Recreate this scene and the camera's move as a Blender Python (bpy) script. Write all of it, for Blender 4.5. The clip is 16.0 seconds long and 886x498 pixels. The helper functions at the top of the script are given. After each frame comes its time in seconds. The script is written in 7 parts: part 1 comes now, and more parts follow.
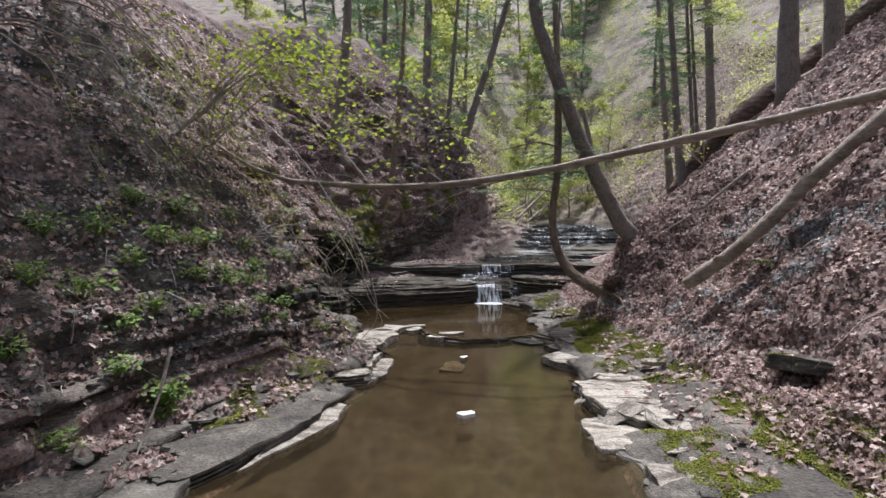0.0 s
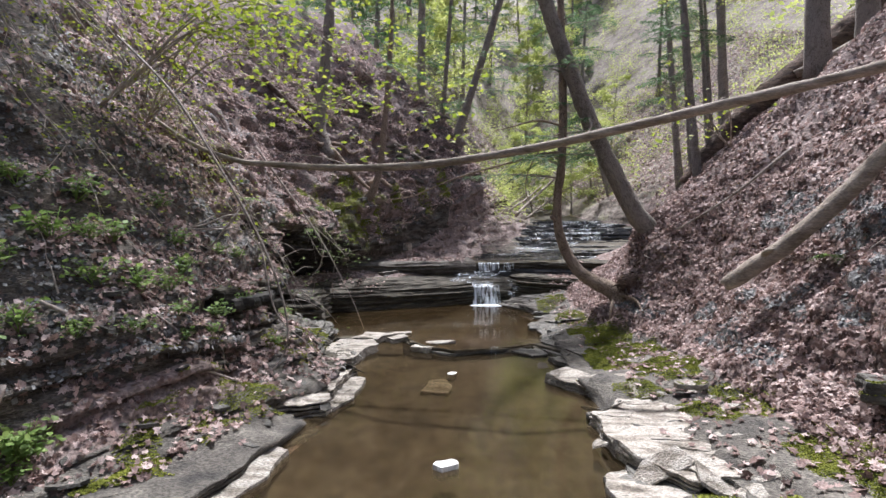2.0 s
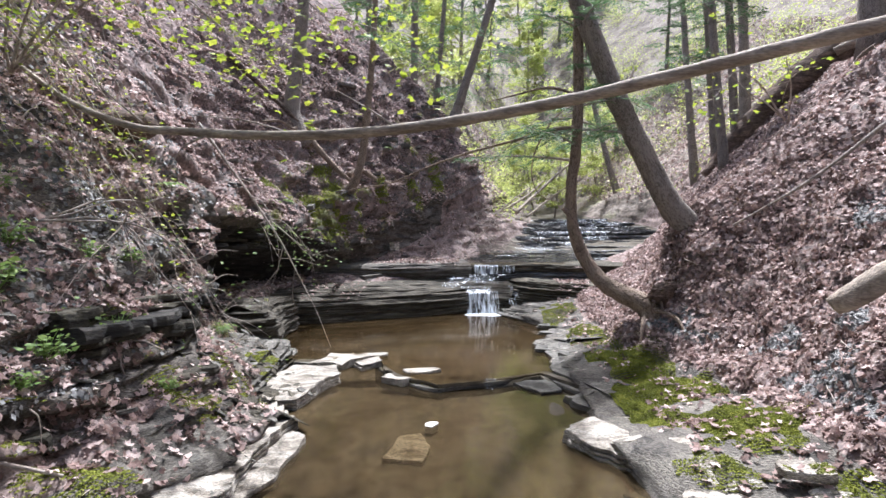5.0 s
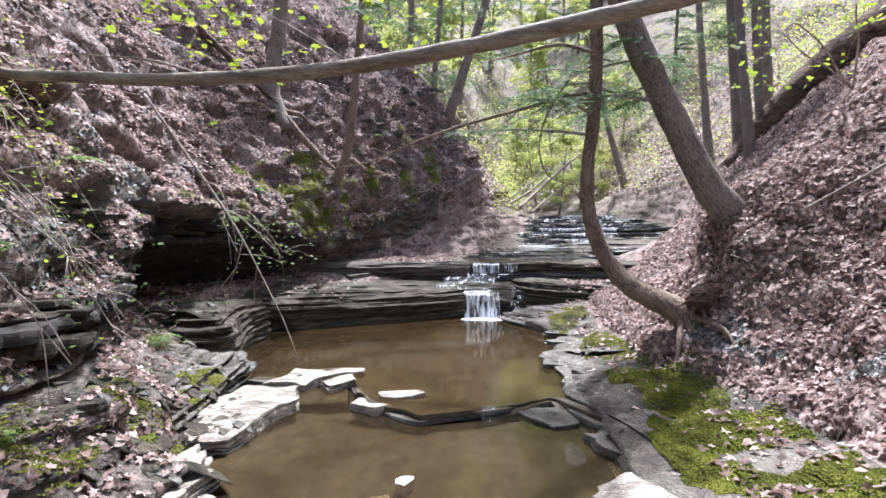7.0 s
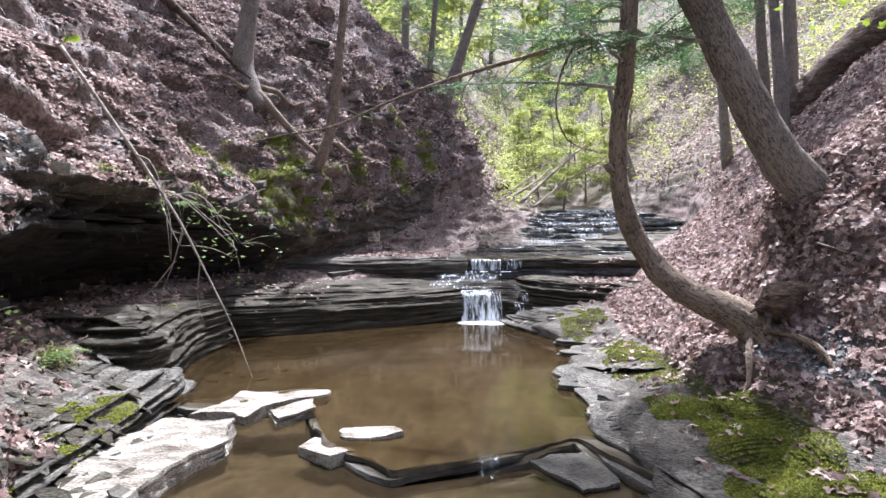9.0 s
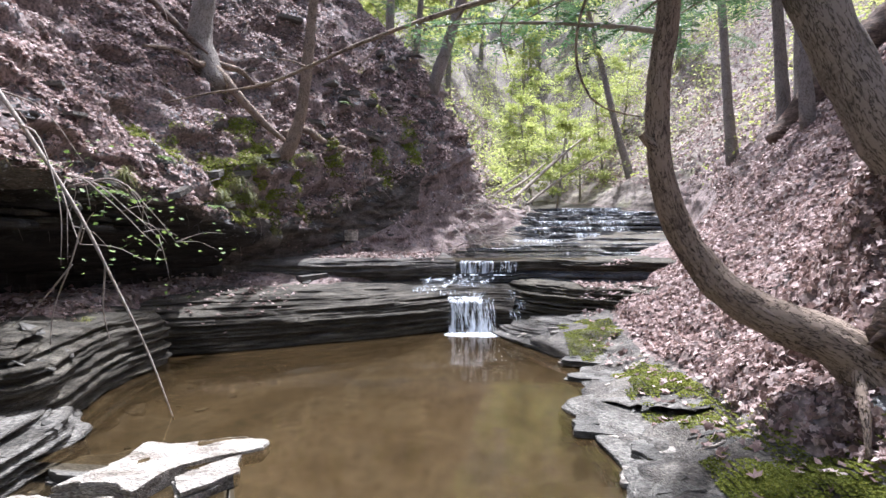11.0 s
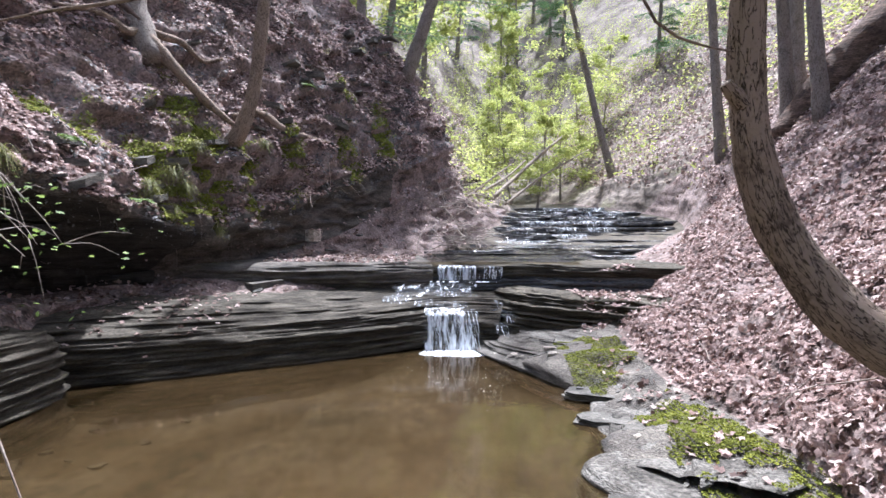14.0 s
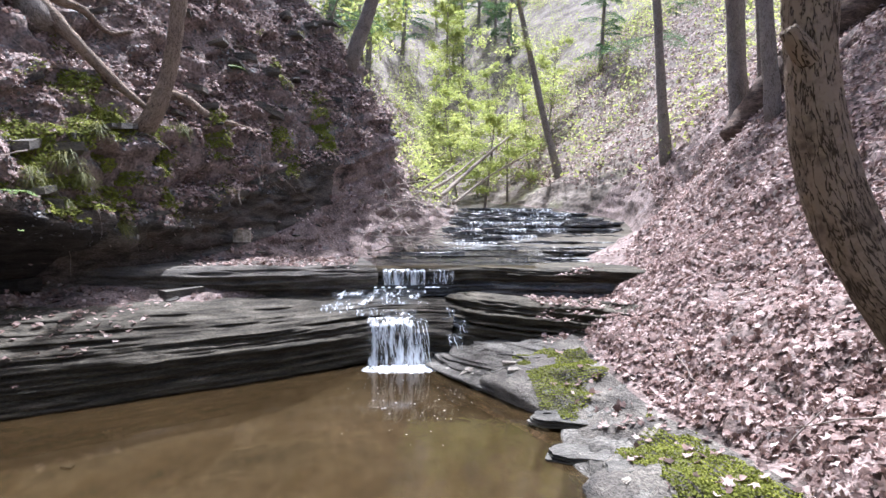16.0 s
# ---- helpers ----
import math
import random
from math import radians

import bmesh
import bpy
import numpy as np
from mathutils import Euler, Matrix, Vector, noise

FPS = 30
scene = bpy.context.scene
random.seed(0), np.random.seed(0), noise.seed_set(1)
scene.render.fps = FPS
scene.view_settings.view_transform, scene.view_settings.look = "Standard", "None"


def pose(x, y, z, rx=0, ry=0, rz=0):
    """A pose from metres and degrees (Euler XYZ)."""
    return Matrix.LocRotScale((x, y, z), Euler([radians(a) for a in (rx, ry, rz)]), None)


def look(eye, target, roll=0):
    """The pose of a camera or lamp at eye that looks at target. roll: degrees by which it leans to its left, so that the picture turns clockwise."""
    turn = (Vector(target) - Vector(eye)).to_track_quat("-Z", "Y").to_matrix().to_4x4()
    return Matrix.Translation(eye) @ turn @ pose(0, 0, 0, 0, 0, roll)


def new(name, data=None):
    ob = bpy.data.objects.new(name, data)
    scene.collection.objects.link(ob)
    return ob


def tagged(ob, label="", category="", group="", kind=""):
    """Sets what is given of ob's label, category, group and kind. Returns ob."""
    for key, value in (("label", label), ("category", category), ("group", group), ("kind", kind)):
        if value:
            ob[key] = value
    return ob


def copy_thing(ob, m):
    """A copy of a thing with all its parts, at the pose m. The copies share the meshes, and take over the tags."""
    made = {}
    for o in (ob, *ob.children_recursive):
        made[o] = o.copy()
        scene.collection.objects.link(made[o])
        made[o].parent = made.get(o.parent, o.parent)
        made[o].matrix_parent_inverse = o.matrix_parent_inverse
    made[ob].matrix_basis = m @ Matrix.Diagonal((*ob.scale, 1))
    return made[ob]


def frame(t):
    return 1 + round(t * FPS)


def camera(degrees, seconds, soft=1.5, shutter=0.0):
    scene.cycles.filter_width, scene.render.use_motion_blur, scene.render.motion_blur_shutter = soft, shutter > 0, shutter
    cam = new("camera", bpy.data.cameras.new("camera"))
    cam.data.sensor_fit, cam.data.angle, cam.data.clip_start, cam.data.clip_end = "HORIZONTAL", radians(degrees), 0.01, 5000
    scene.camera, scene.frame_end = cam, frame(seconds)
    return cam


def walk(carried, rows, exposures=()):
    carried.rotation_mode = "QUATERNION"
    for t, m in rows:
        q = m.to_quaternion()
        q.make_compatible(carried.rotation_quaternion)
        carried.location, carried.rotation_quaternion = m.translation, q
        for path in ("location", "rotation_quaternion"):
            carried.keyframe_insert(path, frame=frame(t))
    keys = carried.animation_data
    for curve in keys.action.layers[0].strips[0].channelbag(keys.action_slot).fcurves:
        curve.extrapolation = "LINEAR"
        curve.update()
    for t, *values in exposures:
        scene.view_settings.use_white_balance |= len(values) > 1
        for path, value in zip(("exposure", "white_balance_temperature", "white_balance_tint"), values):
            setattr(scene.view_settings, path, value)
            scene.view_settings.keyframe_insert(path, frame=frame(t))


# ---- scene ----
cam = camera(81.1, 16.0)

PATH = [
    (0, (0.812, -1.863, 2.04), (0.639, 0.129, 2.045), -0.2),
    (0.5, (0.873, -1.438, 2.008), (0.696, 0.554, 2.016), -0.4),
    (1, (0.898, -0.979, 2.024), (0.725, 1.014, 2.025), -0.5),
    (1.5, (0.928, -0.507, 1.994), (0.753, 1.486, 1.993), -0.5),
    (2, (0.941, -0.038, 1.963), (0.766, 1.954, 1.964), -0.5),
    (2.5, (0.958, 0.411, 1.96), (0.783, 2.404, 1.956), -0.5),
    (3, (0.948, 0.859, 1.933), (0.777, 2.852, 1.933), -0.5),
    (3.5, (0.986, 1.27, 1.974), (0.811, 3.263, 1.969), -0.6),
    (4, (0.96, 1.658, 1.984), (0.792, 3.651, 1.984), -0.4),
    (6.5, (1.063, 3.708, 1.956), (0.885, 5.7, 1.955), -0.3),
    (7, (1.062, 4.161, 1.894), (0.883, 6.153, 1.892), -0.3),
    (7.5, (1.062, 4.606, 1.854), (0.884, 6.598, 1.85), -0.2),
    (8, (1.063, 5.05, 1.83), (0.884, 7.042, 1.824), -0.3),
    (8.5, (1.065, 5.504, 1.806), (0.885, 7.496, 1.799), -0.2),
    (9, (1.051, 5.951, 1.772), (0.871, 7.943, 1.764), -0.3),
    (11.5, (1.0, 7.883, 1.77), (0.867, 9.879, 1.762), -0.1),
    (12, (0.985, 8.151, 1.783), (0.853, 10.146, 1.775), -0.0),
    (12.5, (0.974, 8.397, 1.782), (0.84, 10.393, 1.775), -0.1),
    (13, (0.949, 8.632, 1.797), (0.816, 10.627, 1.79), -0.0),
    (13.5, (0.921, 8.891, 1.801), (0.8, 10.887, 1.794), 0.0),
    (14, (0.888, 9.155, 1.816), (0.846, 11.154, 1.809), -0.0),
    (14.5, (0.891, 9.407, 1.828), (0.919, 11.406, 1.821), -0.1),
    (15, (0.87, 9.648, 1.837), (0.983, 11.645, 1.83), 0.1),
    (15.5, (0.845, 9.863, 1.842), (1.003, 11.857, 1.836), 0.0),
    (16, (0.844, 10.101, 1.85), (1.015, 12.094, 1.844), 0.1),
]
walk(cam, [(t, look(eye, target, roll)) for t, eye, target, roll in PATH],
     [(0.0, 0.32, 5600, 12), (1.5, 0.54, 5550, 12), (3.5, 0.92, 5450, 11), (8.0, 1.27, 5350, 13), (16.0, 1.27, 5250, 14)])

# ---- world and light ----
SUN_EL, SUN_AZ = radians(67), radians(9)  # height, and compass turn from +y towards +x
world = bpy.data.worlds.new("sky")
scene.world = world
world.use_nodes = True
wn = world.node_tree
wn.nodes.clear()
sky = wn.nodes.new("ShaderNodeTexSky")
sky.sky_type, sky.sun_disc = "NISHITA", False
sky.sun_elevation, sky.sun_rotation = SUN_EL, SUN_AZ
sky.air_density, sky.dust_density, sky.ozone_density = 1.0, 8.0, 0.5
bg = wn.nodes.new("ShaderNodeBackground")
bg.inputs["Strength"].default_value = 0.12
wo = wn.nodes.new("ShaderNodeOutputWorld")
wn.links.new(sky.outputs[0], bg.inputs[0])
wn.links.new(bg.outputs[0], wo.inputs[0])
sun = new("sun", bpy.data.lights.new("sun", "SUN"))
sun.data.energy, sun.data.angle, sun.data.color = 5.0, radians(1.2), (1.0, 0.94, 0.86)
sun_way = Vector((math.sin(SUN_AZ) * math.cos(SUN_EL), math.cos(SUN_AZ) * math.cos(SUN_EL), math.sin(SUN_EL)))
sun.matrix_world = look(sun_way * 60, (0, 0, 0))


# ---- materials ----
def socket(node, name):
    return node.inputs[name]


def material(name, stops, scale=3.0, rough=0.8, bump=0.4, bump_scale=40.0, stretch=(1, 1, 1), fine=0.25,
             moss=0.0, moss_scale=1.6, island=0.0, spec=0.3, through_light=0.0, alpha=1.0, wet=0.0, veins=0.0, obj=0.0):
    """A grained surface: colours by coarse noise, value by fine noise, relief by both; optional moss on upward faces."""
    m = bpy.data.materials.new(name)
    m.use_nodes = True
    t = m.node_tree
    n, l = t.nodes, t.links
    n.clear()
    out = n.new("ShaderNodeOutputMaterial")
    p = n.new("ShaderNodeBsdfPrincipled")
    geo = n.new("ShaderNodeNewGeometry")
    mp = n.new("ShaderNodeMapping")
    mp.inputs["Scale"].default_value = stretch
    l.new(geo.outputs["Position"], mp.inputs["Vector"])
    a = n.new("ShaderNodeTexNoise")
    a.inputs["Scale"].default_value, a.inputs["Detail"].default_value, a.inputs["Roughness"].default_value = scale, 5.0, 0.62
    l.new(mp.outputs[0], a.inputs["Vector"])
    b = n.new("ShaderNodeTexNoise")
    b.inputs["Scale"].default_value, b.inputs["Detail"].default_value = bump_scale, 4.0
    l.new(mp.outputs[0], b.inputs["Vector"])
    ramp = n.new("ShaderNodeValToRGB")
    el = ramp.color_ramp.elements
    while len(el) < len(stops):
        el.new(0.5)
    for k, c in enumerate(stops):
        el[k].position = 0.3 + 0.4 * k / max(1, len(stops) - 1)
        el[k].color = (*c, 1)
    if island:
        mixer = n.new("ShaderNodeMath")
        mixer.operation = "MULTIPLY_ADD"
        l.new(geo.outputs["Random Per Island"], mixer.inputs[0])
        mixer.inputs[1].default_value = 0.42 * island
        sub = n.new("ShaderNodeMath")
        sub.operation = "MULTIPLY_ADD"
        l.new(a.outputs["Fac"], sub.inputs[0])
        sub.inputs[1].default_value, sub.inputs[2].default_value = 1 - 0.7 * island, 0.14 * island
        l.new(sub.outputs[0], mixer.inputs[2])
        l.new(mixer.outputs[0], ramp.inputs["Fac"])
    else:
        l.new(a.outputs["Fac"], ramp.inputs["Fac"])
    tone = n.new("ShaderNodeMapRange")
    tone.inputs["From Min"].default_value, tone.inputs["From Max"].default_value = 0.3, 0.7
    tone.inputs["To Min"].default_value, tone.inputs["To Max"].default_value = 1 - fine, 1 + fine
    l.new(b.outputs["Fac"], tone.inputs["Value"])
    mul = n.new("ShaderNodeMix")
    mul.data_type, mul.blend_type = "RGBA", "MULTIPLY"
    mul.inputs["Factor"].default_value = 1.0
    l.new(ramp.outputs[0], mul.inputs[6])
    l.new(tone.outputs[0], mul.inputs[7])
    colour = mul.outputs[2]
    if obj:
        info = n.new("ShaderNodeObjectInfo")
        tone2 = n.new("ShaderNodeMapRange")
        tone2.inputs["To Min"].default_value, tone2.inputs["To Max"].default_value = 1 - obj, 1 + obj
        l.new(info.outputs["Random"], tone2.inputs["Value"])
        mul2 = n.new("ShaderNodeMix")
        mul2.data_type, mul2.blend_type = "RGBA", "MULTIPLY"
        mul2.inputs["Factor"].default_value = 1.0
        l.new(colour, mul2.inputs[6])
        l.new(tone2.outputs[0], mul2.inputs[7])
        colour = mul2.outputs[2]
    if moss:
        mn = n.new("ShaderNodeTexNoise")
        mn.inputs["Scale"].default_value, mn.inputs["Detail"].default_value = moss_scale, 6.0
        l.new(geo.outputs["Position"], mn.inputs["Vector"])
        up = n.new("ShaderNodeSeparateXYZ")
        l.new(geo.outputs["True Normal"], up.inputs[0])
        lift = n.new("ShaderNodeMath")
        lift.operation = "MULTIPLY_ADD"
        l.new(up.outputs["Z"], lift.inputs[0])
        lift.inputs[1].default_value, lift.inputs[2].default_value = 0.12, moss - 0.62
        add = n.new("ShaderNodeMath")
        l.new(mn.outputs["Fac"], add.inputs[0])
        l.new(lift.outputs[0], add.inputs[1])
        mask = n.new("ShaderNodeMapRange")
        mask.inputs["From Min"].default_value, mask.inputs["From Max"].default_value = 0.46, 0.56
        l.new(add.outputs[0], mask.inputs["Value"])
        green = n.new("ShaderNodeValToRGB")
        green.color_ramp.elements[0].color = (0.035, 0.045, 0.010, 1)
        green.color_ramp.elements[1].color = (0.16, 0.20, 0.035, 1)
        green.color_ramp.elements[0].position, green.color_ramp.elements[1].position = 0.3, 0.7
        l.new(b.outputs["Fac"], green.inputs["Fac"])
        blend = n.new("ShaderNodeMix")
        blend.data_type = "RGBA"
        l.new(mask.outputs[0], blend.inputs["Factor"])
        l.new(colour, blend.inputs[6])
        l.new(green.outputs[0], blend.inputs[7])
        colour = blend.outputs[2]
    l.new(colour, p.inputs["Base Color"])
    p.inputs["Roughness"].default_value = rough
    if wet:
        wr = n.new("ShaderNodeMapRange")
        wr.inputs["From Min"].default_value, wr.inputs["From Max"].default_value = 0.42, 0.58
        wr.inputs["To Min"].default_value, wr.inputs["To Max"].default_value = rough, max(0.06, rough - wet)
        l.new(a.outputs["Fac"], wr.inputs["Value"])
        l.new(wr.outputs[0], p.inputs["Roughness"])
    p.inputs["Specular IOR Level"].default_value = spec
    if bump:
        h = n.new("ShaderNodeMath")
        h.operation = "MULTIPLY_ADD"
        l.new(a.outputs["Fac"], h.inputs[0])
        h.inputs[1].default_value = 1.5
        l.new(b.outputs["Fac"], h.inputs[2])
        bp = n.new("ShaderNodeBump")
        bp.inputs["Strength"].default_value, bp.inputs["Distance"].default_value = bump, 0.03
        l.new(h.outputs[0], bp.inputs["Height"])
        l.new(bp.outputs[0], p.inputs["Normal"])
    shader = p.outputs[0]
    if through_light:
        tr = n.new("ShaderNodeBsdfTranslucent")
        l.new(colour, tr.inputs["Color"])
        mx = n.new("ShaderNodeMixShader")
        mx.inputs[0].default_value = through_light
        l.new(shader, mx.inputs[1])
        l.new(tr.outputs[0], mx.inputs[2])
        shader = mx.outputs[0]
    l.new(shader, out.inputs[0])
    return m


def water_material(name, tint, alpha, ripple, scale):
    """Murky water: silt and a clear share, with mirror gloss that grows at a low angle."""
    m = bpy.data.materials.new(name)
    m.use_nodes = True
    t = m.node_tree
    n, l = t.nodes, t.links
    n.clear()
    out = n.new("ShaderNodeOutputMaterial")
    geo = n.new("ShaderNodeNewGeometry")
    a = n.new("ShaderNodeTexNoise")
    a.inputs["Scale"].default_value, a.inputs["Detail"].default_value = scale, 3.0
    l.new(geo.outputs["Position"], a.inputs["Vector"])
    c = n.new("ShaderNodeTexNoise")
    c.inputs["Scale"].default_value, c.inputs["Detail"].default_value = 0.6, 4.0
    l.new(geo.outputs["Position"], c.inputs["Vector"])
    ramp = n.new("ShaderNodeValToRGB")
    ramp.color_ramp.elements[0].position, ramp.color_ramp.elements[1].position = 0.35, 0.65
    ramp.color_ramp.elements[0].color = (*[v * 0.8 for v in tint], 1)
    ramp.color_ramp.elements[1].color = (*[v * 1.2 for v in tint], 1)
    l.new(c.outputs["Fac"], ramp.inputs["Fac"])
    bp = n.new("ShaderNodeBump")
    bp.inputs["Strength"].default_value, bp.inputs["Distance"].default_value = ripple, 0.02
    l.new(a.outputs["Fac"], bp.inputs["Height"])
    silt = n.new("ShaderNodeBsdfDiffuse")
    l.new(ramp.outputs[0], silt.inputs["Color"])
    clear = n.new("ShaderNodeBsdfTransparent")
    clear.inputs["Color"].default_value = (0.95, 0.86, 0.68, 1)
    body = n.new("ShaderNodeMixShader")
    body.inputs[0].default_value = alpha
    l.new(clear.outputs[0], body.inputs[1])
    l.new(silt.outputs[0], body.inputs[2])
    gloss = n.new("ShaderNodeBsdfGlossy")
    gloss.inputs["Roughness"].default_value = 0.05
    l.new(bp.outputs[0], gloss.inputs["Normal"])
    fr = n.new("ShaderNodeFresnel")
    fr.inputs["IOR"].default_value = 1.33
    l.new(bp.outputs[0], fr.inputs["Normal"])
    mx = n.new("ShaderNodeMixShader")
    l.new(fr.outputs[0], mx.inputs[0])
    l.new(body.outputs[0], mx.inputs[1])
    l.new(gloss.outputs[0], mx.inputs[2])
    l.new(mx.outputs[0], out.inputs[0])
    return m


def bark_material(name, stops, scale):
    """Furrowed bark: long wavy cracks along the limb's grain, scaly plates between them."""
    m = bpy.data.materials.new(name)
    m.use_nodes = True
    t = m.node_tree
    n, l = t.nodes, t.links
    p = n["Principled BSDF"]
    grain = n.new("ShaderNodeAttribute")
    grain.attribute_name = "grain"
    mp = n.new("ShaderNodeMapping")
    mp.inputs["Scale"].default_value = (scale, scale, scale * 0.2)
    l.new(grain.outputs["Vector"], mp.inputs["Vector"])
    ridge = n.new("ShaderNodeTexNoise")
    ridge.inputs["Scale"].default_value, ridge.inputs["Detail"].default_value, ridge.inputs["Roughness"].default_value = 1.0, 3.0, 0.6
    ridge.inputs["Distortion"].default_value = 0.4
    l.new(mp.outputs[0], ridge.inputs["Vector"])
    off = n.new("ShaderNodeMath")
    off.operation = "SUBTRACT"
    l.new(ridge.outputs["Fac"], off.inputs[0])
    off.inputs[1].default_value = 0.5
    dist = n.new("ShaderNodeMath")
    dist.operation = "ABSOLUTE"
    l.new(off.outputs[0], dist.inputs[0])
    crack = n.new("ShaderNodeMapRange")
    crack.inputs["From Max"].default_value = 0.032
    crack.inputs["To Min"].default_value = 0.2
    l.new(dist.outputs[0], crack.inputs["Value"])
    geo = n.new("ShaderNodeNewGeometry")
    fine = n.new("ShaderNodeTexNoise")
    fine.inputs["Scale"].default_value, fine.inputs["Detail"].default_value = 30.0, 5.0
    l.new(geo.outputs["Position"], fine.inputs["Vector"])
    broad = n.new("ShaderNodeTexNoise")
    broad.inputs["Scale"].default_value, broad.inputs["Detail"].default_value = 3.5, 3.0
    l.new(geo.outputs["Position"], broad.inputs["Vector"])
    both = n.new("ShaderNodeMath")
    both.operation = "ADD"
    l.new(fine.outputs["Fac"], both.inputs[0])
    l.new(broad.outputs["Fac"], both.inputs[1])
    grade = n.new("ShaderNodeMath")
    grade.operation = "MULTIPLY"
    l.new(crack.outputs[0], grade.inputs[0])
    l.new(both.outputs[0], grade.inputs[1])
    ramp = n.new("ShaderNodeValToRGB")
    ramp.color_ramp.elements.new(0.7)
    for k, (pos, c) in enumerate(zip((0.15, 0.75, 1.0), stops)):
        ramp.color_ramp.elements[k].position = pos
        ramp.color_ramp.elements[k].color = (*c, 1)
    l.new(grade.outputs[0], ramp.inputs["Fac"])
    l.new(ramp.outputs[0], p.inputs["Base Color"])
    p.inputs["Roughness"].default_value = 0.92
    p.inputs["Specular IOR Level"].default_value = 0.2
    bp = n.new("ShaderNodeBump")
    bp.inputs["Strength"].default_value, bp.inputs["Distance"].default_value = 0.9, 0.012
    l.new(grade.outputs[0], bp.inputs["Height"])
    l.new(bp.outputs[0], p.inputs["Normal"])
    return m


def fall_material(name, cover, stretch=(17, 9, 1.5)):
    """White water: vertical streaks, clear between them."""
    m = bpy.data.materials.new(name)
    m.use_nodes = True
    t = m.node_tree
    n, l = t.nodes, t.links
    p = n["Principled BSDF"]
    p.inputs["Base Color"].default_value = (0.82, 0.86, 0.9, 1)
    p.inputs["Roughness"].default_value = 0.25
    geo = n.new("ShaderNodeNewGeometry")
    mp = n.new("ShaderNodeMapping")
    mp.inputs["Scale"].default_value = stretch
    l.new(geo.outputs["Position"], mp.inputs["Vector"])
    a = n.new("ShaderNodeTexNoise")
    a.inputs["Scale"].default_value, a.inputs["Detail"].default_value, a.inputs["Roughness"].default_value = 1.0, 6.0, 0.72
    l.new(mp.outputs[0], a.inputs["Vector"])
    r = n.new("ShaderNodeMapRange")
    r.inputs["From Min"].default_value, r.inputs["From Max"].default_value = 0.66 - 0.22 * cover, 0.82 - 0.22 * cover
    r.inputs["To Min"].default_value, r.inputs["To Max"].default_value = 0.03, 0.95
    l.new(a.outputs["Fac"], r.inputs["Value"])
    l.new(r.outputs[0], p.inputs["Alpha"])
    return m


M_SOIL = material("bank_soil", [(0.05, 0.04, 0.035), (0.15, 0.112, 0.096), (0.25, 0.19, 0.17), (0.13, 0.12, 0.115)], 2.6, 0.95, 0.9, 22, fine=0.55, moss=0.22, moss_scale=0.9)
M_BED = material("creek_bed", [(0.022, 0.018, 0.012), (0.055, 0.043, 0.027), (0.09, 0.077, 0.056), (0.035, 0.032, 0.026)], 1.4, 0.9, 0.7, 7, (1, 0.6, 1), 0.3)
M_CRUMB = material("dark_shale_crumbs", [(0.03, 0.027, 0.023), (0.075, 0.065, 0.055), (0.14, 0.12, 0.10), (0.09, 0.07, 0.055)], 2.4, 0.95, 1.0, 26, (1, 1, 3), 0.55, moss=0.12, moss_scale=1.1)
M_HILL = material("leafy_hillside", [(0.07, 0.056, 0.043), (0.15, 0.122, 0.098), (0.23, 0.195, 0.16), (0.17, 0.17, 0.075)], 0.5, 0.95, 0.6, 6, fine=0.5, moss=0.05, moss_scale=0.35)
# damp shale, blackened so that its colour carries the hollow's shade
M_HOLLOW = material("shaded_damp_shale", [(0.014, 0.013, 0.011), (0.035, 0.031, 0.026), (0.07, 0.06, 0.05)], 2.0, 0.8, 1.0, 24, (1, 1, 8), 0.5)
M_GREYCRUMB = material("grey_shale_crumbs", [(0.06, 0.056, 0.052), (0.125, 0.118, 0.112), (0.21, 0.2, 0.19), (0.12, 0.10, 0.085)], 3.0, 0.9, 1.0, 30, fine=0.6)
M_FLAKE = material("shale_flake", [(0.05, 0.048, 0.046), (0.13, 0.125, 0.12), (0.27, 0.26, 0.245)], 5, 0.7, 0.2, 50, island=1.0, fine=0.3, spec=0.4)
M_SHALE = material("shale", [(0.04, 0.036, 0.03), (0.088, 0.08, 0.066), (0.16, 0.147, 0.122)], 2.2, 0.72, 0.7, 30, (1, 1, 7), 0.4, wet=0.25, obj=0.25)
M_DARK = material("wet_dark_shale", [(0.02, 0.018, 0.0135), (0.056, 0.049, 0.036), (0.12, 0.104, 0.077)], 1.6, 0.82, 0.9, 26, (1, 1, 9), 0.6, moss=0.17, moss_scale=1.4, spec=0.15, obj=0.2)
M_WET = material("streaming_wet_rock", [(0.025, 0.027, 0.03), (0.06, 0.06, 0.06), (0.12, 0.115, 0.105)], 2.0, 0.35, 0.6, 26, (1, 1, 4), 0.35, wet=0.27, spec=0.6, obj=0.2)
M_PALE = material("pale_dry_stone", [(0.10, 0.082, 0.062), (0.24, 0.208, 0.168), (0.40, 0.36, 0.305), (0.33, 0.30, 0.255)], 2.6, 0.85, 1.0, 30, (1, 2.5, 4), 0.55, moss=0.09, obj=0.15)
M_STEP = material("weathered_olive_shale", [(0.025, 0.022, 0.017), (0.062, 0.054, 0.041), (0.13, 0.115, 0.09)], 1.8, 0.85, 0.9, 28, (1, 1, 8), 0.6, moss=0.2, moss_scale=1.1, spec=0.15)
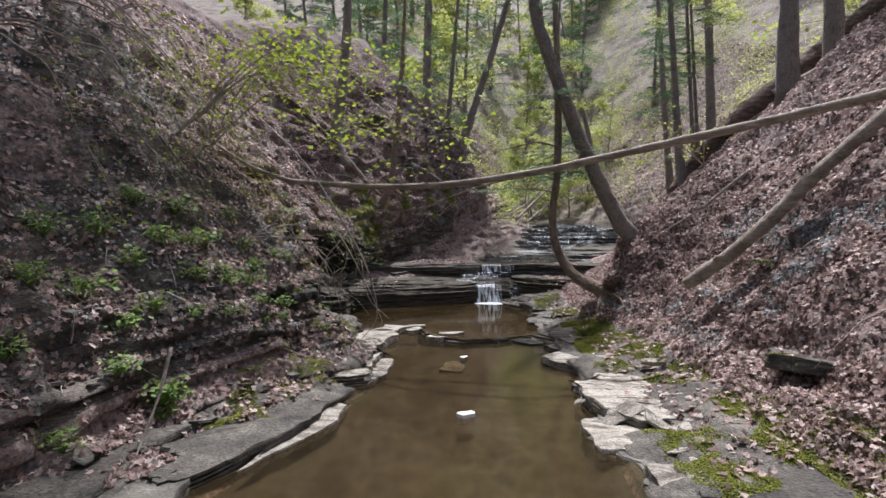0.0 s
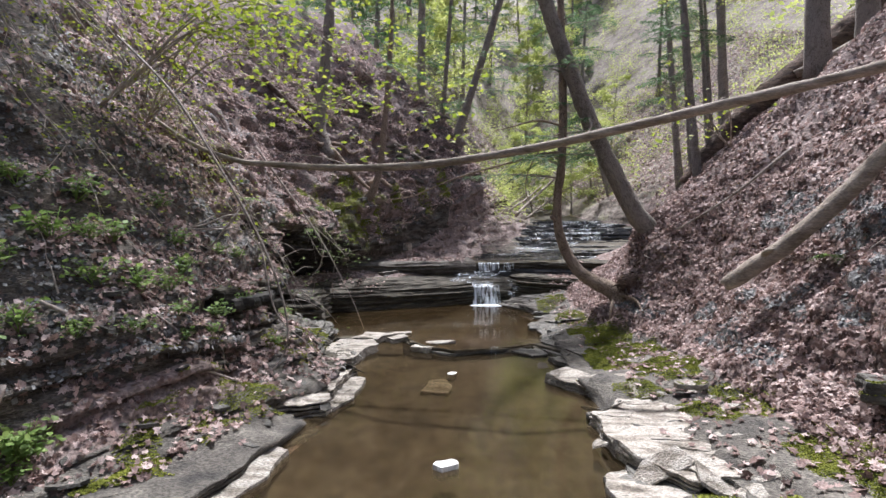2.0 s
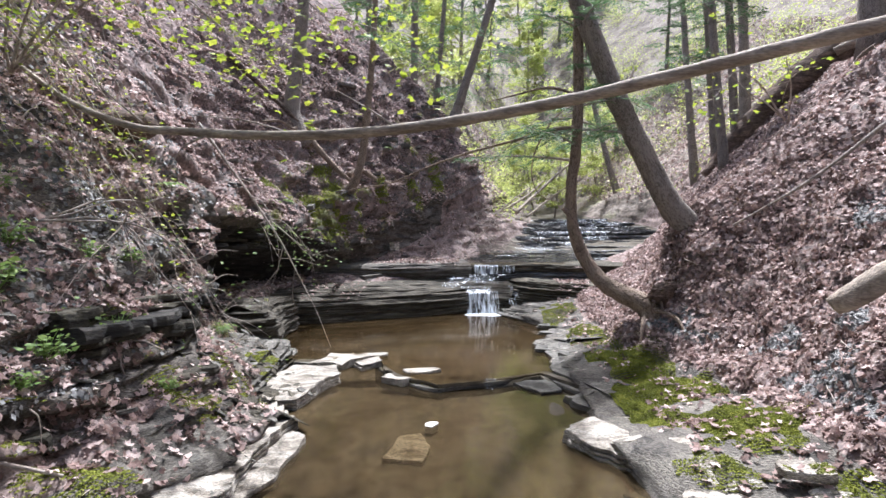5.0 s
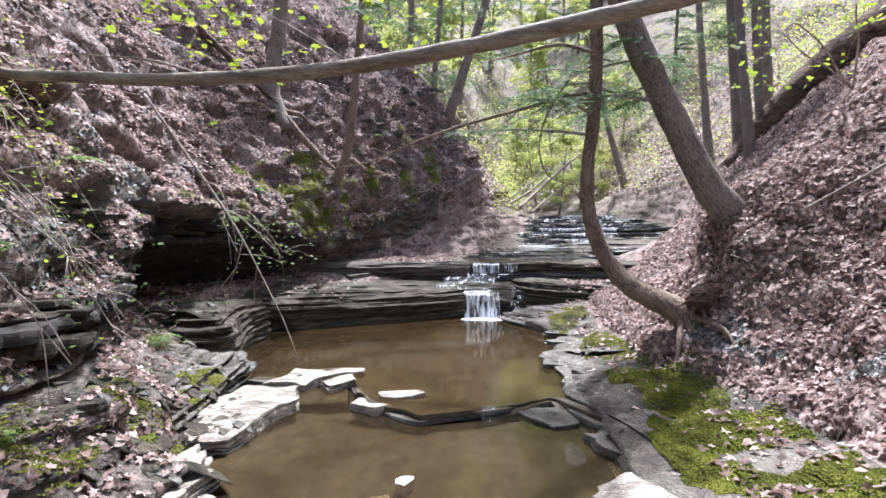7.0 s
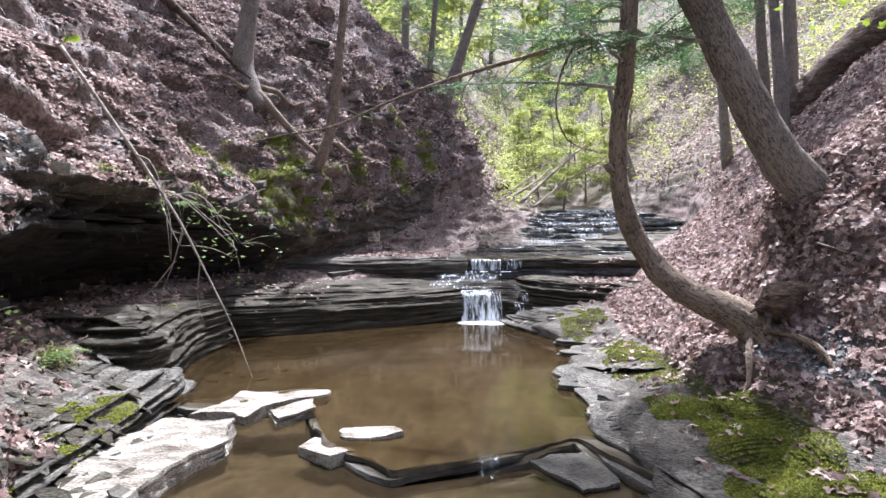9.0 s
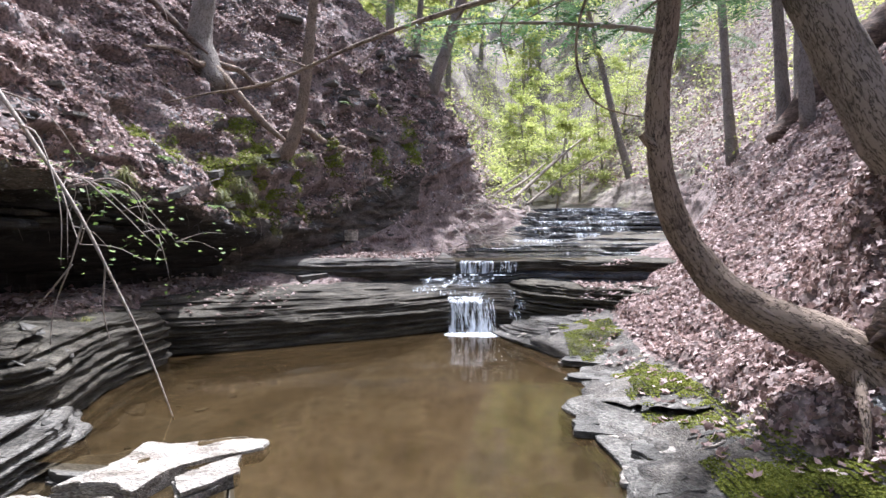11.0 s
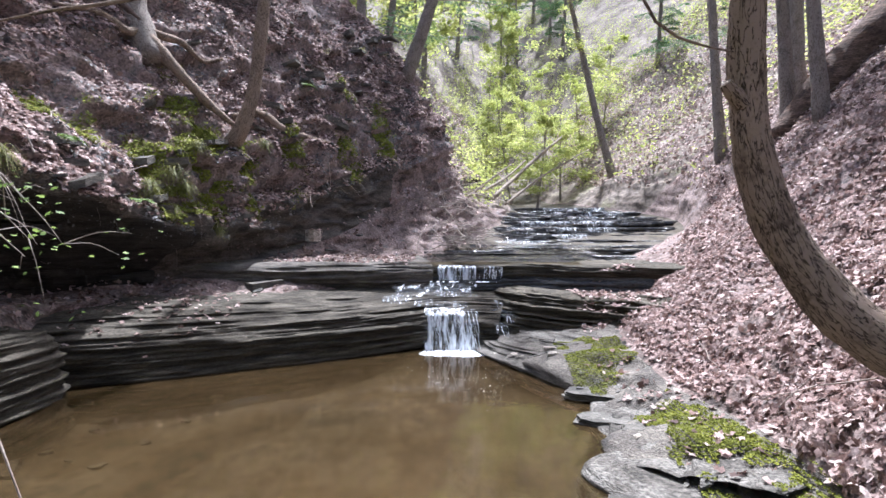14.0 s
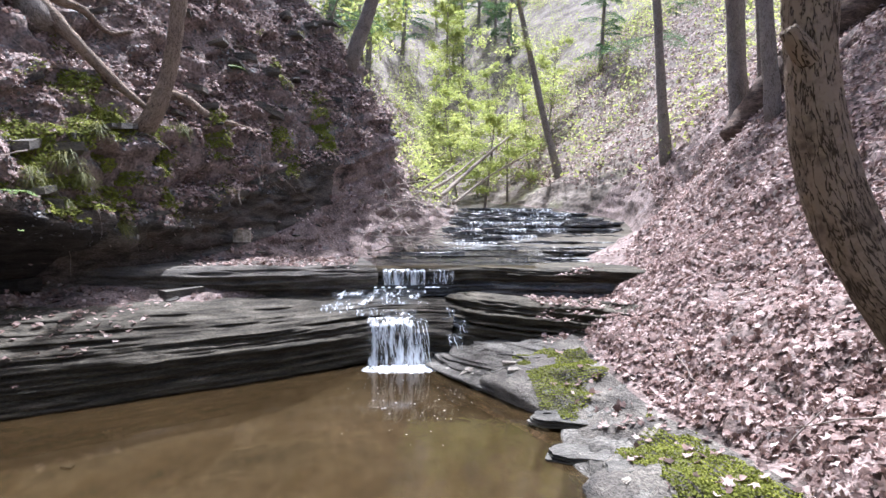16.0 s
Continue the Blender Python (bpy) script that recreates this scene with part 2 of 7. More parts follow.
M_BENCH = material("bench_shale", [(0.034, 0.031, 0.026), (0.082, 0.074, 0.062), (0.16, 0.148, 0.128), (0.10, 0.09, 0.073)], 1.9, 0.82, 1.0, 26, (1, 1, 6), 0.6, moss=0.19, moss_scale=1.6, spec=0.2)
M_WHITE = material("white_stone", [(0.5, 0.47, 0.43), (0.62, 0.6, 0.56), (0.75, 0.72, 0.68)], 9, 0.7, 0.4, 40)
M_MOSSY = material("mossy_shale", [(0.04, 0.036, 0.032), (0.10, 0.088, 0.073), (0.17, 0.152, 0.125)], 2.2, 0.88, 0.9, 30, (1, 1, 5), 0.5, moss=0.22, moss_scale=1.9, obj=0.2)
M_LEAF = material("fallen_leaf", [(0.09, 0.056, 0.046), (0.24, 0.158, 0.134), (0.39, 0.28, 0.248), (0.60, 0.48, 0.435)], 6, 0.75, 0.3, 60, island=1.0, fine=0.25, spec=0.35, through_light=0.3)
M_BARK = bark_material("hemlock_bark", [(0.04, 0.029, 0.022), (0.165, 0.12, 0.088), (0.29, 0.22, 0.165)], 36)
M_GREYBARK = bark_material("grey_bark", [(0.06, 0.05, 0.041), (0.175, 0.145, 0.12), (0.28, 0.24, 0.205)], 34)
M_POLE = material("barkless_pole_wood", [(0.15, 0.115, 0.085), (0.27, 0.22, 0.17), (0.40, 0.335, 0.27)], 4, 0.8, 0.5, 30, (0.5, 2.2, 2.2), 0.3)
M_ROT = material("rotten_wood", [(0.035, 0.024, 0.018), (0.10, 0.068, 0.05), (0.2, 0.14, 0.105)], 4, 0.95, 1.0, 22, (0.7, 0.7, 2), 0.5, moss=0.05)
M_TWIG = material("bare_twig", [(0.16, 0.125, 0.10), (0.30, 0.25, 0.21), (0.44, 0.385, 0.335)], 8, 0.85, 0.3, 50)
M_NEEDLE = material("hemlock_needles", [(0.04, 0.075, 0.03), (0.08, 0.14, 0.055), (0.15, 0.22, 0.10)], 1.2, 0.55, 0.0, 30, island=0.6, through_light=0.45)
M_YOUNG = material("young_maple_leaf", [(0.16, 0.22, 0.025), (0.27, 0.33, 0.035), (0.40, 0.42, 0.05)], 2, 0.55, 0.0, 30, island=0.8, through_light=0.5)
M_HERB = material("herb_leaf", [(0.09, 0.14, 0.035), (0.17, 0.25, 0.06), (0.28, 0.36, 0.10)], 3, 0.55, 0.0, 30, island=0.8, through_light=0.4)
M_GRASS = material("yellow_grass", [(0.10, 0.11, 0.03), (0.19, 0.19, 0.05), (0.30, 0.28, 0.09)], 3, 0.6, 0.0, 30, island=0.8, through_light=0.35)
M_FAR = material("far_spring_leaf", [(0.22, 0.27, 0.06), (0.40, 0.44, 0.12), (0.58, 0.58, 0.22)], 0.35, 0.6, 0.0, 20, island=0.6, through_light=0.5)
M_MOSS = material("moss", [(0.075, 0.082, 0.013), (0.16, 0.172, 0.024), (0.27, 0.28, 0.042)], 3, 0.95, 0.0, 60, island=0.5, through_light=0.15)
M_WATER = water_material("brown_creek_water", (0.046, 0.03, 0.013), 0.5, 0.10, 7)
M_WATER2 = water_material("clearer_creek_water", (0.042, 0.03, 0.016), 0.42, 0.22, 7)
M_THIN = water_material("thin_running_water", (0.10, 0.10, 0.105), 0.45, 0.5, 14)
M_FALL = fall_material("falling_water", 1.0)
M_FALL2 = fall_material("thin_falling_water", 0.55)
# white for running water, and for sky gleam painted on the cascade
M_RUN = fall_material("white_water_and_gleam", 0.75, (9, 1.6, 6))
M_FOAM = material("foam", [(0.6, 0.63, 0.66), (0.8, 0.83, 0.85), (0.9, 0.92, 0.94)], 12, 0.5, 0.6, 40)

# ---- mesh helpers ----
rng = np.random.default_rng(7)


def grid_noise(p, seed=0):
    """Smooth value noise in about -1..1 for rows of points."""
    p = np.asarray(p, float)
    i = np.floor(p).astype(np.int64)
    f = p - i
    f = f * f * (3 - 2 * f)
    total = np.zeros(len(p))
    for dx in (0, 1):
        for dy in (0, 1):
            for dz in (0, 1):
                h = (i[:, 0] + dx) * 374761393 + (i[:, 1] + dy) * 668265263 + (i[:, 2] + dz) * 2147483647 + seed * 974711
                h = (h ^ (h >> 13)) * 1274126177 & 0x7FFFFFFF
                v = ((h ^ (h >> 16)) & 0xFFFF) / 32767.5 - 1
                w = np.where(dx, f[:, 0], 1 - f[:, 0]) * np.where(dy, f[:, 1], 1 - f[:, 1]) * np.where(dz, f[:, 2], 1 - f[:, 2])
                total += v * w
    return total


def fractal(p, seed=0, octaves=4):
    p = np.asarray(p, float)
    return sum(grid_noise(p * 2**k, seed + k) * 0.5**k for k in range(octaves))


def mesh_of(name, verts, faces, mat, smooth=False):
    me = bpy.data.meshes.new(name)
    verts = np.asarray(verts, np.float32)
    if isinstance(faces, np.ndarray):
        k = faces.shape[1]
        me.vertices.add(len(verts))
        me.vertices.foreach_set("co", verts.ravel())
        me.loops.add(faces.size)
        me.loops.foreach_set("vertex_index", faces.ravel().astype(np.int32))
        me.polygons.add(len(faces))
        me.polygons.foreach_set("loop_start", np.arange(0, faces.size, k, dtype=np.int32))
        me.update(calc_edges=True)
    else:
        me.from_pydata(verts.tolist(), [], faces)
    if smooth:
        me.polygons.foreach_set("use_smooth", np.ones(len(me.polygons), bool))
    me.materials.append(mat)
    me.update()
    return me


def empty(name, place):
    ob = new(name)
    ob.location = place
    ob.empty_display_size = 0.1
    return ob


def part(name, verts, faces, mat, parent=None, label="", smooth=False):
    """One mesh under a thing; verts are in the world."""
    verts = np.asarray(verts, float)
    base = np.zeros(3)
    if parent is not None:
        o, base = parent, np.zeros(3)
        while o is not None:
            base = base + np.array(o.location)
            o = o.parent
    ob = new(name, mesh_of(name, verts - base, faces, mat, smooth))
    if parent is not None:
        ob.parent = parent
    if label:
        tagged(ob, label)
    return ob


def spline(points, n):
    """A smooth run of n points through the given ones."""
    p = np.asarray(points, float)
    k = np.r_[0, np.cumsum(np.linalg.norm(np.diff(p[:, :3], axis=0), axis=1))]
    q = np.vstack([2 * p[0] - p[1], p, 2 * p[-1] - p[-2]])
    s = np.linspace(0, k[-1], n)
    seg = np.clip(np.searchsorted(k, s, "right") - 1, 0, len(p) - 2)
    u = ((s - k[seg]) / (k[seg + 1] - k[seg]))[:, None]
    a, b, c, d = q[seg], q[seg + 1], q[seg + 2], q[seg + 3]
    return 0.5 * (2 * b + (c - a) * u + (2 * a - 5 * b + 4 * c - d) * u**2 + (3 * b - a - 3 * c + d) * u**3)


def tube(points, radii, sides=10, n=None, rough=0.0, seed=0, closed=True, bark=0.0):
    """Verts and faces of a tapered, uneven limb along points."""
    p = np.asarray(points, float)
    r = np.asarray(radii, float)
    n = n or len(p)
    pr = spline(np.c_[p, r], n)
    p, r = pr[:, :3], np.maximum(pr[:, 3], 0.001)
    d = np.gradient(p, axis=0)
    d /= np.linalg.norm(d, axis=1, keepdims=True) + 1e-9
    ref = np.array([0.0, 1.0, 0.0]) if abs(d[0, 1]) < 0.8 else np.array([1.0, 0.0, 0.0])
    u = np.cross(d, ref)
    u /= np.linalg.norm(u, axis=1, keepdims=True) + 1e-9
    w = np.cross(d, u)
    ang = np.linspace(0, 2 * np.pi, sides, endpoint=False)
    ring = np.cos(ang)[None, :, None] * u[:, None] + np.sin(ang)[None, :, None] * w[:, None]
    v = (p[:, None] + ring * r[:, None, None]).reshape(-1, 3)
    if rough:
        f = fractal(v * [5, 5, 2.2] + seed * 9.1, seed, 3)[:, None]
        v += ring.reshape(-1, 3) * f * np.repeat(r, sides)[:, None] * rough
    if bark:
        g = (1 - 2 * abs(fractal(v * [20, 20, 4.5] + seed, seed + 5, 2)))[:, None]
        v += ring.reshape(-1, 3) * g * bark
    i, j = np.meshgrid(np.arange(n - 1), np.arange(sides), indexing="ij")
    a, b = i * sides + j, i * sides + (j + 1) % sides
    faces = np.stack([a, b, b + sides, a + sides], -1).reshape(-1, 4)
    if closed:
        v = np.vstack([v, p[0], p[-1]])
        c0, c1 = n * sides, n * sides + 1
        k = np.arange(sides)
        e = (n - 1) * sides
        caps0 = np.stack([np.full(sides, c0), (k + 1) % sides, k, np.full(sides, c0)], -1)
        caps1 = np.stack([np.full(sides, c1), e + k, e + (k + 1) % sides, np.full(sides, c1)], -1)
        faces = [list(f) for f in faces] + [list(f[:3]) for f in caps0] + [list(f[:3]) for f in caps1]
    return v, faces


def joined(pieces):
    """Several (verts, faces) as one."""
    vs, fs, k = [], [], 0
    for v, f in pieces:
        vs.append(v)
        fs += [[int(q) + k for q in face] for face in f]
        k += len(v)
    return np.vstack(vs), fs


# a leaf outline in its own plane, with a centre and a curled rim
STAR = np.array([(0, -0.5), (0.46, -0.3), (0.26, -0.02), (0.44, 0.34), (0.12, 0.24), (0, 0.6), (-0.14, 0.24), (-0.44, 0.34), (-0.26, -0.02), (-0.46, -0.3)])
OVAL = np.array([(0, -0.5), (0.22, -0.1), (0.17, 0.22), (0, 0.55), (-0.17, 0.22), (-0.22, -0.1)])
BLADE = np.array([(0, -0.5), (0.09, 0.0), (0, 0.5), (-0.09, 0.0)])


def leaf_cloud(places, normals, sizes, outline, curl=0.25, spin=None):
    """Leaves as small fans: verts and triangle faces."""
    n, k = len(places), len(outline)
    nn = normals / (np.linalg.norm(normals, axis=1, keepdims=True) + 1e-9)
    ref = rng.normal(size=(n, 3)) if spin is None else spin
    u = np.cross(nn, ref)
    u /= np.linalg.norm(u, axis=1, keepdims=True) + 1e-9
    w = np.cross(nn, u) if spin is None else np.cross(u, nn)
    rim = outline[None] * sizes[:, None, None]
    bend = rng.normal(0, curl, (n, 1)) * (outline[None, :, 0] ** 2) * 2 + rng.normal(0, curl, (n, 1)) * (outline[None, :, 1] ** 2) * 1.6
    bend = (bend + rng.normal(0, curl * 0.18, (n, k))) * sizes[:, None]
    v = places[:, None] + rim[..., :1] * u[:, None] + rim[..., 1:] * w[:, None] + bend[..., None] * nn[:, None]
    if k <= 4:
        faces = np.arange(n * k).reshape(n, k)
        return v.reshape(-1, 3), faces
    v = np.concatenate([v, places[:, None]], 1)
    j = np.arange(k)
    tri = np.stack([np.full(k, k), j, (j + 1) % k], -1)
    faces = (np.arange(n)[:, None, None] * (k + 1) + tri[None]).reshape(-1, 3)
    return v.reshape(-1, 3), faces

# ---- ground: one sheet, swept along the creek through cross-sections ----
SECTIONS = []


def section(y, left, bed, right):
    """left: crest, upper slope, mid slope, overhang lip, foot of the cut, bench back, bench front, water's edge; bed: height; right: edge to crest."""
    SECTIONS.append((y, left, bed, right))


section(-14, [(-15, 12), (-8.5, 6.5), (-5, 2.8), (-3.8, 1.0), (-4.0, 0.4), (-3.5, 0.2), (-2.5, 0.0), (-2.4, -0.2)], -0.5,
        [(3.0, -0.2), (3.1, 0.0), (4.2, 0.2), (5.4, 1.2), (6.4, 2.4), (8.8, 5.2), (14, 10.5)])
section(1.5, [(-14, 12.5), (-8, 6.2), (-4.7, 2.3), (-3.4, 0.7), (-3.3, 0.3), (-3.1, 0.05), (-2.15, -0.1), (-2.05, -0.2)], -0.5,
        [(2.1, -0.2), (2.2, -0.08), (3.9, 0.06), (4.8, 0.5), (5.7, 1.6), (8.2, 4.5), (14, 10.5)])
section(3.8, [(-14, 12.5), (-8, 6.2), (-4.6, 2.2), (-3.3, 0.75), (-3.2, 0.32), (-2.9, 0.05), (-1.7, -0.1), (-1.6, -0.2)], -0.42,
        [(2.2, -0.2), (2.3, -0.08), (3.8, 0.08), (4.6, 0.5), (5.3, 1.4), (7.8, 4.3), (13.8, 10.2)])
section(5.6, [(-13, 12.5), (-7, 6.2), (-3.7, 2.0), (-2.45, 0.8), (-2.4, 0.4), (-2.15, 0.14), (-1.35, -0.08), (-1.25, -0.2)], -0.34,
        [(2.35, -0.2), (2.45, -0.05), (3.95, 0.15), (4.6, 0.6), (5.1, 1.35), (7.5, 4.1), (13.5, 10.0)])
section(8.2, [(-13, 12.8), (-6.8, 6.3), (-3.8, 2.5), (-2.6, 1.05), (-2.4, 0.75), (-2.1, 0.6), (-1.6, 0.05), (-1.5, -0.2)], -0.22,
        [(2.2, -0.2), (2.35, -0.03), (3.95, 0.27), (4.4, 0.55), (4.9, 1.15), (7.0, 3.9), (13, 10.0)])
section(9.4, [(-13, 13), (-7.0, 6.6), (-4.0, 2.7), (-3.1, 1.5), (-3.2, 0.85), (-3.0, 0.6), (-2.3, 0.22), (-2.1, -0.2)], -0.2,
        [(2.2, -0.2), (2.35, 0.0), (3.95, 0.3), (4.5, 0.7), (5.1, 1.35), (6.9, 3.6), (12.8, 9.9)])
section(10.6, [(-13, 13), (-7.2, 6.8), (-4.4, 3.2), (-3.65, 2.15), (-4.6, 0.95), (-4.0, 0.68), (-2.9, 0.22), (-2.6, -0.15)], -0.26,
        [(2.2, -0.15), (2.35, 0.02), (3.6, 0.3), (4.2, 0.75), (5.0, 1.7), (6.8, 3.6), (12.5, 9.8)])
section(11.5, [(-13, 13), (-7.2, 6.95), (-4.65, 3.35), (-3.85, 2.4), (-5.6, 0.98), (-4.4, 0.82), (-3.2, 0.34), (-2.9, -0.18)], -0.45,
        [(2.15, -0.2), (2.25, 0.04), (3.2, 0.3), (3.75, 0.88), (4.5, 2.1), (6.4, 3.7), (12.5, 9.6)])
section(12.2, [(-13, 13), (-7.2, 7.0), (-4.8, 3.45), (-4.0, 2.55), (-6.2, 1.0), (-4.6, 0.9), (-3.5, 0.42), (-3.1, -0.2)], -0.5,
        [(2.1, -0.2), (2.2, 0.05), (3.3, 0.28), (3.85, 0.85), (4.35, 2.35), (6.2, 3.95), (12.5, 9.5)])
section(13.4, [(-13, 13), (-7.4, 7.0), (-4.9, 3.45), (-4.15, 2.52), (-6.6, 1.0), (-4.8, 0.92), (-4.0, 0.6), (-3.7, -0.2)], -0.5,
        [(2.1, -0.2), (2.2, 0.05), (3.4, 0.28), (4.1, 0.82), (5.0, 1.95), (6.8, 3.75), (12.3, 9.0)])
section(15, [(-13.5, 13), (-7.6, 7.0), (-5.1, 3.4), (-4.35, 2.5), (-6.9, 1.0), (-5.1, 0.95), (-4.4, 0.7), (-4.2, -0.2)], -0.5,
        [(2.5, -0.2), (2.6, 0.06), (3.3, 0.26), (4.3, 0.75), (5.8, 1.9), (7.6, 3.7), (12, 8.4)])
section(17, [(-13, 13), (-7.0, 6.6), (-4.8, 3.2), (-4.1, 2.3), (-6.0, 1.05), (-4.9, 0.85), (-4.0, 0.3), (-3.7, -0.3)], -0.45,
        [(1.8, -0.2), (2.0, 0.1), (3.4, 0.45), (4.6, 1.1), (6.4, 2.3), (8.6, 4.3), (12.3, 8.2)])
section(19.4, [(-11, 12.5), (-5.6, 6.5), (-3.9, 3.7), (-3.6, 2.2), (-4.2, 1.4), (-3.4, 1.2), (-1.2, 0.7), (-0.4, 0.4)], 0.35,
        [(2.6, 0.5), (3.3, 0.72), (4.9, 1.1), (5.8, 1.7), (7.1, 2.75), (9.0, 4.8), (12.6, 8.1)])
section(23, [(-7.6, 13.4), (-3.7, 8.0), (-2.3, 5.4), (-1.75, 3.5), (-1.8, 2.6), (-1.2, 2.05), (0.0, 1.65), (0.3, 1.4)], 1.35,
        [(5.5, 1.5), (5.8, 1.7), (6.7, 2.0), (7.6, 2.7), (8.6, 3.6), (10.4, 5.6), (13.8, 8.8)])
section(25.2, [(-7.0, 13.8), (-3.0, 8.8), (-1.1, 6.6), (-0.2, 4.7), (-0.2, 3.9), (0.2, 3.2), (1.0, 2.4), (1.2, 2.0)], 1.7,
        [(7.4, 1.85), (7.7, 2.1), (8.4, 2.45), (9.2, 3.2), (10.2, 4.2), (12.0, 6.3), (15.4, 9.6)])
section(27, [(-6.6, 14.3), (-2.4, 9.6), (-0.35, 7.4), (0.55, 5.5), (0.75, 4.6), (1.15, 3.9), (1.75, 3.0), (1.9, 2.2)], 2.0,
        [(8.8, 2.15), (9.1, 2.4), (9.7, 2.85), (10.5, 3.7), (11.5, 5.0), (13.2, 7.0), (16.8, 10.6)])
section(28.6, [(-7.2, 14), (-3.2, 9.4), (-1.3, 7.2), (-0.2, 5.4), (0.2, 4.5), (0.9, 3.8), (1.9, 3.1), (2.1, 2.5)], 2.25,
        [(9.5, 2.4), (9.8, 2.75), (10.4, 3.4), (11.2, 4.6), (12.4, 6.0), (14.4, 8.2), (18.6, 12)])
section(31.5, [(-6, 12.8), (-1.7, 7.4), (-0.5, 5.6), (0.5, 4.3), (0.8, 4.0), (1.8, 3.7), (2.9, 3.3), (3.1, 2.9)], 2.8,
        [(10.2, 3.0), (10.5, 3.5), (11.0, 4.5), (12.2, 6.1), (14, 7.8), (17, 10.4), (22, 15)])
section(36, [(-6, 12.2), (-1.0, 8.0), (1.0, 6.0), (2.3, 4.9), (2.6, 4.6), (3.0, 4.4), (3.5, 4.1), (3.7, 3.9)], 3.7,
        [(7.5, 3.9), (7.9, 4.3), (9.0, 5.0), (10.5, 6.0), (12.5, 7.4), (17, 10.8), (26, 17.5)])
section(44, [(-7, 16), (-1.5, 11.5), (0.5, 8.6), (2, 6.6), (2.3, 6), (3, 5.6), (3.8, 5.1), (4, 4.9)], 4.7,
        [(7.0, 4.8), (7.5, 5.2), (8.6, 6.2), (10.2, 7.6), (12.5, 9.6), (17.5, 14), (27, 22)])
section(54, [(-8, 21), (-1.5, 16), (1.5, 12.5), (3, 10.2), (3.3, 9.6), (4, 9), (4.8, 8.3), (5, 8.0)], 7.8,
        [(7.2, 8.0), (7.7, 8.6), (9.0, 10), (11, 12), (14, 15), (20, 20), (32, 30)])
section(75, [(-14, 36), (-5, 31), (0, 28), (3, 26), (4, 25.5), (5.2, 25), (6, 24.5), (6.4, 24)], 23.8,
        [(8.6, 24), (9.2, 24.4), (10.4, 25.5), (12.4, 27), (16, 30), (24, 36), (40, 47)])
section(110, [(-30, 60), (-16, 57), (-6, 54), (0, 52), (2, 51.6), (4, 51.2), (6, 50.6), (6.4, 50.4)], 50.2,
        [(9, 50.4), (10, 50.8), (12, 52), (16, 54), (22, 57), (34, 63), (52, 72)])
section(200, [(-60, 108), (-30, 104), (-14, 102), (-6, 101), (-4, 100.6), (-2, 100.4), (2, 100), (4, 99.8)], 99.6,
        [(11, 99.8), (13, 100), (16, 101), (20, 102), (26, 104), (45, 108), (70, 114)])

ROWS_Y = np.concatenate([np.arange(-14, 0, 0.35), np.arange(0, 24, 0.12), np.arange(24, 37, 0.22), np.arange(37, 60, 0.8), np.arange(60, 201, 5.0)])
STEPS = [5, 24, 36, 22, 16, 16, 12, 6, 4, 4, 10, 4, 4, 6, 14, 14, 14, 30, 30, 5]  # steps between neighbouring points of a section


def section_points():
    ys = np.array([s[0] for s in SECTIONS], float)
    full = []
    for y, left, bed, right in SECTIONS:
        lx, rx = left[-1][0], right[0][0]
        far_l, far_r = (-150.0, left[0][1] + 12), (150.0, right[-1][1] + 12)
        mid = [(lx + 0.3, bed + 0.1), (lx + 0.9, bed), (rx - 0.9, bed), (rx - 0.3, bed + 0.1)]
        full.append([far_l] + left + mid[0:2] + mid[2:4] + right + [far_r])
    full = np.array(full, float)
    # smooth along y
    flat = full.reshape(len(ys), -1)
    slope = np.gradient(flat, ys, axis=0)
    seg = np.clip(np.searchsorted(ys, ROWS_Y, "right") - 1, 0, len(ys) - 2)
    h = (ys[seg + 1] - ys[seg])[:, None]
    u = ((ROWS_Y - ys[seg]) / h[:, 0])[:, None]
    secant = (flat[seg + 1] - flat[seg]) / h
    m0, m1 = np.clip(slope[seg], -abs(secant) * 1.5, abs(secant) * 1.5), np.clip(slope[seg + 1], -abs(secant) * 1.5, abs(secant) * 1.5)
    a = flat[seg] * (1 + 2 * u) * (1 - u) ** 2 + m0 * h * u * (1 - u) ** 2 + flat[seg + 1] * u**2 * (3 - 2 * u) + m1 * h * u**2 * (u - 1)
    return a.reshape(len(ROWS_Y), -1, 2)


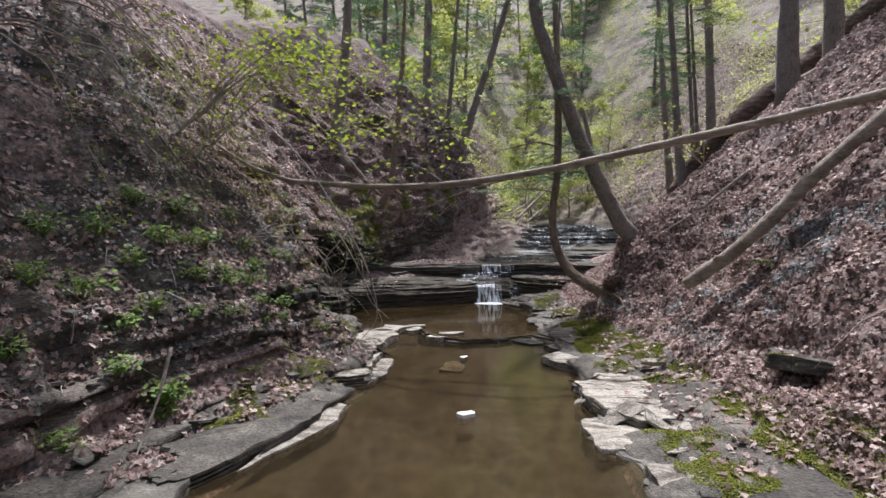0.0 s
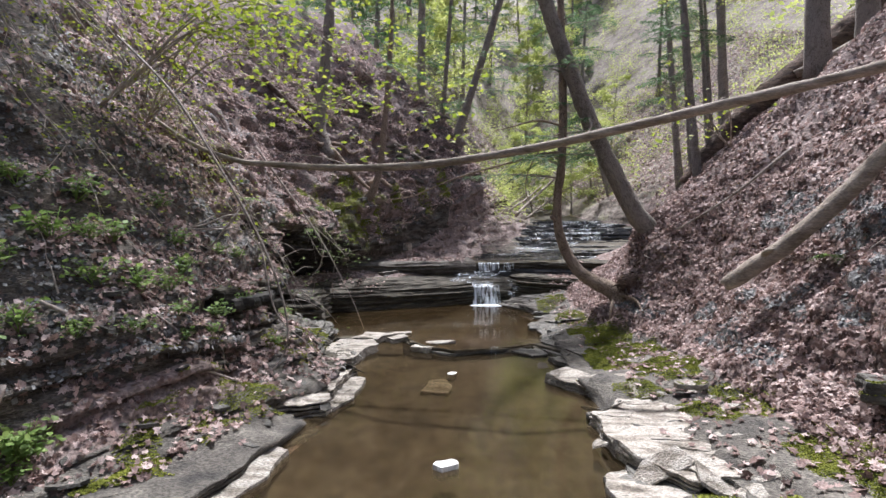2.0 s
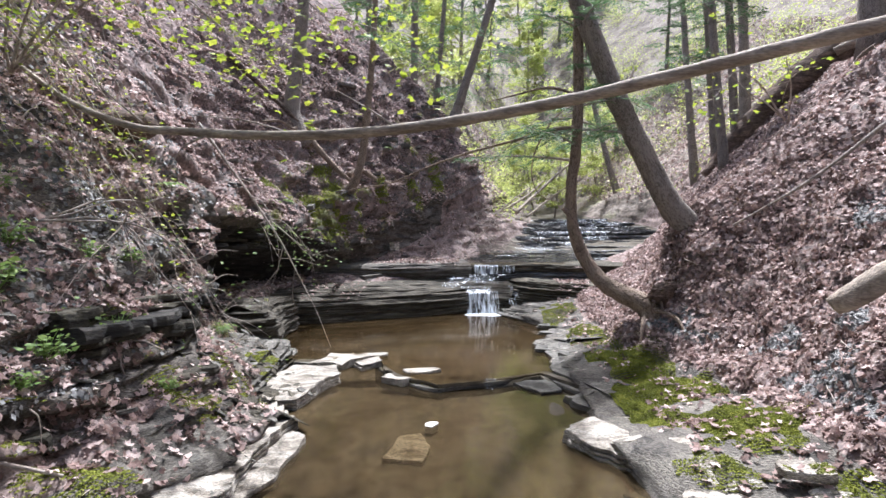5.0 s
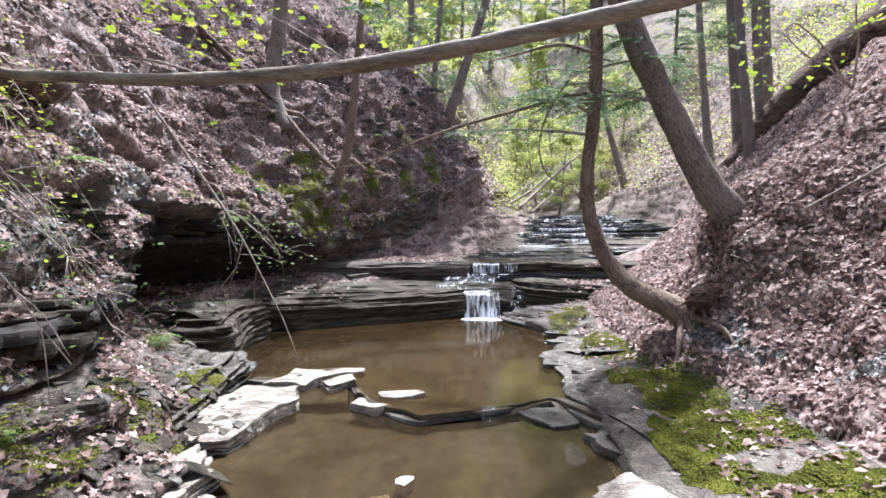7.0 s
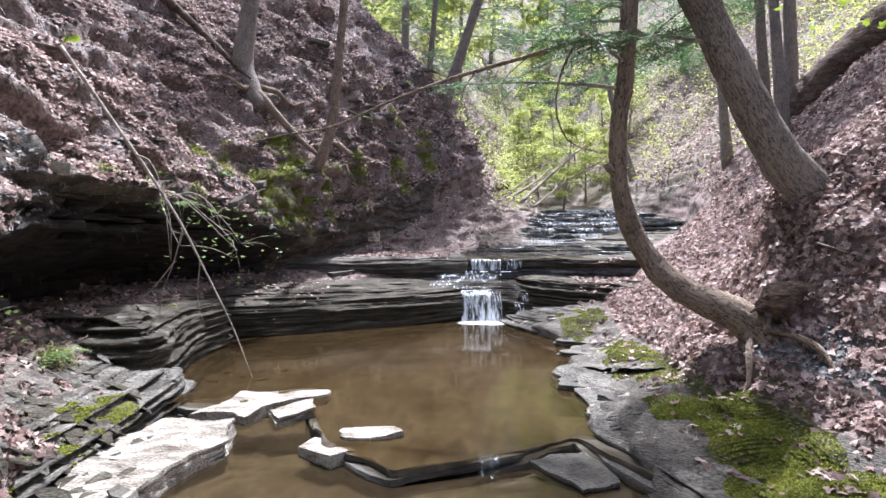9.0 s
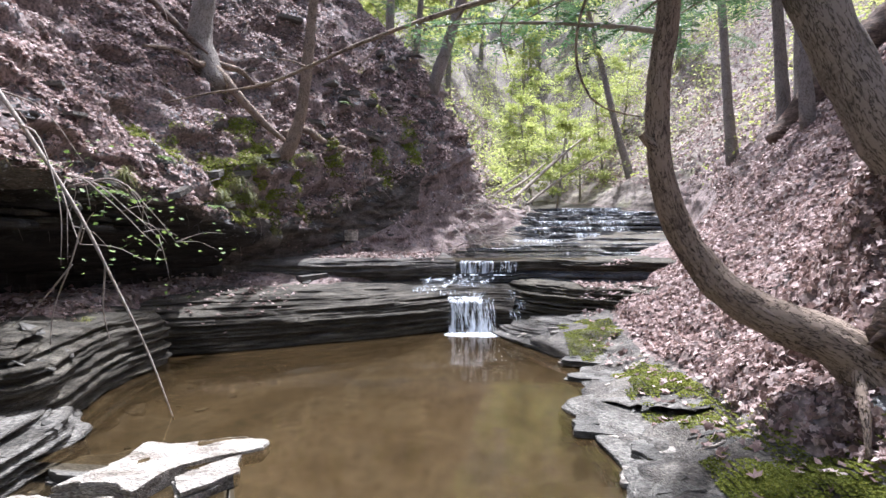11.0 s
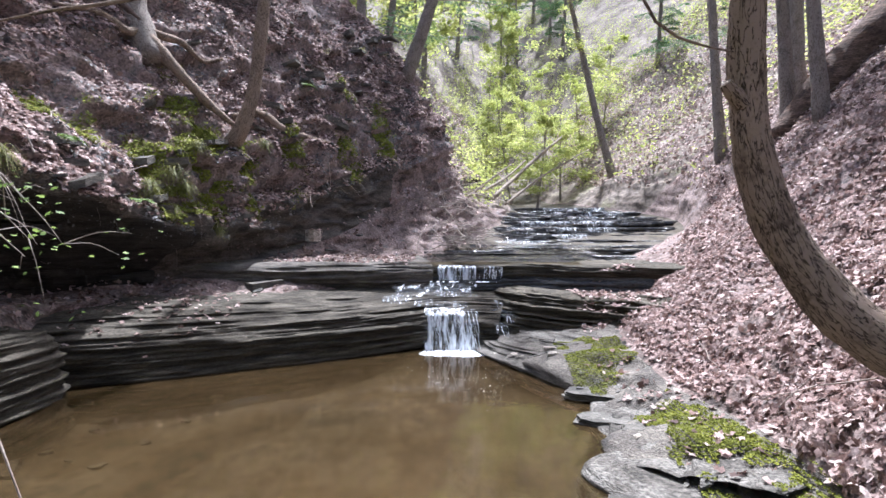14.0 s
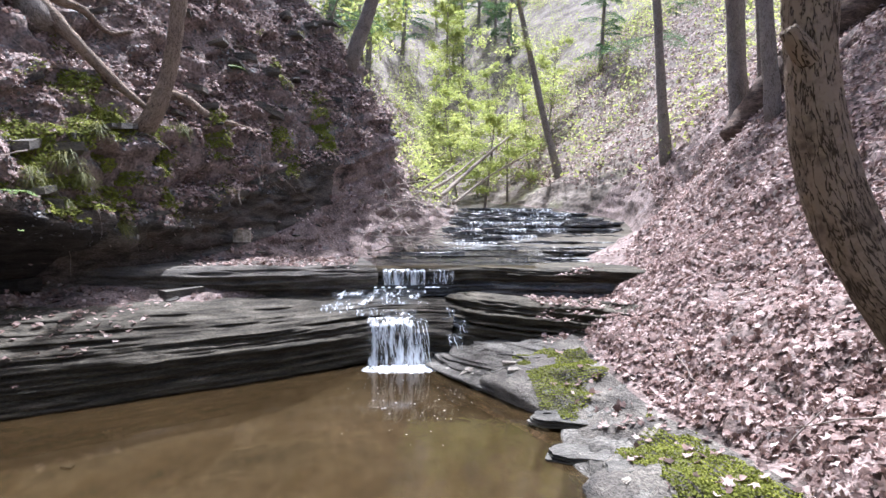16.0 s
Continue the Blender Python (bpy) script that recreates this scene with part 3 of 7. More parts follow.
def ground_sheet():
    pts = section_points()
    n = pts.shape[1]
    steps = STEPS
    cols, zone = [], []
    for k in range(n - 1):
        for q in range(steps[k]):
            u = q / steps[k]
            cols.append(pts[:, k] * (1 - u) + pts[:, k + 1] * u)
            zone.append(k + u)
    cols.append(pts[:, -1])
    zone.append(n - 1.0)
    g = np.stack(cols, 1)
    zone = np.array(zone)
    v = np.zeros((len(ROWS_Y), g.shape[1], 3))
    v[..., 0], v[..., 1], v[..., 2] = g[..., 0], ROWS_Y[:, None], g[..., 1]
    # round the corners of the sections a little
    for _ in range(2):
        v[:, 1:-1] = 0.25 * v[:, :-2] + 0.5 * v[:, 1:-1] + 0.25 * v[:, 2:]
    flat = v.reshape(-1, 3)
    zz = np.tile(zone, len(ROWS_Y))
    bank = np.clip(np.minimum(abs(zz - 7.5), abs(zz - 13.5)) * 0 + ((zz < 7.2) | (zz > 13.8)), 0, 1)
    steep = np.where(zz < 7.2, 1.0, np.where(zz > 13.8, 0.8, 0.25))
    near = np.clip(1.5 - abs(flat[:, 0] - 1) / 60, 0.3, 1)
    big = fractal(flat * 0.55, 3, 3)
    small = fractal(flat * 2.6, 11, 3)
    # layered rock shows in the left cut as thin ledges
    strata = np.where((zz > 3.6) & (zz < 7.4), np.sign(grid_noise(np.c_[flat[:, 0] * 0.4, flat[:, 1] * 0.4, flat[:, 2] * 9], 31)) * 0.06, 0)
    crag = (1 - 2 * abs(fractal(flat * [1.3, 1.0, 1.3], 51, 3))) * np.where((zz > 1.5) & (zz < 4.4), 1.0, 0.0) * near
    flat[:, 0] += np.where(flat[:, 1] < 9, 0.09, 0.27) * crag
    flat[:, 2] += steep * near * (0.16 * big * bank + 0.07 * small)
    flat[:, 0] += np.where(zz < 8, 1, -1) * (steep * bank * near * (0.12 * small + 0.10 * big) + strata)
    cut = (abs(flat[:, 0]) < 200)
    flat[:, 2] += np.where(cut & (zz < 4), 1, 0) * 0.12 * np.maximum(0, fractal(flat * [1.1, 1.1, 1.1], 41, 2)) * np.clip(1 - abs(flat[:, 0] + 6) / 12, 0, 1)
    r, c = v.shape[:2]
    i, j = np.meshgrid(np.arange(r - 1), np.arange(c - 1), indexing="ij")
    a = (i * c + j).ravel()
    faces = np.stack([a, a + 1, a + 1 + c, a + c], -1)
    return flat, faces, zone, r, c


G_V, G_F, G_ZONE, G_R, G_C = ground_sheet()
ground = tagged(new("ground", mesh_of("ground", G_V, G_F, M_SOIL, True)), "steep ravine ground of dark soil and shale crumbs", "ground", kind="structure")
ground.data.materials.append(M_BED)
_zone = np.tile(G_ZONE[:-1], G_R - 1)
ground.data.materials.append(M_CRUMB)
_row_y = np.repeat(0.5 * (ROWS_Y[:-1] + ROWS_Y[1:]), G_C - 1)
ground.data.materials.append(M_MOSSY)
_bench = ((_zone > 13.0) & (_zone < 15.0) & (_row_y < 19)) | ((_zone > 5.9) & (_zone < 8.0) & (_row_y < 7.5))
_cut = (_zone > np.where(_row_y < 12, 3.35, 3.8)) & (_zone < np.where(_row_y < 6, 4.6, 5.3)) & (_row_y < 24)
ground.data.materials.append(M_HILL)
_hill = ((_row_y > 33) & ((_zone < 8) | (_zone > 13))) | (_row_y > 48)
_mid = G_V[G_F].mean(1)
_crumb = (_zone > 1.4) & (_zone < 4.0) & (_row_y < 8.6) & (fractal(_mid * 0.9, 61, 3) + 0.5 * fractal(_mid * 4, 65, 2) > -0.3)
# ground below the overhang, where shade is put into the colour
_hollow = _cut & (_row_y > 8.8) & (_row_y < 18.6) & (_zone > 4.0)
_cut = _cut | _crumb | ((_zone > 5.9) & (_zone < 8.0) & (_row_y > 7.5) & (_row_y < 13.5))
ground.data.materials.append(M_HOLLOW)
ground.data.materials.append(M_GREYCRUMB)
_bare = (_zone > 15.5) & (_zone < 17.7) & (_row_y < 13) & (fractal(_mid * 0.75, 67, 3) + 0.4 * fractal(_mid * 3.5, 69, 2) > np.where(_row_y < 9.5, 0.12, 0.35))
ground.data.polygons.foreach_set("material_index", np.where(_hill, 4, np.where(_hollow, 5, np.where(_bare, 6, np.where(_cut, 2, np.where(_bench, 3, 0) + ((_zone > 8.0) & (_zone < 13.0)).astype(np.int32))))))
ground.data.update()

from mathutils import bvhtree

G_TREE = bvhtree.BVHTree.FromPolygons(G_V.tolist(), G_F.tolist())


def ground_at(x, y, top=60.0):
    hit = G_TREE.ray_cast(Vector((x, y, top)), Vector((0, 0, -1)))
    return hit[0].z if hit[0] is not None else 0.0


# ---- water ----
def sheet(name, outline, z, mat, label, cell=0.25):
    """A level water sheet inside an outline."""
    bm = bmesh.new()
    bm.faces.new([bm.verts.new((x, y, z)) for x, y in outline])
    me = bpy.data.meshes.new(name)
    bm.to_mesh(me)
    bm.free()
    me.materials.append(mat)
    return tagged(new(name, me), label, "water", kind="structure")


sheet("water_lower", [(-4, -14), (4.5, -14), (4.2, 8.8), (2.9, 9.2), (2.0, 10.6), (0.9, 10.2), (0.27, 9.95), (-0.5, 10.55), (-1.0, 11.5), (-3, 11.5), (-4, 6)], -0.12, M_WATER2,
      "shallow brown creek pool with faint ripples")
sheet("water_upper", [(-0.95, 11.55), (-0.45, 10.6), (0.27, 10.0), (0.9, 10.26), (1.9, 10.9), (3.0, 10.6), (3.6, 14), (3, 18.5), (-1, 19), (-7, 18), (-7, 12), (-2.5, 11.6)], 0.0, M_WATER,
      "still brown plunge pool below the waterfall")


# ---- layered rock ----
def offset_line(line, d):
    """The line moved by d to its left."""
    t = np.gradient(line, axis=0)
    t /= np.linalg.norm(t, axis=1, keepdims=True) + 1e-9
    return line + np.c_[-t[:, 1], t[:, 0]] * np.asarray(d).reshape(-1, 1)


def strata(name, line, z0, layers, mat, label, depth=1.6, seed=0, step=0.07, jag=0.06, structure=True):
    """A ledge of thin rock layers: each one a slab whose broken front follows the line. layers: (thickness, setback) rows."""
    line = np.asarray(line, float)
    length = np.linalg.norm(np.diff(line, axis=0), axis=1).sum()
    n = max(8, int(length / step))
    base = spline(np.c_[line, np.zeros(len(line))], n)[:, :2]
    s = np.linspace(0, length, n)
    root = empty(name, (base[:, 0].mean(), base[:, 1].mean(), z0))
    z, back = z0, 0.0
    for k, (thick, setback) in enumerate(layers):
        back += setback
        sd = seed * 50 + k * 7
        wob = fractal(np.c_[s * 1.1, np.full(n, sd), np.zeros(n)], sd, 2) * jag * 1.6
        broken = np.round(grid_noise(np.c_[s * 3.3, np.full(n, sd + 3), np.zeros(n)], sd) * 2) / 2 * jag
        rear = offset_line(base, np.full(n, back + depth))
        top = z + thick * (1 + 0.4 * grid_noise(np.c_[s * 0.8, np.full(n, sd + 5), np.zeros(n)], sd))
        low = np.full(n, z - 0.004)
        fret = 0.4 * jag * grid_noise(np.c_[s * 7.0, np.full(n, sd + 9), np.zeros(n)], sd + 1)
        face = back + wob + broken + fret
        under = (0.02 if thick > 0.055 else 0.004) * (0.5 + 0.5 * grid_noise(np.c_[s * 1.7, np.full(n, sd + 11), np.zeros(n)], sd))
        worn = np.minimum(0.014 + (0.06 if thick > 0.055 else 0.11) * np.maximum(0, grid_noise(np.c_[s * 2.3, np.full(n, sd + 13), np.zeros(n)], sd)), 0.014 + 1.1 * thick)
        lip = np.minimum(0.35 * thick, 0.025)
        rows = [np.c_[rear, low + 0.01], np.c_[offset_line(base, face + under), low], np.c_[offset_line(base, face), low + 0.4 * thick],
                np.c_[offset_line(base, face + 0.3 * worn), top - lip], np.c_[offset_line(base, face + worn), top], np.c_[rear, top]]
        v = np.concatenate(rows)
        v[n : 5 * n, 2] += 0.012 * grid_noise(np.c_[np.tile(s, 4) * 5, np.full(4 * n, sd), np.repeat(np.arange(4.0), n)], sd)
        i = np.arange(n - 1)
        f = np.concatenate([np.stack([r * n + i, r * n + i + 1, (r + 1) * n + i + 1, (r + 1) * n + i], -1) for r in range(5)])
        faces = f[:, ::-1].tolist() + [[r * n for r in range(6)], [r * n + n - 1 for r in range(5, -1, -1)]]
        m = mat[k % len(mat)] if isinstance(mat, (list, tuple)) else mat
        part("rock_layer", v, faces, m, root)
        z += thick
    return tagged(root, label, "rock ledge", kind="structure" if structure else "")


def rock_face(name, line, profile, mats, label, seed=0, amp=0.04, step=0.045, fine=26.0, split=None):
    """Bedded rock worn into one face: profile is (height, setback) from foot to back; thin beds stand proud or recede and pinch out along the line."""
    line = np.asarray(line, float)
    length = np.linalg.norm(np.diff(line, axis=0), axis=1).sum()
    n = max(12, int(length / step))
    base = spline(np.c_[line, np.zeros(len(line))], n)[:, :2]
    run = np.linspace(0, length, n)
    prof = np.asarray(profile, float)
    arc = np.r_[0, np.cumsum(np.linalg.norm(np.diff(prof, axis=0), axis=1))]
    m = max(10, int(arc[-1] / 0.018))
    at = np.linspace(0, arc[-1], m)
    pz, pb = np.interp(at, arc, prof[:, 0]), np.interp(at, arc, prof[:, 1])
    t = np.gradient(base, axis=0)
    t /= np.linalg.norm(t, axis=1, keepdims=True) + 1e-9
    way = np.c_[-t[:, 1], t[:, 0]]
    S, Z = np.meshgrid(run, pz, indexing="ij")
    B = np.repeat(pb[None], n, 0)
    q = np.c_[S.ravel(), Z.ravel(), B.ravel()]
    sag = 0.06 * fractal(np.c_[q[:, 0] * 0.35, q[:, 2] * 0.4, np.full(len(q), seed)], seed + 3, 2)
    bed = np.tanh(3.5 * grid_noise(np.c_[q[:, 0] * 0.55, (q[:, 1] + sag) * fine, q[:, 2] * 0.5 + seed], seed + 5))
    thin = np.tanh(3.0 * grid_noise(np.c_[q[:, 0] * 1.4, (q[:, 1] + sag) * fine * 2.3, q[:, 2] + seed], seed + 9))
    lump = fractal(np.c_[q[:, 0] * 0.9, q[:, 1] * 1.6, q[:, 2] * 0.8], seed + 13, 3)
    chip = fractal(np.c_[q[:, 0] * 6, q[:, 1] * 9, q[:, 2] * 6], seed + 17, 2)
    out = amp * (0.8 * bed + 0.4 * thin + 1.3 * lump + 0.34 * chip)
    back = q[:, 2] - out
    v = np.c_[np.repeat(base, m, 0) + np.repeat(way, m, 0) * back[:, None], q[:, 1] + 0.35 * amp * (lump + 0.6 * chip)]
    flat = np.clip(np.gradient(pb) / (abs(np.gradient(pz)) + np.gradient(pb) + 1e-6), 0, 1)
    v[:, 2] += np.tile(flat, n) * amp * 0.2 * (bed + thin)
    root = empty(name, (base[:, 0].mean(), base[:, 1].mean(), pz[0]))
    i, j = np.meshgrid(np.arange(n - 1), np.arange(m - 1), indexing="ij")
    a = (i * m + j).ravel()
    faces = np.stack([a, a + 1, a + m + 1, a + m], -1)
    cuts = [m] if split is None else [int(np.searchsorted(pz, split)), m]
    lo = 0
    for k, hi in enumerate(cuts):
        sel = (j.ravel() >= lo) & (j.ravel() < hi)
        used, inv = np.unique(faces[sel], return_inverse=True)
        part("rock_layer", v[used], inv.reshape(-1, 4)[:, ::-1], mats[k % len(mats)], root)
        lo = hi
    return tagged(root, label, "rock ledge", kind="structure")


def slab(place, length, width, turn, thick, mat, label, seed, layers=3, name="stone_slab", tilt=(0, 0), sharp=0.5, category="stone", outline=None):
    """A broken flat stone of a few split layers."""
    r = np.random.default_rng(seed)
    n = 84
    k = int(r.integers(6, 9))
    at = (np.arange(k) + r.uniform(-0.3, 0.3, k)) * 2 * np.pi / k
    se = 0.6
    corner = np.c_[np.sign(np.cos(at)) * abs(np.cos(at)) ** se * length / 2, np.sign(np.sin(at)) * abs(np.sin(at)) ** se * width / 2] * r.uniform(0.8, 1.1, k)[:, None]
    if outline is not None:
        corner = np.array(outline, float) - np.array(place[:2])
        length, width = np.ptp(corner, axis=0)
    ring = np.vstack([corner, corner[:1]])
    run = np.r_[0, np.cumsum(np.linalg.norm(np.diff(ring, axis=0), axis=1))]
    go = np.linspace(0, run[-1], n, endpoint=False)
    shape = np.c_[np.interp(go, run, ring[:, 0]), np.interp(go, run, ring[:, 1])]
    shape += fractal(np.c_[go * 4, np.full(n, seed), np.zeros(n)], seed, 3)[:, None] * shape * 0.09
    ang = np.arctan2(shape[:, 1] / width, shape[:, 0] / length)
    c, s = math.cos(radians(turn)), math.sin(radians(turn))
    root = empty(name, place)
    z = 0.0
    pull = np.zeros(n)
    for k in range(layers):
        th = thick / layers * r.uniform(0.7, 1.3)
        pull = pull + np.maximum(0, 0.004 + 0.055 * grid_noise(np.c_[np.cos(ang) * 1.6 + 5, np.sin(ang) * 1.6 + k * 3, np.full(n, seed)], seed + k)) * (k > 0)
        ragged = 1 - pull / (width * 0.8) + r.normal(0, 0.010, n) + 0.04 * np.round(2 * grid_noise(np.c_[ang * 2.2, np.full(n, k * 0.6), np.full(n, seed)], seed)) / 2
        rim = shape * np.clip(ragged, 0.35, 1.2)[:, None]
        rings = [(rim * 0.97, z), (rim, z + th * 0.35), (rim, z + th * 0.8), (rim * 0.985, z + th), (rim * 0.6, z + th), (rim * 0.22, z + th)]
        v = np.concatenate([np.c_[q, np.full(n, h)] for q, h in rings])
        v[:, 2] += np.where(np.arange(len(v)) >= 3 * n, 0.03 * grid_noise(np.c_[v[:, :2] * 3.2, np.full(len(v), seed)], seed), 0)
        v[:, 2] += v[:, 0] * tilt[0] + v[:, 1] * tilt[1]
        v = np.vstack([v, [[0, 0, z], [0, 0, z + th]]])
        w = np.c_[v[:, 0] * c - v[:, 1] * s, v[:, 0] * s + v[:, 1] * c, v[:, 2]] + np.array(place)
        j = np.arange(n)
        faces = []
        for q in range(5):
            faces += np.stack([q * n + j, q * n + (j + 1) % n, (q + 1) * n + (j + 1) % n, (q + 1) * n + j], -1).tolist()
        faces += np.stack([(j + 1) % n, j, np.full(n, 6 * n)], -1).tolist()
        faces += np.stack([5 * n + j, 5 * n + (j + 1) % n, np.full(n, 6 * n + 1)], -1).tolist()
        part("rock_layer" if layers > 1 else "stone_body", w, faces, mat, root)
        z += th * 0.98
    return tagged(root, label, category)


R = random.Random(5)
# front ledge that dams the plunge pool
FRONT = [(-6.4, 14.9), (-5.0, 15.3), (-3.85, 15.8), (-2.35, 16.65), (-0.35, 17.98), (0.25, 18.32), (1.15, 18.6), (1.7, 18.5)]
rock_face("ledge_front", FRONT, [(-0.5, 0), (0.0, 0.02), (0.36, 0.05), (0.42, 0.02), (0.56, 0.14), (0.70, 0.42), (0.80, 0.75), (0.88, 1.15), (0.94, 1.8), (0.97, 2.6)], [M_DARK, M_STEP],
          "dark olive shale ledge above the pool, layered towards its top", 1, 0.055, split=0.44)
strata("ledge_under_fall", [(-0.6, 18.45), (0.2, 18.7), (1.3, 18.95), (2.0, 18.75)], 0.5, [(0.07, 0), (0.07, 0.1), (0.05, 0.2), (0.05, 0.2), (0.06, 0.25), (0.05, 0.2), (0.05, 0.1)], M_WET,
       "wet black rock steps between two falls", 2.6, 3, jag=0.06)
# mossy tier and lip of the second fall
rock_face("ledge_mossy", [(-5.2, 18.6), (-4.4, 19.1), (-2.4, 19.5), (-0.6, 19.7), (0.45, 19.95)], [(0.8, 0.1), (1.05, 0.06), (1.1, 0.0), (1.32, -0.03), (1.42, 0.02), (1.5, 0.22), (1.54, 0.7), (1.6, 1.8)], [M_MOSSY],
          "rounded mossy dark ledge under the leafy bank", 4, 0.04, fine=15.0)
rock_face("ledge_second_fall", [(0.0, 19.85), (0.8, 19.95), (1.6, 20.0), (2.4, 19.9), (3.4, 19.55), (4.6, 19.15), (5.8, 18.7)], [(0.7, 0.0), (0.95, 0.03), (1.1, 0.02), (1.28, 0.07), (1.4, 0.03), (1.45, 0.12), (1.48, 1.2), (1.5, 3.2)], [M_WET, M_DARK],
          "wet dark rock lip of the upper fall", 5, 0.055, fine=20.0, split=1.2)
# right-hand layers between fall and bench
rock_face("ledge_right", [(1.15, 18.7), (1.3, 17.9), (1.75, 17.0), (2.15, 16.25), (2.7, 15.6), (2.75, 15.1)], [(-0.4, 0), (0.0, 0.0), (0.05, 0.03), (0.10, 0.22), (0.19, 0.5), (0.30, 0.95), (0.44, 1.5), (0.55, 2.0)], [M_BENCH],
          "grey shale steps with moss beside the pool", 6, 0.045)
rock_face("ledge_right_upper", [(1.45, 19.5), (1.85, 18.8), (2.5, 18.2), (3.2, 17.7), (3.75, 17.0), (4.1, 16.5), (4.6, 16.4)], [(0.2, -0.1), (0.42, 0.05), (0.6, 0.12), (0.66, 0.08), (0.84, 0.26), (0.95, 0.4), (1.02, 0.9)], [M_DARK],
          "thin dark shale layers stepping up under the leaf bank", 7, 0.07)
rock_face("ledge_bench", [(2.55, 15.3), (2.42, 14.8), (2.4, 14.2), (2.5, 13.85), (1.95, 13.4), (2.05, 12.7), (2.1, 11.8), (2.05, 10.9), (2.3, 10.2), (2.6, 9.4), (2.75, 8.8)], [(-0.4, 0), (-0.03, 0.0), (0.03, 0.02), (0.05, 0.1), (0.075, 0.35), (0.13, 0.75), (0.21, 1.15), (0.26, 1.5)], [M_BENCH],
          "flat grey shale bench with moss and split plates", 8, 0.042)
strata("ledge_bench_near", [(2.75, 8.8), (2.6, 7.6), (2.35, 6.4), (2.25, 5.0), (2.15, 3.5), (2.1, 1.5), (2.4, -2), (2.9, -9)], -0.45,
       [(0.31, 0), (0.05, 0.06), (0.05, 0.3), (0.05, 0.3)], [M_SHALE, M_SHALE, M_MOSSY, M_MOSSY], "flat shale shelf along the creek", 1.0, 9, jag=0.13)
# left-hand bench edges: the layers lie away from the pool
rock_face("ledge_left_block", [(-4.9, 11.55), (-4.2, 11.5), (-3.5, 11.55), (-3.0, 11.75), (-2.95, 12.2), (-3.2, 12.75), (-3.42, 13.4), (-3.62, 14.1), (-3.72, 14.9), (-3.9, 15.5), (-4.6, 15.9)], [(-0.4, 0), (0.0, 0.0), (0.32, 0.06), (0.5, 0.12), (0.68, 0.2), (0.8, 0.36), (0.88, 0.8), (0.95, 1.5)], [M_STEP],
          "broken grey shale block at the pool's corner", 10, 0.06)
rock_face("ledge_left_bench", [(-1.75, 8.0), (-2.0, 8.8), (-2.2, 9.6), (-2.5, 10.6), (-2.65, 11.5), (-2.8, 12.2), (-3.3, 12.8)], [(-0.4, 0), (0.0, 0.0), (0.1, 0.04), (0.24, 0.22), (0.38, 0.55), (0.5, 0.95), (0.6, 1.4)], [M_BENCH],
          "grey and mossy shale layers below the leaf bench", 11, 0.06)
strata("ledge_left_near", [(-2.5, -9), (-2.3, -2), (-2.05, 1.5), (-1.75, 3.2), (-1.5, 4.3), (-1.25, 5.3), (-1.35, 6.4), (-1.5, 7.8)], -0.45,
       [(0.32, 0.05), (0.06, 0.1), (0.05, 0.3), (0.06, 0.35)], [M_SHALE, M_MOSSY, M_SHALE, M_MOSSY], "low shale shelf with moss along the creek", 1.2, 12, jag=0.13)
strata("ledge_undercut", [(-2.45, 5.7), (-2.35, 6.3), (-2.3, 7.0), (-2.3, 8.0), (-2.7, 9.0)], 0.1,
       [(0.14, 0.1), (0.12, 0.03), (0.10, -0.05), (0.10, -0.02), (0.08, 0.0)], M_DARK, "dark undercut rock below the planted bank", 0.6, 13, jag=0.17)
# every third layer takes the shade-darkened colour of the hollow
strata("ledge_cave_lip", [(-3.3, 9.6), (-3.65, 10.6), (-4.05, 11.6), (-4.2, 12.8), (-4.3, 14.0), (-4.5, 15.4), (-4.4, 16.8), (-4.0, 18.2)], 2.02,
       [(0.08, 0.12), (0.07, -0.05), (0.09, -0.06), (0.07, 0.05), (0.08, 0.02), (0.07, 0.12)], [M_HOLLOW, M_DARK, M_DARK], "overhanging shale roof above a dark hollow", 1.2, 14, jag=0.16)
# back wall wholly in the colour that stands for shade
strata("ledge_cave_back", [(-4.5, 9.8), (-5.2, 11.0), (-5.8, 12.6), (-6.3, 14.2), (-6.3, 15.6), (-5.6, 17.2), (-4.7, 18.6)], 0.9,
       [(0.16, 0), (0.14, -0.05), (0.16, 0.03), (0.14, -0.05), (0.16, 0.04), (0.14, -0.06), (0.18, 0.03), (0.2, -0.05)], M_HOLLOW, "damp rock at the hollow's back, coloured black for its shade", 0.8, 15, jag=0.12)
# here too every third layer is darkened like the shaded hollow
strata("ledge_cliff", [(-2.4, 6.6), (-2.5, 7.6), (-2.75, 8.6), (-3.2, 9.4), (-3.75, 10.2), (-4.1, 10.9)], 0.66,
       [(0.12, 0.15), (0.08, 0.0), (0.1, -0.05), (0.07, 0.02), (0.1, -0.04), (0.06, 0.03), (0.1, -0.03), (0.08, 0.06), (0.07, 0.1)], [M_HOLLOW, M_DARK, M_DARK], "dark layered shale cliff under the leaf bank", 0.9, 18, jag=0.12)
# sill between the two pools
strata("ledge_sill", [(-1.0, 11.6), (-0.75, 11.05), (-0.5, 10.5), (-0.2, 10.27), (0.1, 10.06), (0.27, 9.97), (0.45, 10.03), (0.66, 10.13), (0.9, 10.27), (1.09, 10.4), (1.3, 10.52), (1.5, 10.64), (1.7, 10.8), (1.85, 10.88), (2.0, 10.5), (2.3, 9.9), (2.6, 9.1)], -0.4,
       [(0.27, 0.0), (0.06, 0.01), (0.045, 0.03)], [M_BED, M_SHALE, M_BED], "low dark rock sill between two pools", 0.7, 16, jag=0.03)
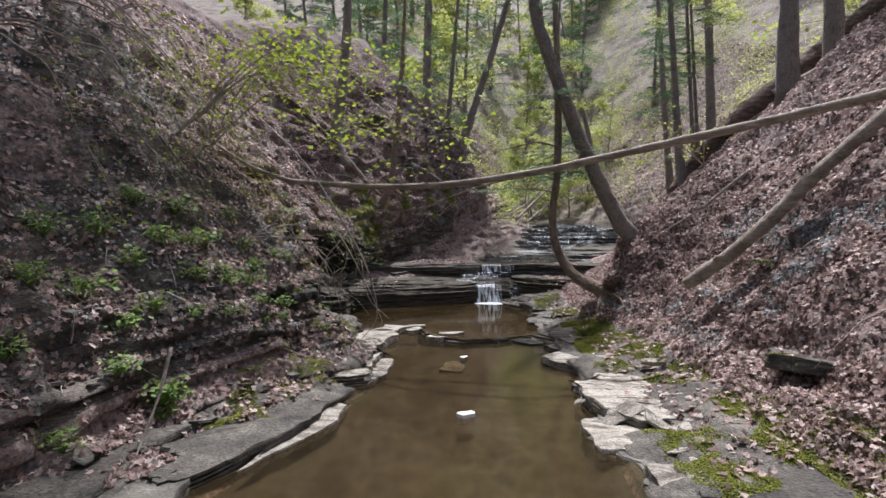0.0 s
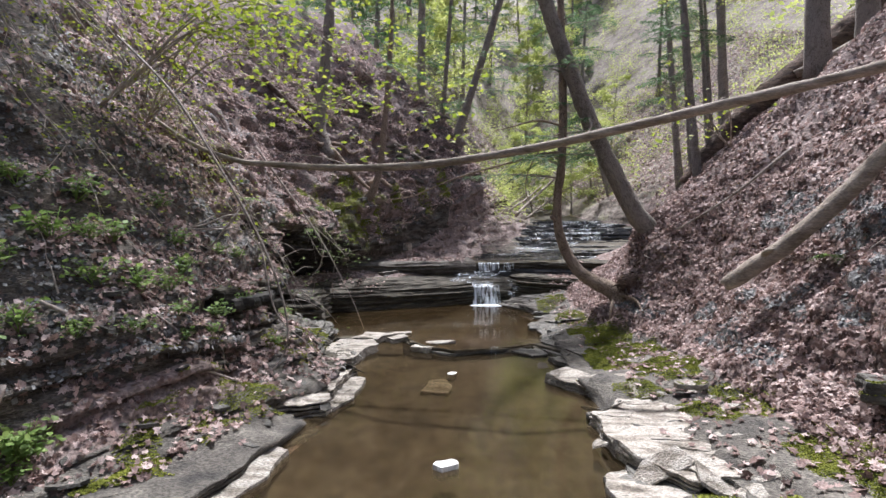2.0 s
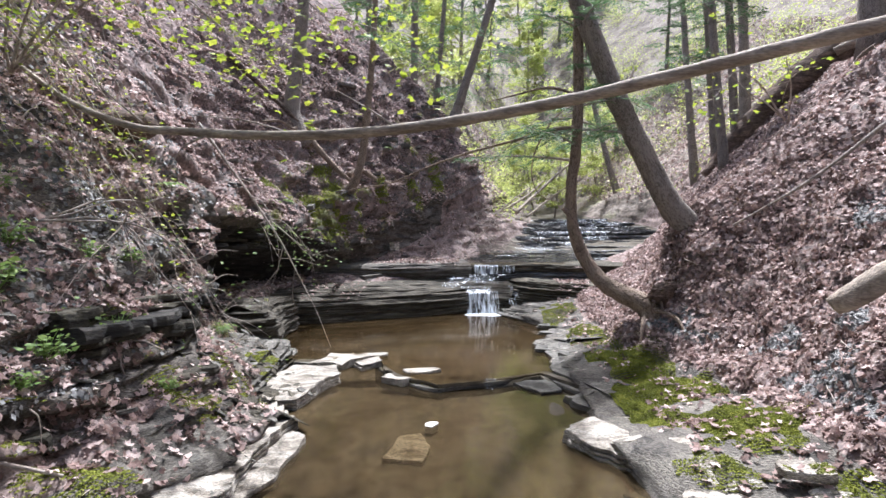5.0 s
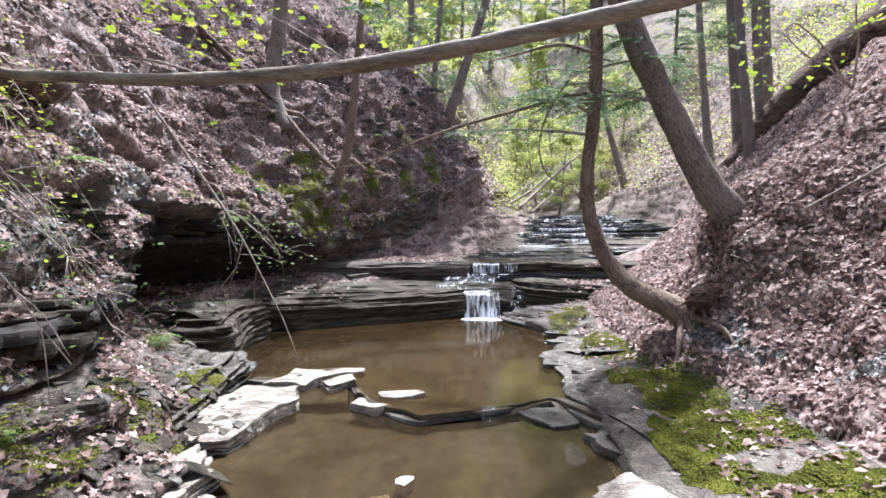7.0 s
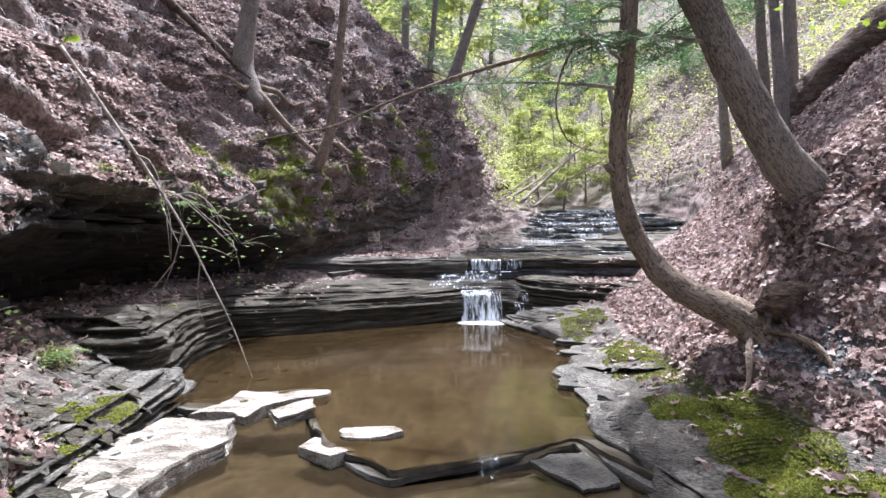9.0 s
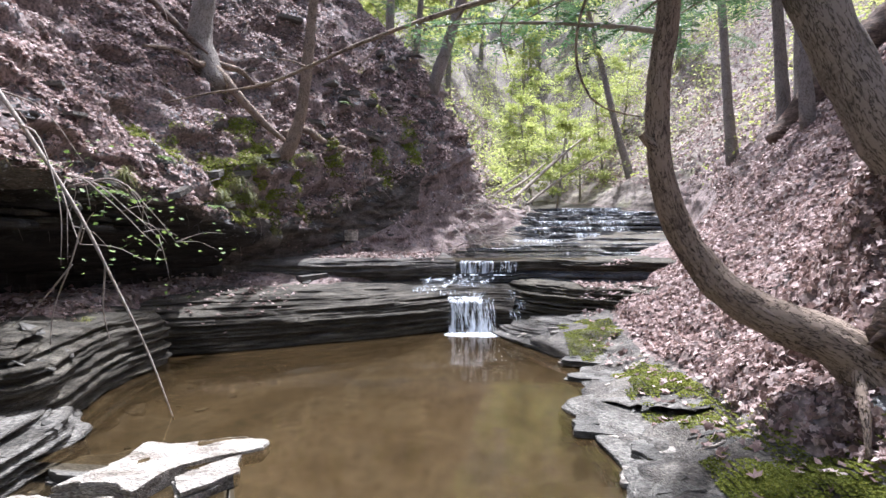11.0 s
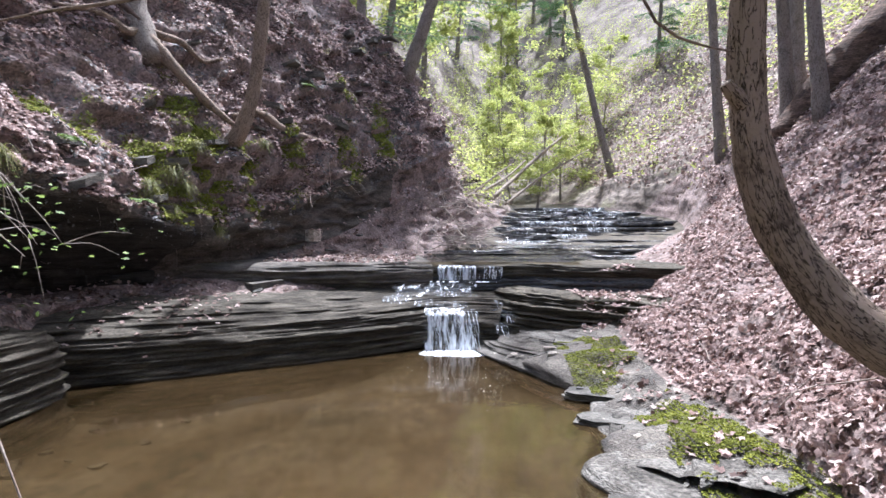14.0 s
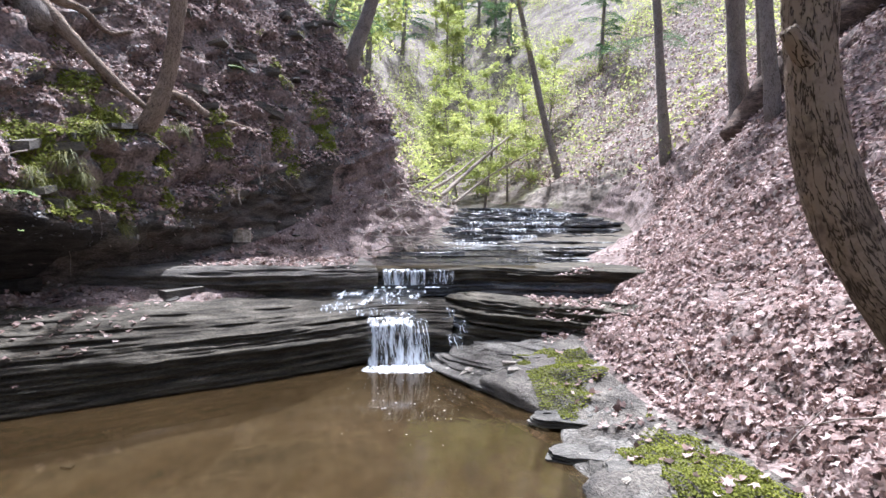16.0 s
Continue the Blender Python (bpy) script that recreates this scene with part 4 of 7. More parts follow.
# shelf and upper cascade
CASC = [(20.9, 1.42, -0.6, 4.6), (22.0, 1.55, -0.4, 5.2), (23.4, 1.68, 0.0, 6.0), (25.0, 1.82, 0.6, 7.0), (26.6, 2.0, 1.2, 8.2), (27.8, 2.25, 1.6, 8.8),
        (29.0, 2.55, 2.2, 8.6), (30.2, 2.85, 2.6, 9.2), (31.4, 3.1, 3.0, 9.8), (32.8, 3.4, 3.4, 10.4), (34.4, 3.7, 3.8, 11.2)]
for k, (y, z, xa, xb) in enumerate(CASC):
    bend = 0.5 * math.sin(k * 2.1)
    strata("ledge_cascade", [(xa - 1.2, y + 0.5 + bend * 0.4), (xa + (xb - xa) * 0.3, y - 0.2 + bend), (xa + (xb - xa) * 0.65, y + 0.3 - bend * 0.6), (xb + 1.0, y + 0.4)],
           z - 0.35, [(0.2, 0), (0.08, 0.03), (0.07, 0.1), (0.06, 0.2)], M_WET, "wet dark rock step of the upper cascade", 2.4, 20 + k, step=0.1, jag=0.12)

# ---- loose slabs at the water ----
SL = "slabs beside the creek"
for place, le, wi, turn, th, m, lab, lay in [
    ((-1.9, 11.75, -0.16), 1.3, 0.5, 10, 0.12, M_SHALE, "drowned grey slab", 2),
    ((-0.42, 10.5, -0.13), 0.6, 0.34, -28, 0.13, M_PALE, "blocky pale stone on the sill", 2),
    ((-0.1, 10.75, -0.07), 0.66, 0.34, 10, 0.10, M_PALE, "pale cracked stone on the sill", 2),
    ((2.55, 9.2, -0.16), 1.6, 0.5, -52, 0.1, M_SHALE, "long grey slab beside the sill", 3),
    ((2.35, 11.5, 0.0), 0.7, 0.4, -20, 0.05, M_PALE, "small pale shale plate", 1),
    ((2.6, 12.05, 0.03), 0.8, 0.5, 25, 0.05, M_SHALE, "grey shale plate on the bench", 2),
    ((2.3, 12.6, 0.0), 0.9, 0.5, -10, 0.05, M_SHALE, "split grey plate at the water", 2),
    ((2.6, 13.3, 0.04), 0.6, 0.5, 40, 0.04, M_PALE, "pale broken plate among grey ones", 2),
    ((2.75, 13.9, 0.06), 0.7, 0.5, -30, 0.05, M_SHALE, "grey shale plate with moss beside it", 2),
    ((2.55, 14.5, 0.0), 0.9, 0.45, -25, 0.07, M_SHALE, "layered plate over the water", 3),
    ((2.6, 15.3, 0.02), 0.9, 0.4, -25, 0.08, M_SHALE, "dark-edged plate over the water", 3),
    ((2.37, 16.6, 0.24), 0.3, 0.17, 10, 0.06, M_PALE, "small nearly white stone chip", 1),
    ((2.32, 16.9, 0.27), 0.22, 0.12, -20, 0.05, M_PALE, "tiny pale stone chip", 1),
    ((3.45, 6.7, 0.2), 0.42, 0.28, -30, 0.08, M_PALE, "pale stone plate among moss and leaves", 1),
    ((-3.95, 11.4, 2.6), 0.6, 0.35, 30, 0.14, M_PALE, "pale stone wedged in the bank", 2),
    ((-2.4, 21.2, 1.95), 0.4, 0.3, 60, 0.2, M_PALE, "grey stone standing in leaves", 1),
    ((0.6, 24.6, 2.0), 1.6, 0.5, -20, 0.14, M_PALE, "long pale slab beside the cascade", 2),
    ((-0.6, 25.4, 2.4), 1.5, 0.7, -30, 0.35, M_SHALE, "tilted dark slab against the bank", 3),
    ((4.85, 4.75, 0.58), 1.3, 0.8, -35, 0.16, M_SHALE, "dark slate slab sticking out of the bank", 3),
]:
    tagged(slab(place, le, wi, turn, th, m, lab, R.randrange(9999), lay), group=SL)
# broad slabs whose corners are known
for corners, z, th, m, lab, lay in [
    ([(1.83, 8.15), (2.3, 8.75), (2.75, 8.85), (3.2, 7.42), (2.45, 7.2)], -0.15, 0.16, M_PALE, "pale flat stone slab tipping into the creek", 3),
    ([(2.17, 6.1), (2.8, 6.95), (3.4, 6.0), (3.3, 4.7), (2.65, 4.3), (2.15, 5.2)], -0.18, 0.24, M_PALE, "broad pale layered stone slab at the creek's edge", 5),
    ([(1.93, 4.7), (2.2, 4.95), (2.75, 4.2), (2.4, 3.7), (2.0, 3.75)], -0.2, 0.11, M_PALE, "low wet pale slab at the water", 2),
    ([(2.3, 3.25), (2.6, 3.4), (3.1, 2.6), (2.9, 1.7), (2.2, 1.9)], -0.2, 0.16, M_PALE, "pale split slab half under moss", 3),
    ([(-2.2, 6.4), (-2.1, 7.3), (-1.7, 8.85), (-1.28, 8.35), (-1.22, 7.15), (-1.08, 6.35), (-1.8, 6.0)], -0.18, 0.22, M_PALE, "pale layered slab with broken front edge", 5),
    ([(-1.25, 8.2), (-1.0, 7.95), (-0.95, 7.0), (-1.12, 6.4), (-1.3, 7.2)], -0.2, 0.12, M_PALE, "small pale slab lying in shallow water", 2),
    ([(-2.6, 3.3), (-2.1, 4.4), (-1.85, 5.9), (-1.4, 5.3), (-1.3, 4.5), (-1.45, 3.8), (-1.75, 2.8), (-2.15, 2.4)], -0.18, 0.19, M_MOSSY, "large grey slab with a mossy side", 4),
    ([(-1.42, 5.45), (-1.12, 5.1), (-1.08, 4.5), (-1.35, 3.7), (-1.62, 3.0), (-1.5, 4.2)], -0.2, 0.13, M_PALE, "narrow pale stone rim at the water", 2),
    ([(-2.4, 1.7), (-2.35, 2.45), (-1.9, 2.62), (-1.72, 2.0), (-1.85, 1.5)], -0.18, 0.16, M_SHALE, "blue-grey wet slab", 2),
    ([(-2.0, 9.0), (-2.4, 10.2), (-2.25, 11.0), (-1.55, 10.98), (-1.34, 10.45), (-1.46, 9.8), (-1.52, 9.1)], -0.15, 0.18, M_PALE, "long pale slab dipping into the pool", 4),
    ([(-2.1, 11.2), (-1.95, 12.0), (-1.05, 12.28), (-0.9, 11.95), (-1.4, 11.55), (-1.5, 11.15)], -0.1, 0.13, M_PALE, "thin pale slab lying across the pool's outlet", 2),
    ([(-1.38, 11.45), (-1.0, 11.78), (-0.86, 11.5), (-1.15, 11.15)], -0.1, 0.12, M_PALE, "short pale slab beside a longer one", 2),
    ([(1.4, 10.5), (1.9, 10.75), (2.1, 10.1), (1.75, 9.95)], -0.18, 0.1, M_SHALE, "grey wet slab below the sill", 2),
    ([(-0.08, 7.75), (0.3, 7.72), (0.36, 8.1), (0.2, 8.5), (-0.02, 8.3)], -0.3, 0.115, M_PALE, "pale stone just under the water", 1),
]:
    c = np.mean(corners, axis=0)
    tagged(slab((c[0], c[1], z), 1, 1, 0, th, m, lab, R.randrange(9999), lay, outline=corners), group=SL)
slab((0.53, 4.88, -0.2), 0.26, 0.18, 30, 0.13, M_WHITE, "rounded white stone in the shallow water", 77, 1, "white_stone")
slab((0.32, 8.6, -0.2), 0.2, 0.14, 60, 0.11, M_WHITE, "small pale stone breaking the water", 79, 1, "white_stone")

bpy.context.view_layer.update()
DEPS = bpy.context.evaluated_depsgraph_get()


def rock_top(px, py, top):
    """Height of the first ground or rock under a place."""
    hit, where, nrm, _, _, _ = scene.ray_cast(DEPS, Vector((px, py, top)), Vector((0, 0, -1)))
    return (where.z, nrm.z) if hit else (-9.0, 0.0)


# angular rubble along both edges
def rubble(name, lines, count, spread, size, mat, label, thin=1.0):
    r = np.random.default_rng(len(name))
    pieces = []
    for _ in range(count):
        ln = lines[r.integers(len(lines))]
        u = r.uniform()
        x = ln[0][0] * (1 - u) + ln[1][0] * u + r.normal(0, spread)
        y = ln[0][1] * (1 - u) + ln[1][1] * u + r.normal(0, spread)
        z = ground_at(x, y) if thin == 1 else rock_top(x, y, 1.4)[0] - 0.025
        if thin < 1 and (z < -0.02 or max(abs(rock_top(x + a, y + b, 1.6)[0] - z - 0.025) for a, b in ((0.1, 0), (-0.1, 0), (0, 0.1), (0, -0.1))) > 0.17):
            continue
        s = size * r.uniform(0.4, 1.5)
        k = r.integers(5, 8)
        a = np.sort(r.uniform(0, 2 * np.pi, k))
        rim = np.c_[np.cos(a) * s, np.sin(a) * s * r.uniform(0.5, 0.9)]
        th = s * r.uniform(0.15, 0.4) * thin
        tilt = r.normal(0, 0.2 if thin == 1 else 0.04, 2)
        if thin < 1:
            d = 0.1
            tilt += np.clip([(rock_top(x + d, y, 1.6)[0] - rock_top(x - d, y, 1.6)[0]) / (2 * d), (rock_top(x, y + d, 1.6)[0] - rock_top(x, y - d, 1.6)[0]) / (2 * d)], -0.45, 0.45)
        bottom = np.c_[rim, np.full(k, -th * 0.6)]
        top = np.c_[rim * 0.94, np.full(k, th * 0.4)]
        v = np.vstack([bottom, top])
        v[:, 2] += v[:, :2] @ tilt
        j = np.arange(k)
        f = np.stack([j, (j + 1) % k, k + (j + 1) % k, k + j], -1).tolist() + [list(range(k, 2 * k)), list(range(k - 1, -1, -1))]
        pieces.append((v + [x, y, z + 0.02], f))
    v, f = joined(pieces)
    return tagged(part(name, v, f, mat), label, "rubble", kind="stuff")


rubble("shale_rubble", [((2.8, 8), (2.5, 12)), ((2.4, 12), (2.9, 15.5)), ((2.9, 15.5), (2.2, 18)), ((2.9, 2), (2.9, 8))], 200, 0.25, 0.07, M_SHALE, "loose grey shale chips on the bench", 0.6)
rubble("bank_rubble", [((-2.2, 8), (-2.8, 11)), ((-2.6, 10.5), (-3.6, 12.8)), ((-1.5, 5), (-1.8, 9)), ((-2.4, 1), (-2.4, 5))], 220, 0.35, 0.09, M_SHALE, "loose shale chips below the left bank", 0.35)
rubble("slope_rocks", [((-4.4, 13), (-3.8, 20)), ((-3.6, 19), (-1.6, 26)), ((-4.8, 16), (-3.2, 24)), ((-2.0, 24), (0, 31))], 110, 0.5, 0.28, M_MOSSY, "dark mossy rocks sticking out of the steep slope")
rubble("slope_rubble", [((-4.2, 12), (-3.4, 20)), ((-3.2, 20), (-1.0, 26)), ((-1.5, 26), (0, 31)), ((-3.0, 3), (-3.4, 9))], 420, 0.6, 0.10, M_SHALE, "dark shale crumbs on the steep slope")

BENCH_LINES = [((2.4, 10.0), (2.6, 13.2)), ((2.6, 13.2), (2.9, 15.0)), ((2.2, 15.8), (1.8, 17.6)), ((2.7, 15.2), (2.4, 17.2)), ((2.7, 10.5), (3.1, 13.5))]
rubble("shale_plates", BENCH_LINES, 70, 0.18, 0.12, M_SHALE, "thin flat grey shale plates on the bench", 0.25)
rubble("pale_plates", BENCH_LINES, 30, 0.2, 0.1, M_PALE, "thin pale shale plates on the bench", 0.25)
rubble("near_plates", [((2.6, 1), (3.0, 8)), ((2.4, 3), (2.5, 6))], 70, 0.35, 0.2, M_PALE, "pale flat plates half under moss and leaves", 0.25)
rubble("left_plates", [((-2.0, 7.6), (-2.3, 10.6)), ((-2.6, 8.6), (-2.9, 10.6)), ((-1.8, 7.5), (-2.0, 9.5)), ((-2.7, 9.6), (-3.1, 11.6))], 190, 0.25, 0.15, M_DARK, "flat shale plates among leaves on the bench", 0.2)


def moss_mat(name, boxes, count, limit, label):
    """Short dense moss shoots in patches."""
    r = np.random.default_rng(19)
    area = np.array([(b[1] - b[0]) * (b[3] - b[2]) for b in boxes])
    which = r.choice(len(boxes), count, p=area / area.sum())
    bx = np.array(boxes)[which]
    pts = np.c_[r.uniform(bx[:, 0], bx[:, 1]), r.uniform(bx[:, 2], bx[:, 3]), np.zeros(count)]
    mask = fractal(pts * 1.5, 83, 3) + 0.5 * fractal(pts * 5, 87, 2)
    # fade out towards the borders of a patch
    fx = np.minimum(pts[:, 0] - bx[:, 0], bx[:, 1] - pts[:, 0]) / (bx[:, 1] - bx[:, 0])
    keep = mask + 0.9 * np.minimum(fx * 3, 0.5) > limit
    pts, mask = pts[keep], mask[keep]
    out = []
    heights = {}
    for p, m in zip(pts, mask):
        cell = (int(p[0] * 25), int(p[1] * 25))
        if cell not in heights:
            heights[cell] = rock_top((cell[0] + 0.5 * (1 if p[0] > 0 else -1)) / 25, (cell[1] + 0.5) / 25, 1.6)
        h, up = heights[cell]
        if -0.05 < h < 1.5 and up > 0.4:
            out.append((p[0], p[1], h + 0.003 + min(0.03, 0.03 * max(0, m))))
    out = np.array(out)
    k = len(out)
    v, f = leaf_cloud(out, np.array([[0, -0.2, 0.9]]) + r.normal(0, 0.55, (k, 3)), r.uniform(0.012, 0.027, k), BLADE * [3.8, 1], 0.2)
    tagged(part(name, v, f, M_MOSS), label, "moss", kind="stuff")


MOSS_AREAS = [(2.7, 3.7, 8.0, 11.2), (2.6, 3.25, 11.0, 13.4), (2.7, 3.3, 13.0, 15.2), (2.7, 4.2, 5.0, 8.2), (2.7, 4.5, 1.5, 5.0), (2.4, 3.3, 15.2, 17.4), (-2.9, -2.0, 8.3, 11.4), (-2.5, -1.55, 3.6, 6.2)]
moss_mat("moss", MOSS_AREAS, 240000, 0.3, "soft olive-green moss on the shale")

moss_mat("moss_bench", [(-2.9, -1.75, 7.2, 10.8)], 42000, 0.3, "patches of green moss on the leafy bench")
moss_mat("moss_right", [(2.55, 4.0, 1.5, 8.2)], 70000, 0.1, "olive moss mat between pale slabs")
moss_mat("moss_bank_foot", [(2.6, 3.5, 9.4, 11.2), (2.6, 3.95, 7.4, 9.6)], 150000, 0.05, "bright olive moss cushions at the foot of the leaf bank")
moss_mat("moss_left", [(-2.45, -1.7, 3.2, 5.3)], 26000, 0.0, "green moss mat on a grey slab")

# ---- falling water ----
def fall(name, xa, xb, y, top, bottom, throw, mat, label, seed, skew=0.0, flare=0.0):
    """A thin curtain that leaves the lip, and single strands in front of it."""
    r = np.random.default_rng(seed)
    root = empty(name, ((xa + xb) / 2, y, bottom))
    nx, nz = 40, 18
    u, w = np.meshgrid(np.linspace(0, 1, nx), np.linspace(0, 1, nz), indexing="ij")
    x = xa + (xb - xa) * u * (1 + flare * w) + skew * w
    drop = w**1.4
    yy = y + 0.14 - 0.14 * np.minimum(1, w * 4) - throw * w**0.7 + 0.03 * grid_noise(np.c_[(u * 14).ravel(), (w * 1.5).ravel(), np.full(u.size, seed)], seed).reshape(u.shape)
    z = top + 0.02 - (top - bottom) * drop
    v = np.stack([x, yy, z], -1).reshape(-1, 3)
    i, j = np.meshgrid(np.arange(nx - 1), np.arange(nz - 1), indexing="ij")
    a = (i * nz + j).ravel()
    part("curtain", v, np.stack([a, a + nz, a + nz + 1, a + 1], -1), mat, root, "", True)
    pieces = []
    for _ in range(int(46 * (xb - xa) * min(1.0, (top - bottom) / 0.5))):
        x0 = r.uniform(xa, xb)
        s0, s1 = sorted(r.uniform(0, 1, 2))
        w = np.linspace(s0, s1, 6)
        p = np.c_[xa + (x0 - xa) * (1 + flare * w) + skew * w + r.normal(0, 0.01, 6), y - 0.02 - throw * w**0.7 + r.normal(0, 0.012, 6), top - (top - bottom) * w**1.4]
        pieces.append(tube(p, np.r_[0.002, np.full(4, r.uniform(0.002, 0.006)), 0.002], 5, closed=False))
    v, f = joined(pieces)
    tagged(part("spray", v, f, M_FOAM, root), kind="stuff")
    return tagged(root, label, "waterfall")


def foam(name, x, y, z, rx, ry, count, label, seed, scale=1.0):
    r = np.random.default_rng(seed)
    pieces = []
    for _ in range(count):
        a, d = r.uniform(0, 6.28), r.uniform(0, 1) ** 0.7
        c = np.array([x + rx * d * math.cos(a), y + ry * d * math.sin(a), z])
        s = r.uniform(0.012, 0.05) * (1.2 - d * 0.7) * scale
        k = 7
        t = np.linspace(0, 2 * np.pi, k, endpoint=False) + r.uniform(0, 1)
        ring = np.c_[np.cos(t) * s * 1.3, np.sin(t) * s, np.zeros(k)]
        v = np.vstack([ring, ring * 0.6 + [0, 0, s * 0.55], [[0, 0, s * 0.75]]]) + c
        j = np.arange(k)
        f = np.stack([j, (j + 1) % k, k + (j + 1) % k, k + j], -1).tolist() + np.stack([k + j, k + (j + 1) % k, np.full(k, 2 * k)], -1).tolist()
        pieces.append((v, f))
    v, f = joined(pieces)
    return tagged(part(name, v, f, M_FOAM, None, "", True), label, "foam", kind="stuff")


fall("waterfall", 0.36, 1.02, 18.36, 0.7, 0.0, 0.2, M_FALL, "low white waterfall dropping into the pool", 1, 0.0, 0.45)
fall("waterfall", 0.98, 1.3, 18.5, 0.66, 0.0, 0.3, M_FALL2, "thinner edge of the waterfall over rough rock", 8, 0.1)
foam("foam", 0.95, 18.0, 0.0, 0.68, 0.3, 330, "white foam where the fall meets the pool", 3)
foam("foam_flecks", 1.0, 16.3, 0.0, 0.9, 1.7, 70, "small white flecks drifting on the pool", 5, 0.2)
fall("waterfall", 0.55, 1.35, 19.92, 1.42, 1.12, 0.08, M_FALL, "thin curtain of water over the second ledge", 2)
fall("waterfall", 1.4, 1.9, 19.95, 1.42, 1.14, 0.06, M_FALL2, "sparse drips over the second ledge", 9)
foam("foam", 1.1, 19.75, 1.1, 0.7, 0.12, 22, "small line of foam below the second ledge", 4)
for q, (xa, xb, yy) in enumerate([(-0.45, 0.1, 18.95), (0.15, 0.5, 18.8), (0.55, 1.15, 18.75)]):
    fall("waterfall", xa, xb, yy, 0.86 - 0.04 * q, 0.75 - 0.03 * q, 0.22, M_FALL2, "thin water sliding down the rock apron", 60 + q)
for q, (xa, xb, yy, za, zb) in enumerate([(1.6, 1.78, 18.75, 0.8, 0.62), (1.75, 1.95, 18.5, 0.62, 0.45), (1.6, 1.85, 18.2, 0.45, 0.25)]):
    fall("waterfall", xa, xb, yy, za, zb, 0.12, M_FALL2, "trickle beside the main fall", 70 + q, 0.05)
fall("waterfall", 0.95, 1.12, 10.2, 0.0, -0.12, 0.03, M_FALL2, "trickle over the sill", 7)
# trickles, widened and multiplied to paint in the sky's reflection
for k, (y, z, xa, xb) in enumerate(CASC[3:]):
    for q in range(3):
        x0 = xa + (xb - xa) * R.uniform(0.0, 0.62)
        fall("waterfall", x0, x0 + R.uniform(0.6, 2.0), y + 0.1, z + 0.02, z - R.uniform(0.1, 0.26), 0.25, M_FALL2, "white trickle with painted sky gleam on the upper cascade", 30 + 3 * k + q)
# thin films that run over the rock between the falls
for ya, yb, za, zb, xa, xb in [(20.1, 21.2, 1.50, 1.53, -0.4, 3.6), (21.2, 22.3, 1.54, 1.6, 0.0, 4.2), (22.3, 23.7, 1.65, 1.72, 0.2, 4.6), (23.7, 25.3, 1.79, 1.87, 0.6, 5.4)]:
    sheet_bm = np.array([(xa, ya, za), (xb, ya, za), (xb, yb, zb), (xa, yb, zb)])
    tagged(part("water_film", sheet_bm, [[0, 1, 2, 3]], M_THIN), "thin clear water running over dark rock", "water", kind="structure")
for q, (xa, xb) in enumerate([(-0.3, 0.3), (0.35, 1.0), (0.9, 1.3)]):
    t = np.linspace(0, 1, 10)
    lo = np.c_[xa + 0.06 * np.sin(t * 6 + q), 18.75 + 1.1 * t, 0.9 + 0.17 * t]
    hi = np.c_[xb + 0.06 * np.sin(t * 7 + q), 18.75 + 1.1 * t, 0.9 + 0.17 * t]
    i = np.arange(9)
    tagged(part("white_streak", np.vstack([lo, hi]), np.stack([i, i + 10, i + 11, i + 1], -1), M_RUN), "white streaks of water between the two falls", "water", kind="structure")
# white bands: part foam, part sky reflection put in as colour
for k in range(3, len(CASC) - 1):
    (ya, za, xa, xb), (yb, zb, xc, xd) = CASC[k], CASC[k + 1]
    for q in range(4):
        u, w = R.uniform(0, 0.55), R.uniform(0.12, 0.35)
        x0, x1 = xa + (xb - xa) * u, xa + (xb - xa) * (u + w)
        n = 14
        t = np.linspace(0, 1, n)
        wave = 0.25 * np.sin(t * 5 + k + q)
        lo = np.c_[x0 + wave + 0.1 * np.cos(t * 17 + q), ya + 0.25 + (yb - ya - 0.1) * t, za + 0.09 + 0.02 * t]
        hi = np.c_[x1 + wave + 0.12 * np.sin(t * 13 + q), ya + 0.25 + (yb - ya - 0.1) * t, za + 0.09 + 0.02 * t]
        i = np.arange(n - 1)
        tagged(part("white_streak", np.vstack([lo, hi]), np.stack([i, i + n, i + n + 1, i + 1], -1), M_RUN), "white streaks of foam and painted sky gleam over the cascade", "water", kind="structure")

# ---- leaf litter ----
Q = G_V[G_F]
Q_MID = Q.mean(1)
Q_CROSS = np.cross(Q[:, 2] - Q[:, 0], Q[:, 3] - Q[:, 1])
Q_AREA = np.linalg.norm(Q_CROSS, axis=1) / 2
Q_NORM = Q_CROSS / (2 * Q_AREA[:, None] + 1e-12)
Q_NORM *= np.sign(Q_NORM[:, 2:3] + 1e-9) * np.where(Q_NORM[:, 2:3] < 0, 1, 1)
Q_ZONE = _zone


def scatter(density, limit):
    """Random places on the ground sheet, by leaves a square metre for each of its faces."""
    want = density * Q_AREA
    n = int(min(limit, want.sum()))
    k = rng.choice(len(want), n, p=want / want.sum())
    a, b = rng.uniform(size=(2, n, 1))
    p = Q[k]
    place = p[:, 0] * (1 - a) * (1 - b) + p[:, 1] * a * (1 - b) + p[:, 2] * a * b + p[:, 3] * (1 - a) * b
    return place, Q_NORM[k], k


